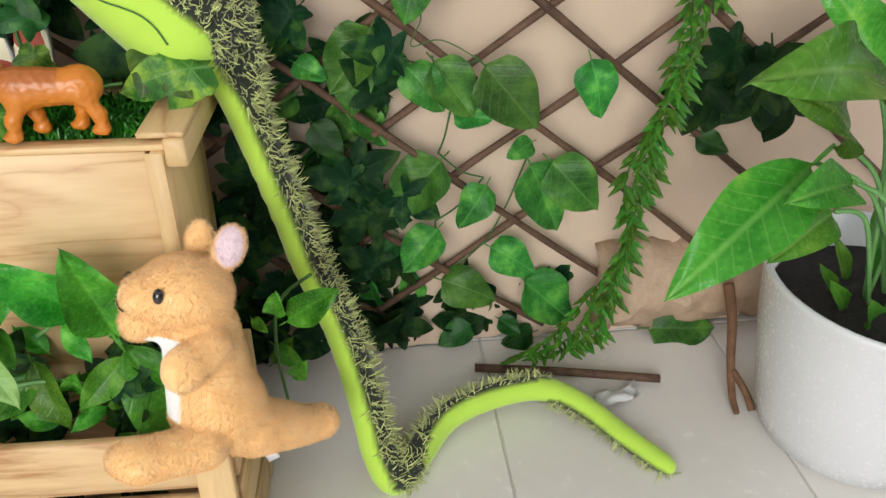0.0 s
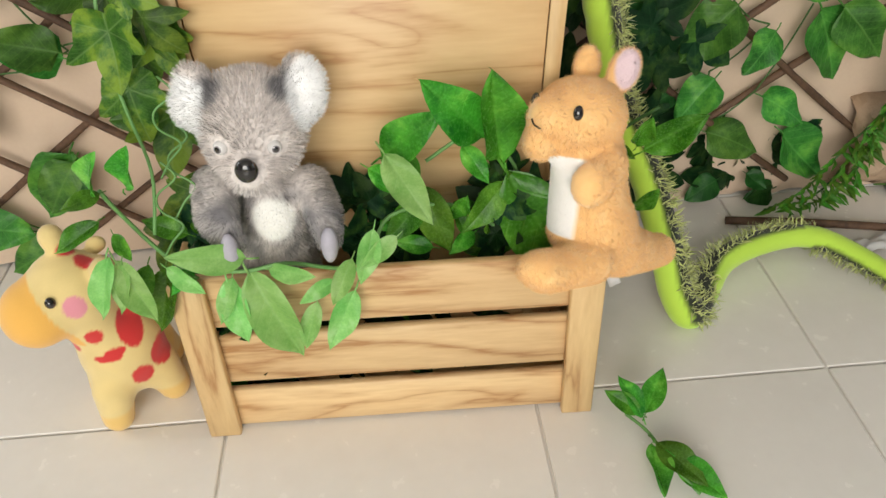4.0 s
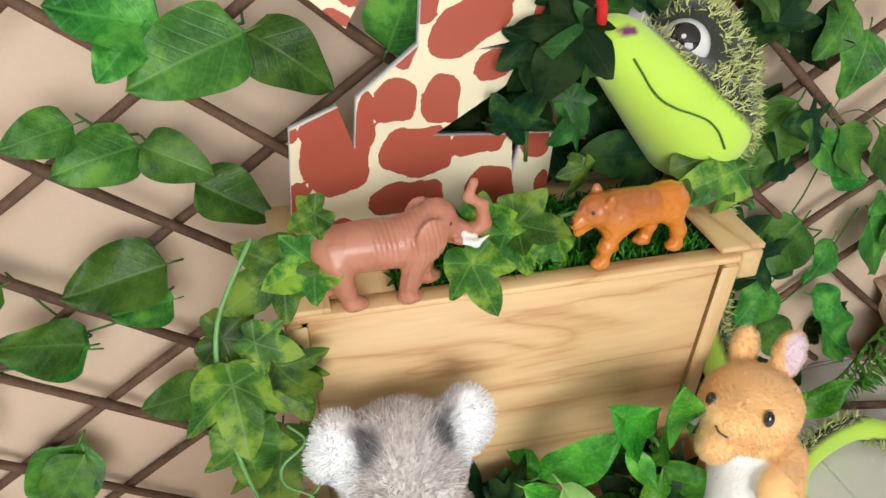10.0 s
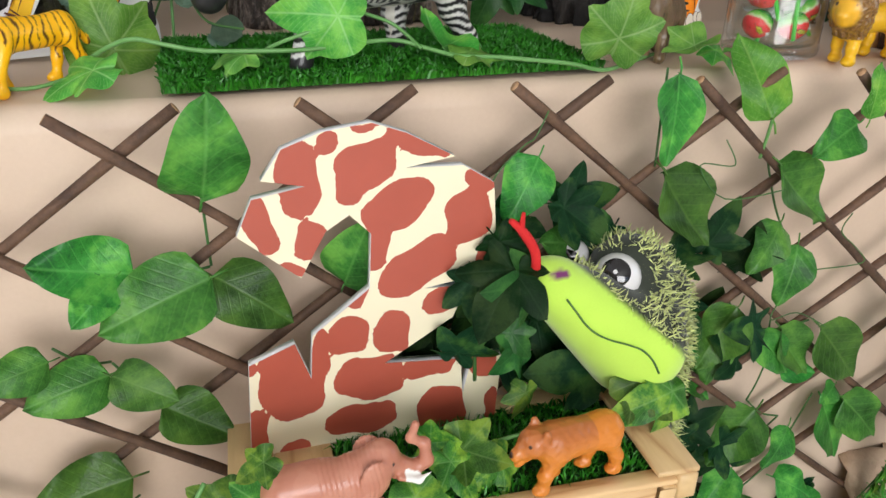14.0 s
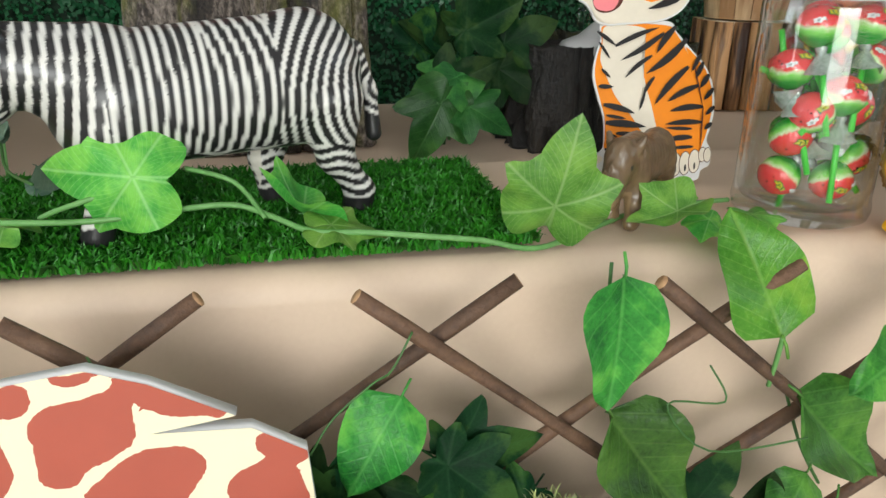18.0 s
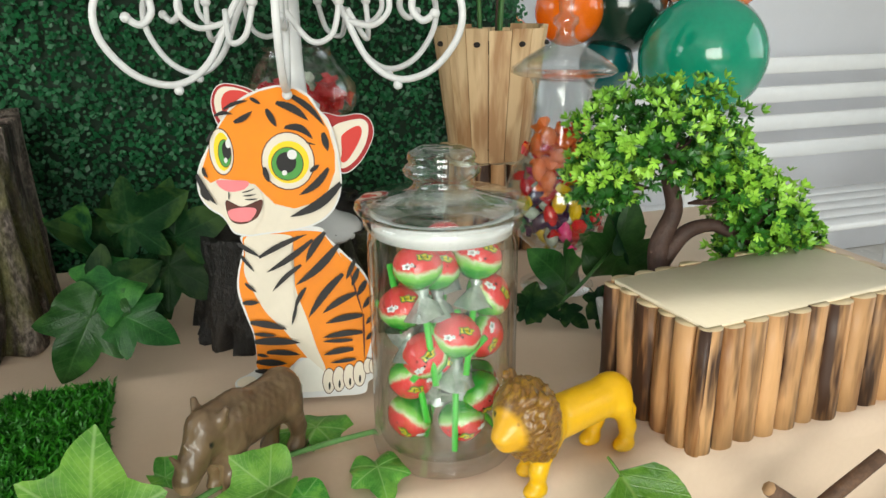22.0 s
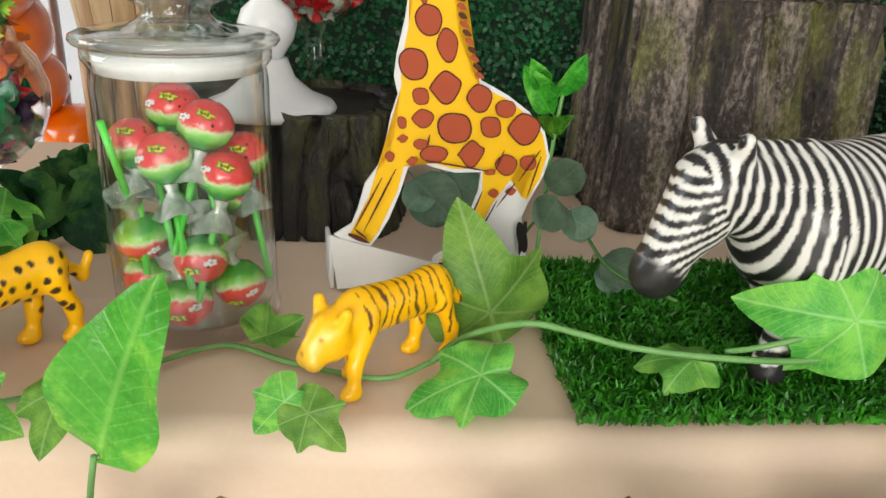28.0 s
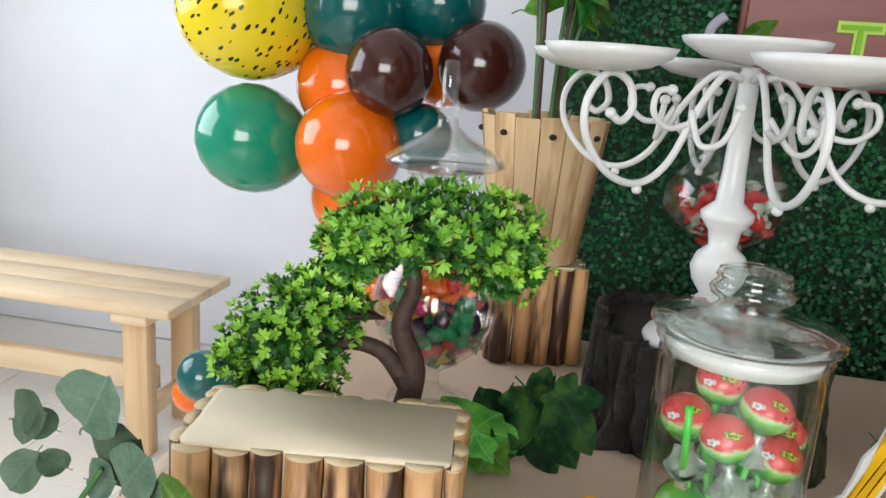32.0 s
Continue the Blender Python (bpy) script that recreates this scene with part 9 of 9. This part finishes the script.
def giraffe_cutout():
    """Drawn on a grid of about half a millimetre."""
    def q(pts):
        return [(.0004413 * x + .00005 * z - .432, .0000085 * x - .0004134 * z + .24761) for x, z in pts]
    t = thing("giraffe_cutout", "flat printed giraffe cut-out on a folded white card foot", "cut-out", Matrix.Translation((-.690, 1.045, TOP + .001)) @ Matrix.Rotation(radians(10.5), 4, "Z") @ Matrix.Rotation(radians(-3.7), 4, "X"))
    body = [(928, 514), (960, 496), (975, 465), (990, 425), (1015, 395), (1030, 360), (1045, 310), (1060, 275), (1057, 245), (1065, 210), (1085, 150), (1100, 90), (1107, 40), (1112, -60), (1116, -120), (1080, -96), (1052, -92), (1050, -112), (1080, -142), (1112, -176), (1124, -210), (1146, -208), (1160, -175), (1182, -160), (1180, -60), (1174, 20), (1171, 100), (1173, 180), (1184, 235), (1198, 254), (1240, 280), (1275, 310), (1300, 345), (1307, 390), (1296, 422), (1266, 472), (1250, 502), (1256, 560), (1254, 592), (1140, 592), (1086, 582), (1090, 568), (1112, 556), (1138, 528), (1160, 490), (1178, 450), (1186, 414), (1140, 413), (1105, 402), (1078, 388), (1062, 402), (1046, 442), (1022, 490), (1002, 520), (986, 538), (955, 534)]
    part("board", plate(q(body), 0.003), CARD_WHITE, t, "white card edge", False)
    foot = plate(q([(920, 512), (936, 520), (1082, 574), (1150, 580), (1252, 590), (1252, 608), (920, 613)]), 0.003)
    o = part("front_foot", foot, CARD_WHITE, t, "white folded card foot", False)
    o.location.y = -.0035
    part("side_foot", box(0, .003, .0035, .045, 0, .036, .0005), CARD_WHITE, t, "white folded card flap")
    part("side_foot", box(.142, .145, .0035, .045, 0, .010, .0005), CARD_WHITE, t, "white folded card flap")

    def S(colour, pts, smooth=True):
        return (colour, q(pts), smooth)
    sh = [S("gold", [(1118, -120), (1160, -160), (1172, -150), (1172, -60), (1166, 20), (1164, 100), (1166, 182), (1180, 240), (1194, 264), (1130, 290), (1066, 268), (1069, 226), (1088, 164), (1106, 100), (1114, 40), (1118, -60)], False),
          S("gold", [(1086, -138), (1116, -170), (1128, -202), (1142, -202), (1154, -170), (1172, -152), (1150, -120), (1118, -124), (1082, -102), (1058, -98), (1058, -110)], False),
          S("gold", [(1066, 262), (1130, 280), (1192, 262), (1238, 287), (1272, 316), (1296, 350), (1301, 390), (1288, 428), (1262, 468), (1252, 462), (1268, 430), (1282, 384), (1262, 388), (1235, 430), (1200, 470), (1184, 452), (1190, 407), (1140, 406), (1105, 394), (1078, 380), (1056, 398), (1008, 410), (1036, 374), (1051, 325)], False),
          S("gold", [(1056, 396), (1041, 440), (1018, 482), (1000, 514), (985, 532), (954, 514), (975, 490), (992, 450), (1010, 406), (1040, 380)], False),
          S("gold", [(1188, 405), (1236, 428), (1200, 472), (1175, 516), (1152, 560), (1136, 586), (1094, 577), (1120, 560), (1145, 530), (1166, 495), (1184, 450)], False)]
    patches = ((1137, 28, 18, 22), (1147, 85, 19, 25), (1116, 108, 9, 22), (1120, 155, 21, 25), (1146, 195, 17, 28), (1089, 225, 23, 26), (1137, 264, 26, 28), (1095, 278, 13, 14), (1095, 315, 18, 16), (1060, 321, 7, 10), (1058, 348, 9, 7), (1034, 378, 8, 9), (1145, 333, 28, 26), (1190, 283, 21, 24), (1205, 333, 17, 18), (1232, 302, 17, 15), (1262, 338, 28, 28))
    patches += ((1168, 378, 23, 24), (1086, 358, 12, 9), (1106, 376, 23, 15), (1226, 400, 19, 19), (1264, 398, 14, 13), (1200, 450, 9, 8), (1230, 448, 10, 7), (1068, 386, 9, 8), (1196, 411, 9, 5), (1140, -40, 18, 22), (1155, -100, 14, 20), (1126, -160, 9, 10))
    for cx, cz, rx, rz in patches:
        k = (cx * 13 + cz * 7) % 11
        for colour, g in (("umber", 1.0), ("brown", .90)):
            sh.append(S(colour, [(cx + rx * a * g, cz + rz * b * g) for a, b in ((-1.0, -.50 + k * .05), (-.45 + k * .05, -1.0), (.72, -.86 + k * .03), (1.0, .1 - k * .03), (.68 - k * .04, .86), (-.3, 1.0), (-.92, .58 - k * .04))], True))
    for a, b, w in (((1040, 398), (972, 512), 3.4), ((1016, 412), (958, 506), 3), ((1180, 444), (1122, 562), 3.4), ((1204, 462), (1138, 572), 3), ((950, 508), (984, 528), 9), ((1094, 573), (1140, 580), 8), ((962, 500), (980, 520), 4), ((1112, 562), (1134, 578), 4), ((1222, 372), (1202, 412), 3), ((1192, 408), (1080, 382), 3.4), ((1284, 374), (1240, 432), 3), ((1236, 432), (1200, 476), 3), ((1284, 386), (1254, 462), 3), ((1100, 340), (1094, 362), 3)):
        sh.append(S("umber", stroke(a, b, w), False))
    for k in range(31):
        z = -170 + k * 13.6
        x = 1162 + max(0.0, z - 150) * .22
        sh.append(S("umber" if k % 2 else "brown", stroke((x, z), (x + 13, z + 10), 9), False))
    sh += [S("black", oval(1108, -168, 5, 6), False), S("black", oval(1240, 530, 9, 30, -6), False), S("black", stroke((1248, 500), (1232, 566), 12), False)]
    print_sheet("giraffe_print_face", sh, t, "yellow giraffe print with red-brown patches")
    return t


giraffe_cutout()

# ---------- balloons ----------
def balloon_material(name, c):
    m, nt, b, add = mat_start(name)
    v = coords(nt, add)
    n = noise_out(nt, add, v, 14, 3, .5)
    nt.links.new(mixc(nt, add, n, [q * .88 for q in c], [min(1, q * 1.12) for q in c]), b.inputs["Base Color"])
    b.inputs["Roughness"].default_value = .16
    b.inputs["Coat Weight"].default_value = .5
    b.inputs["Subsurface Weight"].default_value = .12
    b.inputs["Subsurface Radius"].default_value = (.02, .02, .02)
    return m


def balloon_mesh(name, material):
    bm = lathe([(0, 1.0), (.22, .975), (.46, .89), (.70, .71), (.88, .46), (.97, .18), (.985, -.06), (.94, -.34), (.82, -.62), (.62, -.87), (.38, -1.05), (.18, -1.16), (.06, -1.21), (0, -1.215)], 32)
    me = bpy.data.meshes.new(name)
    bm.to_mesh(me)
    bm.free()
    me.polygons.foreach_set("use_smooth", [True] * len(me.polygons))
    me.materials.append(material)
    return me


def spotted_balloon_material():
    m, nt, b, add = mat_start("yellow_spotted_latex")
    v = coords(nt, add, (1, 1, 2.2))
    vo = add("ShaderNodeTexVoronoi", i_Scale=4.6, i_Randomness=.9)
    nt.links.new(v, vo.inputs["Vector"])
    n = noise_out(nt, add, v, 9, 2, .5)
    k = mathn(nt, add, "LESS_THAN", mathn(nt, add, "ADD", vo.outputs["Distance"], mathn(nt, add, "MULTIPLY", n, .40)), .45)
    nt.links.new(mixc(nt, add, k, (.86, .68, .02), (.03, .025, .01)), b.inputs["Base Color"])
    b.inputs["Roughness"].default_value = .18
    return m


B_GREEN, B_ORANGE, B_TEAL, B_BROWN, B_DARK = (balloon_mesh("balloon_" + n, balloon_material(n + "_latex", c)) for n, c in (("green", (.008, .29, .17)), ("orange", (.95, .17, .004)), ("teal", (.004, .11, .11)), ("brown", (.055, .012, .010)), ("dark", (.008, .035, .022))))
B_SPOT = balloon_mesh("balloon_spotted", spotted_balloon_material())
KNOT = bpy.data.meshes.new("balloon_knot")
bm = lathe([(0, -1.19), (.05, -1.20), (.05, -1.23), (.09, -1.30), (.07, -1.31), (0, -1.27)], 12)
bm.to_mesh(KNOT)
bm.free()
KNOT.materials.append(B_BROWN.materials[0])


def balloon_garland(label, post, rows, seed):
    t = thing("balloon_garland", label, "balloons", None, "balloon garlands")
    rr = random.Random(seed)
    px, py, ph = post
    part("pole", tube([(px, py, .03), (px, py, ph)], .008, 10), WHITE_METAL, t, "thin white pole")
    part("pole_foot", lathe([(0, 0), (.14, 0), (.14, .012), (.02, .03), (0, .03)], 24), WHITE_METAL, t, "round white foot").location = (px, py, 0)
    names = {"G": (B_GREEN, "glossy green balloon"), "O": (B_ORANGE, "glossy orange balloon"), "T": (B_TEAL, "dark teal balloon"), "B": (B_BROWN, "dark brown balloon"), "D": (B_DARK, "blackish green balloon"), "Y": (B_SPOT, "yellow balloon with dark leopard dashes")}
    for k, x, y, z, r in rows:
        to = Vector((px - x, py - y, (1.0 - z) * .3 - .05))
        up = (-to).normalized() if to.length > .02 else Vector((0, -1, 0))
        up = (up + Vector((rr.uniform(-.2, .2), -.2, .35))).normalized()
        q = up.to_track_quat("Z", "Y").to_matrix().to_4x4()
        b = share("balloon", names[k][0], t, Matrix.Translation((x, y, z)) @ q @ Matrix.Diagonal((r * .98, r * .98, r * .98, 1)), names[k][1])
        o = new("knot", KNOT)
        o.parent = b
    return t


balloon_garland("cluster of green, orange, teal and brown balloons by the wall", (-1.25, 1.92, 1.5), [("G", -1.458, 1.75, .925, .097), ("O", -1.271, 1.72, .930, .092), ("O", -1.310, 1.80, 1.022, .085), ("O", -1.277, 1.78, .835, .078), ("T", -1.292, 1.80, 1.150, .098), ("B", -1.204, 1.70, 1.056, .072), ("Y", -1.475, 1.76, 1.140, .118), ("T", -1.548, 1.75, .467, .052), ("B", -1.07, 1.78, 1.075, .075), ("T", -1.16, 1.76, .955, .055), ("T", -1.15, 1.82, 1.17, .075), ("O", -1.14, 1.85, 1.07, .07), ("O", -1.60, 1.80, .40, .04), ("O", -1.29, 1.85, .74, .07), ("O", -1.22, 1.88, .64, .06)], 1)
balloon_garland("cluster of green, orange and dark balloons beside the pail", (.78, 1.90, 1.5), [("G", .773, 1.568, .966, .105), ("O", .600, 1.72, 1.040, .062), ("D", .710, 1.74, 1.045, .088), ("O", .920, 1.74, 1.125, .10), ("T", .690, 1.74, .945, .052), ("D", .64, 1.80, 1.16, .08), ("G", .80, 1.82, 1.20, .09), ("O", .47, 1.80, .96, .10)], 2)

# ---------- party sign on the hedge ----------
sign = thing("party_sign", "brown wooden party sign with green lettering on the hedge", "sign", Matrix.Translation((-.38, 1.478, 1.182)))
part("board", box(-.345, .345, 0, .010, -.104, .104, .004, seg=2), wood("sign_board", (.235, .075, .065), (.165, .045, .04), 0, 8, .5), sign, "reddish brown painted board")
for dx, s in ((-.345, 1), (.345, -1)):
    part("end_plank", box(dx - .004, dx + .004, -.002, .012, -.108, .108, .002), wood("sign_edge", (.19, .06, .05), (.13, .035, .03), 2, 8, .5), sign)


def letter(body, size, material, m, parent, label, extrude=.0015, grow=0.0):
    cu = bpy.data.curves.new("letter", "FONT")
    cu.body, cu.size, cu.extrude, cu.offset, cu.align_x, cu.align_y = body, size, extrude, grow, "CENTER", "CENTER"
    ob = new("letter", cu)
    me = bpy.data.meshes.new_from_object(ob.evaluated_get(bpy.context.evaluated_depsgraph_get()))
    bpy.data.objects.remove(ob)
    o = part("letter", me, material, parent, label, False)
    o.matrix_basis = m
    return o


letter("T", .078, ink("pale_green_ink", (.42, .62, .10)), Matrix.Translation((-.218, -.0012, -.060)) @ Matrix.Rotation(radians(90), 4, "X"), sign, "pale green letter outline", .0010, .003)
letter("T", .078, ink("lime_ink", (.20, .45, .03)), Matrix.Translation((-.218, -.0030, -.060)) @ Matrix.Rotation(radians(90), 4, "X"), sign, "green letter", .0010, -.001)
for tip in ((.035, .0, .022), (.030, .0, -.016)):
    share("leaf", FICUS[0], sign, orient((-.345, -.006, -.055), tip, (0, -1, 0), .045), "small green leaf")
part("ornament", tube(spline([(-.366, -.008, -.03), (-.380, -.008, -.045), (-.378, -.008, -.07), (-.360, -.008, -.075), (-.350, -.008, -.060)], 6), .006, 8), surface("grey_violet_card", (.30, .28, .36), (.40, .38, .46), 30, 200, .6, 0), sign, "grey-violet curled ornament")
part("hanging_cord", tube([(-.30, .006, .10), (0, .012, .30), (.30, .006, .10)], .002, 6), STICK, sign)
part("hook", tube([(0, .012, .30), (0, .03, .305), (0, .05, .30)], .002, 6), STICK, sign)


# ---------- benches by the walls ----------
def bench():
    t = thing("pine_bench", "plain pine trestle bench standing by the wall", "bench", Matrix.Translation((-1.85, 2.135, 0)))
    for k in range(3):
        part("seat_plank", box(-1.35, 0, .112 * k, .112 * k + .110, .405, .432, .003), BENCHWOOD, t)
    for x in (-.115, -1.20):
        for y in (.03, .26):
            part("leg", box(x - .035, x + .035, y, y + .045, 0, .3775, .003), wood("bench_leg", (.74, .52, .30), (.64, .41, .21), 2, 10, .5), t)
        part("crosspiece", box(x - .05, x + .05, .005, .328, .378, .4045, .003), BENCHWOOD, t)
        part("low_rail", box(x - .018, x + .018, .0755, .2595, .09, .13, .003), BENCHWOOD, t)
    part("stretcher", box(-1.18, -.135, .150, .185, .13, .20, .003), BENCHWOOD, t)
    return t


bench()


def slat_bench():
    t = thing("white_slatted_bench", "white painted slatted bench against the bright wall", "bench", Matrix.Translation((1.10, 2.05, 0)))
    W = surface("white_bench_paint", (.80, .80, .80), (.85, .85, .85), 20, 200, .4, .03)
    for k, z in enumerate((.855, .765, .675, .585)):
        part("back_slat", box(0, 1.3, .40, .420, z - .025, z + .025, .004), W, t)
    for k in range(5):
        part("seat_slat", box(0, 1.3, .02 + .075 * k, .085 + .075 * k, .43, .45, .004), W, t)
    for x in (.05, 1.25):
        part("post", box(x - .022, x + .022, .4205, .46, 0, .90, .004), W, t)
        part("post", box(x - .022, x + .022, .03, .07, 0, .43, .004), W, t)
        part("armrest", box(x - .03, x + .03, .0, .3995, .60, .625, .004), W, t)
        part("arm_post", box(x - .018, x + .018, .03, .066, .4505, .60, .004), W, t)
    return t


slat_bench()

# ---------- potted peace lily on the floor ----------
pot = thing("white_plant_pot", "round white glazed pot of dark soil standing on the tiles", "plant pot", Matrix.Translation((.607, .630, .001)))
part("pot_wall", lathe([(0, 0), (.098, 0), (.108, .008), (.118, .040), (.138, .160), (.146, .232), (.148, .238), (.145, .241), (.139, .238), (.132, .190), (0, .188)], 56), WHITE_POT, pot, "smooth white glazed wall")
part("soil", lathe([(0, .200), (.06, .202), (.131, .197), (.130, .190), (0, .190)], 40), SOIL, pot)
lily = thing("peace_lily", "peace lily with broad ribbed green leaves in the white pot", "plant", Matrix.Identity(4))
LILY_ROWS = [(.470, .645, .385, .318, .575, .300), (.53, .65, .46, .362, .58, .500), (.52, .64, .36, .415, .575, .385), (.50, .65, .40, .392, .59, .480), (.49, .62, .34, .402, .565, .330), (.58, .66, .47, .50, .60, .56), (.60, .64, .40, .52, .56, .42), (.63, .66, .45, .60, .58, .52), (.64, .62, .36, .60, .50, .40), (.56, .70, .44, .48, .72, .54), (.66, .68, .44, .74, .64, .50)]
for k, row in enumerate(LILY_ROWS):
    b, tip = Vector(row[:3]), Vector(row[3:])
    share("leaf", LILY[k % 2], lily, orient(b, tip - b, (-.3, -.8, .8), (tip - b).length * 1.15))
    root = Vector((.60 + .02 * math.cos(k * 2.4), .635 + .02 * math.sin(k * 2.4), .198))
    part("stalk", tube(spline([root, (root + b) / 2 + Vector((0, 0, .05)), b], 6), .0028, 7), STEM, lily)
for k in range(10):
    a = k * 1.9
    b = Vector((.60 + .05 * math.cos(a), .63 + .05 * math.sin(a), .199))
    share("leaf", LANCE[0], lily, orient(b, (math.cos(a) * .6 - .2, math.sin(a) * .6 - .3, 1.0), (0, -1, .3), rng.uniform(.06, .12)))

# ---------- small things on the floor ----------
twig = thing("dry_twig", "dry forked brown twig lying on the floor by the pot", "twig")
TW = surface("dry_bark", (.13, .06, .03), (.26, .14, .075), 60, 250, .8, .5)
part("stem", tube(spline([(.505, .800, .12), (.500, .765, .09), (.490, .730, .05), (.482, .695, .016), (.478, .668, .006)], 5), [.008 - .0002 * i for i in range(21)], 8), TW, twig)
part("fork", tube(spline([(.488, .715, .038), (.498, .690, .020), (.500, .670, .006)], 5), .005, 7), TW, twig)
root = thing("loose_trellis_stick", "loose dark willow stick lying at the cloth's foot", "stick")
part("stick", tube(spline([(.15, .80, .010), (.26, .775, .012), (.40, .742, .010)], 5), .0060, 8), STICK, root)
paper = thing("torn_white_paper", "small torn scrap of white paper beside the snake", "paper scrap")
bm = bmesh.new()
g = [[bm.verts.new((.298 + .062 * i / 6 + .004 * noise.noise(Vector((i, j, 0))), .700 + .026 * j / 4 + .010 * i / 6, .006 + .020 * abs(noise.noise(Vector((i * .6, j * .7, 2))) + .25))) for j in range(5)] for i in range(7)]
for a, b in zip(g, g[1:]):
    for j in range(4):
        bm.faces.new((a[j], b[j], b[j + 1], a[j + 1]))
o = part("scrap", bm, CARD_WHITE, paper)
o.modifiers.new("thick", "SOLIDIFY").thickness = .0008
tag = thing("toy_tag", "white folded fabric tag hanging from the kangaroo toy", "tag")
bm = bmesh.new()
g = [[bm.verts.new((-.122 + .014 * i / 5 + .012 * j / 3, .560 + .004 * math.sin(i), .165 - .036 * i / 5 + .006 * j / 3)) for j in range(4)] for i in range(6)]
for a, b in zip(g, g[1:]):
    for j in range(3):
        bm.faces.new((a[j], b[j], b[j + 1], a[j + 1]))
o = part("label", bm, CARD_WHITE, tag)
o.modifiers.new("thick", "SOLIDIFY").thickness = .0006

# ---------- floor tiles ----------
TILE_W = .352
floor_ob = bpy.data.objects["floor"]
turn = Matrix.Translation((-.192, .529, 0)) @ Matrix.Rotation(radians(-1.6), 4, "Z")
tiles = [bpy.data.meshes.new("floor_tile") for _ in range(2)]
for k, me in enumerate(tiles):
    b = box(.0016, TILE_W - .0016, .0016, TILE_W - .0016, -.009, 0, .0012)
    b.to_mesh(me)
    b.free()
    me.materials.append(TILE)
rest = bmesh.new()
for i in range(-9, 10):
    for j in range(-10, 7):
        m = turn @ Matrix.Translation((i * TILE_W, j * TILE_W, 0))
        c = m @ Vector((TILE_W / 2, TILE_W / 2, 0))
        if not (-3.1 < c.x < 2.85 and -2.65 < c.y < 2.85):
            continue
        if -2.6 < c.x < 2.3 and -.9 < c.y < 2.9:
            share("tile", tiles[(i + j) % 2], floor_ob, m)
        else:
            for q in (box(.0016, TILE_W - .0016, .0016, TILE_W - .0016, -.009, 0),):
                merge(rest, q, m)
tagged(part("tile_field", rest, TILE, floor_ob, "", False), kind="stuff")
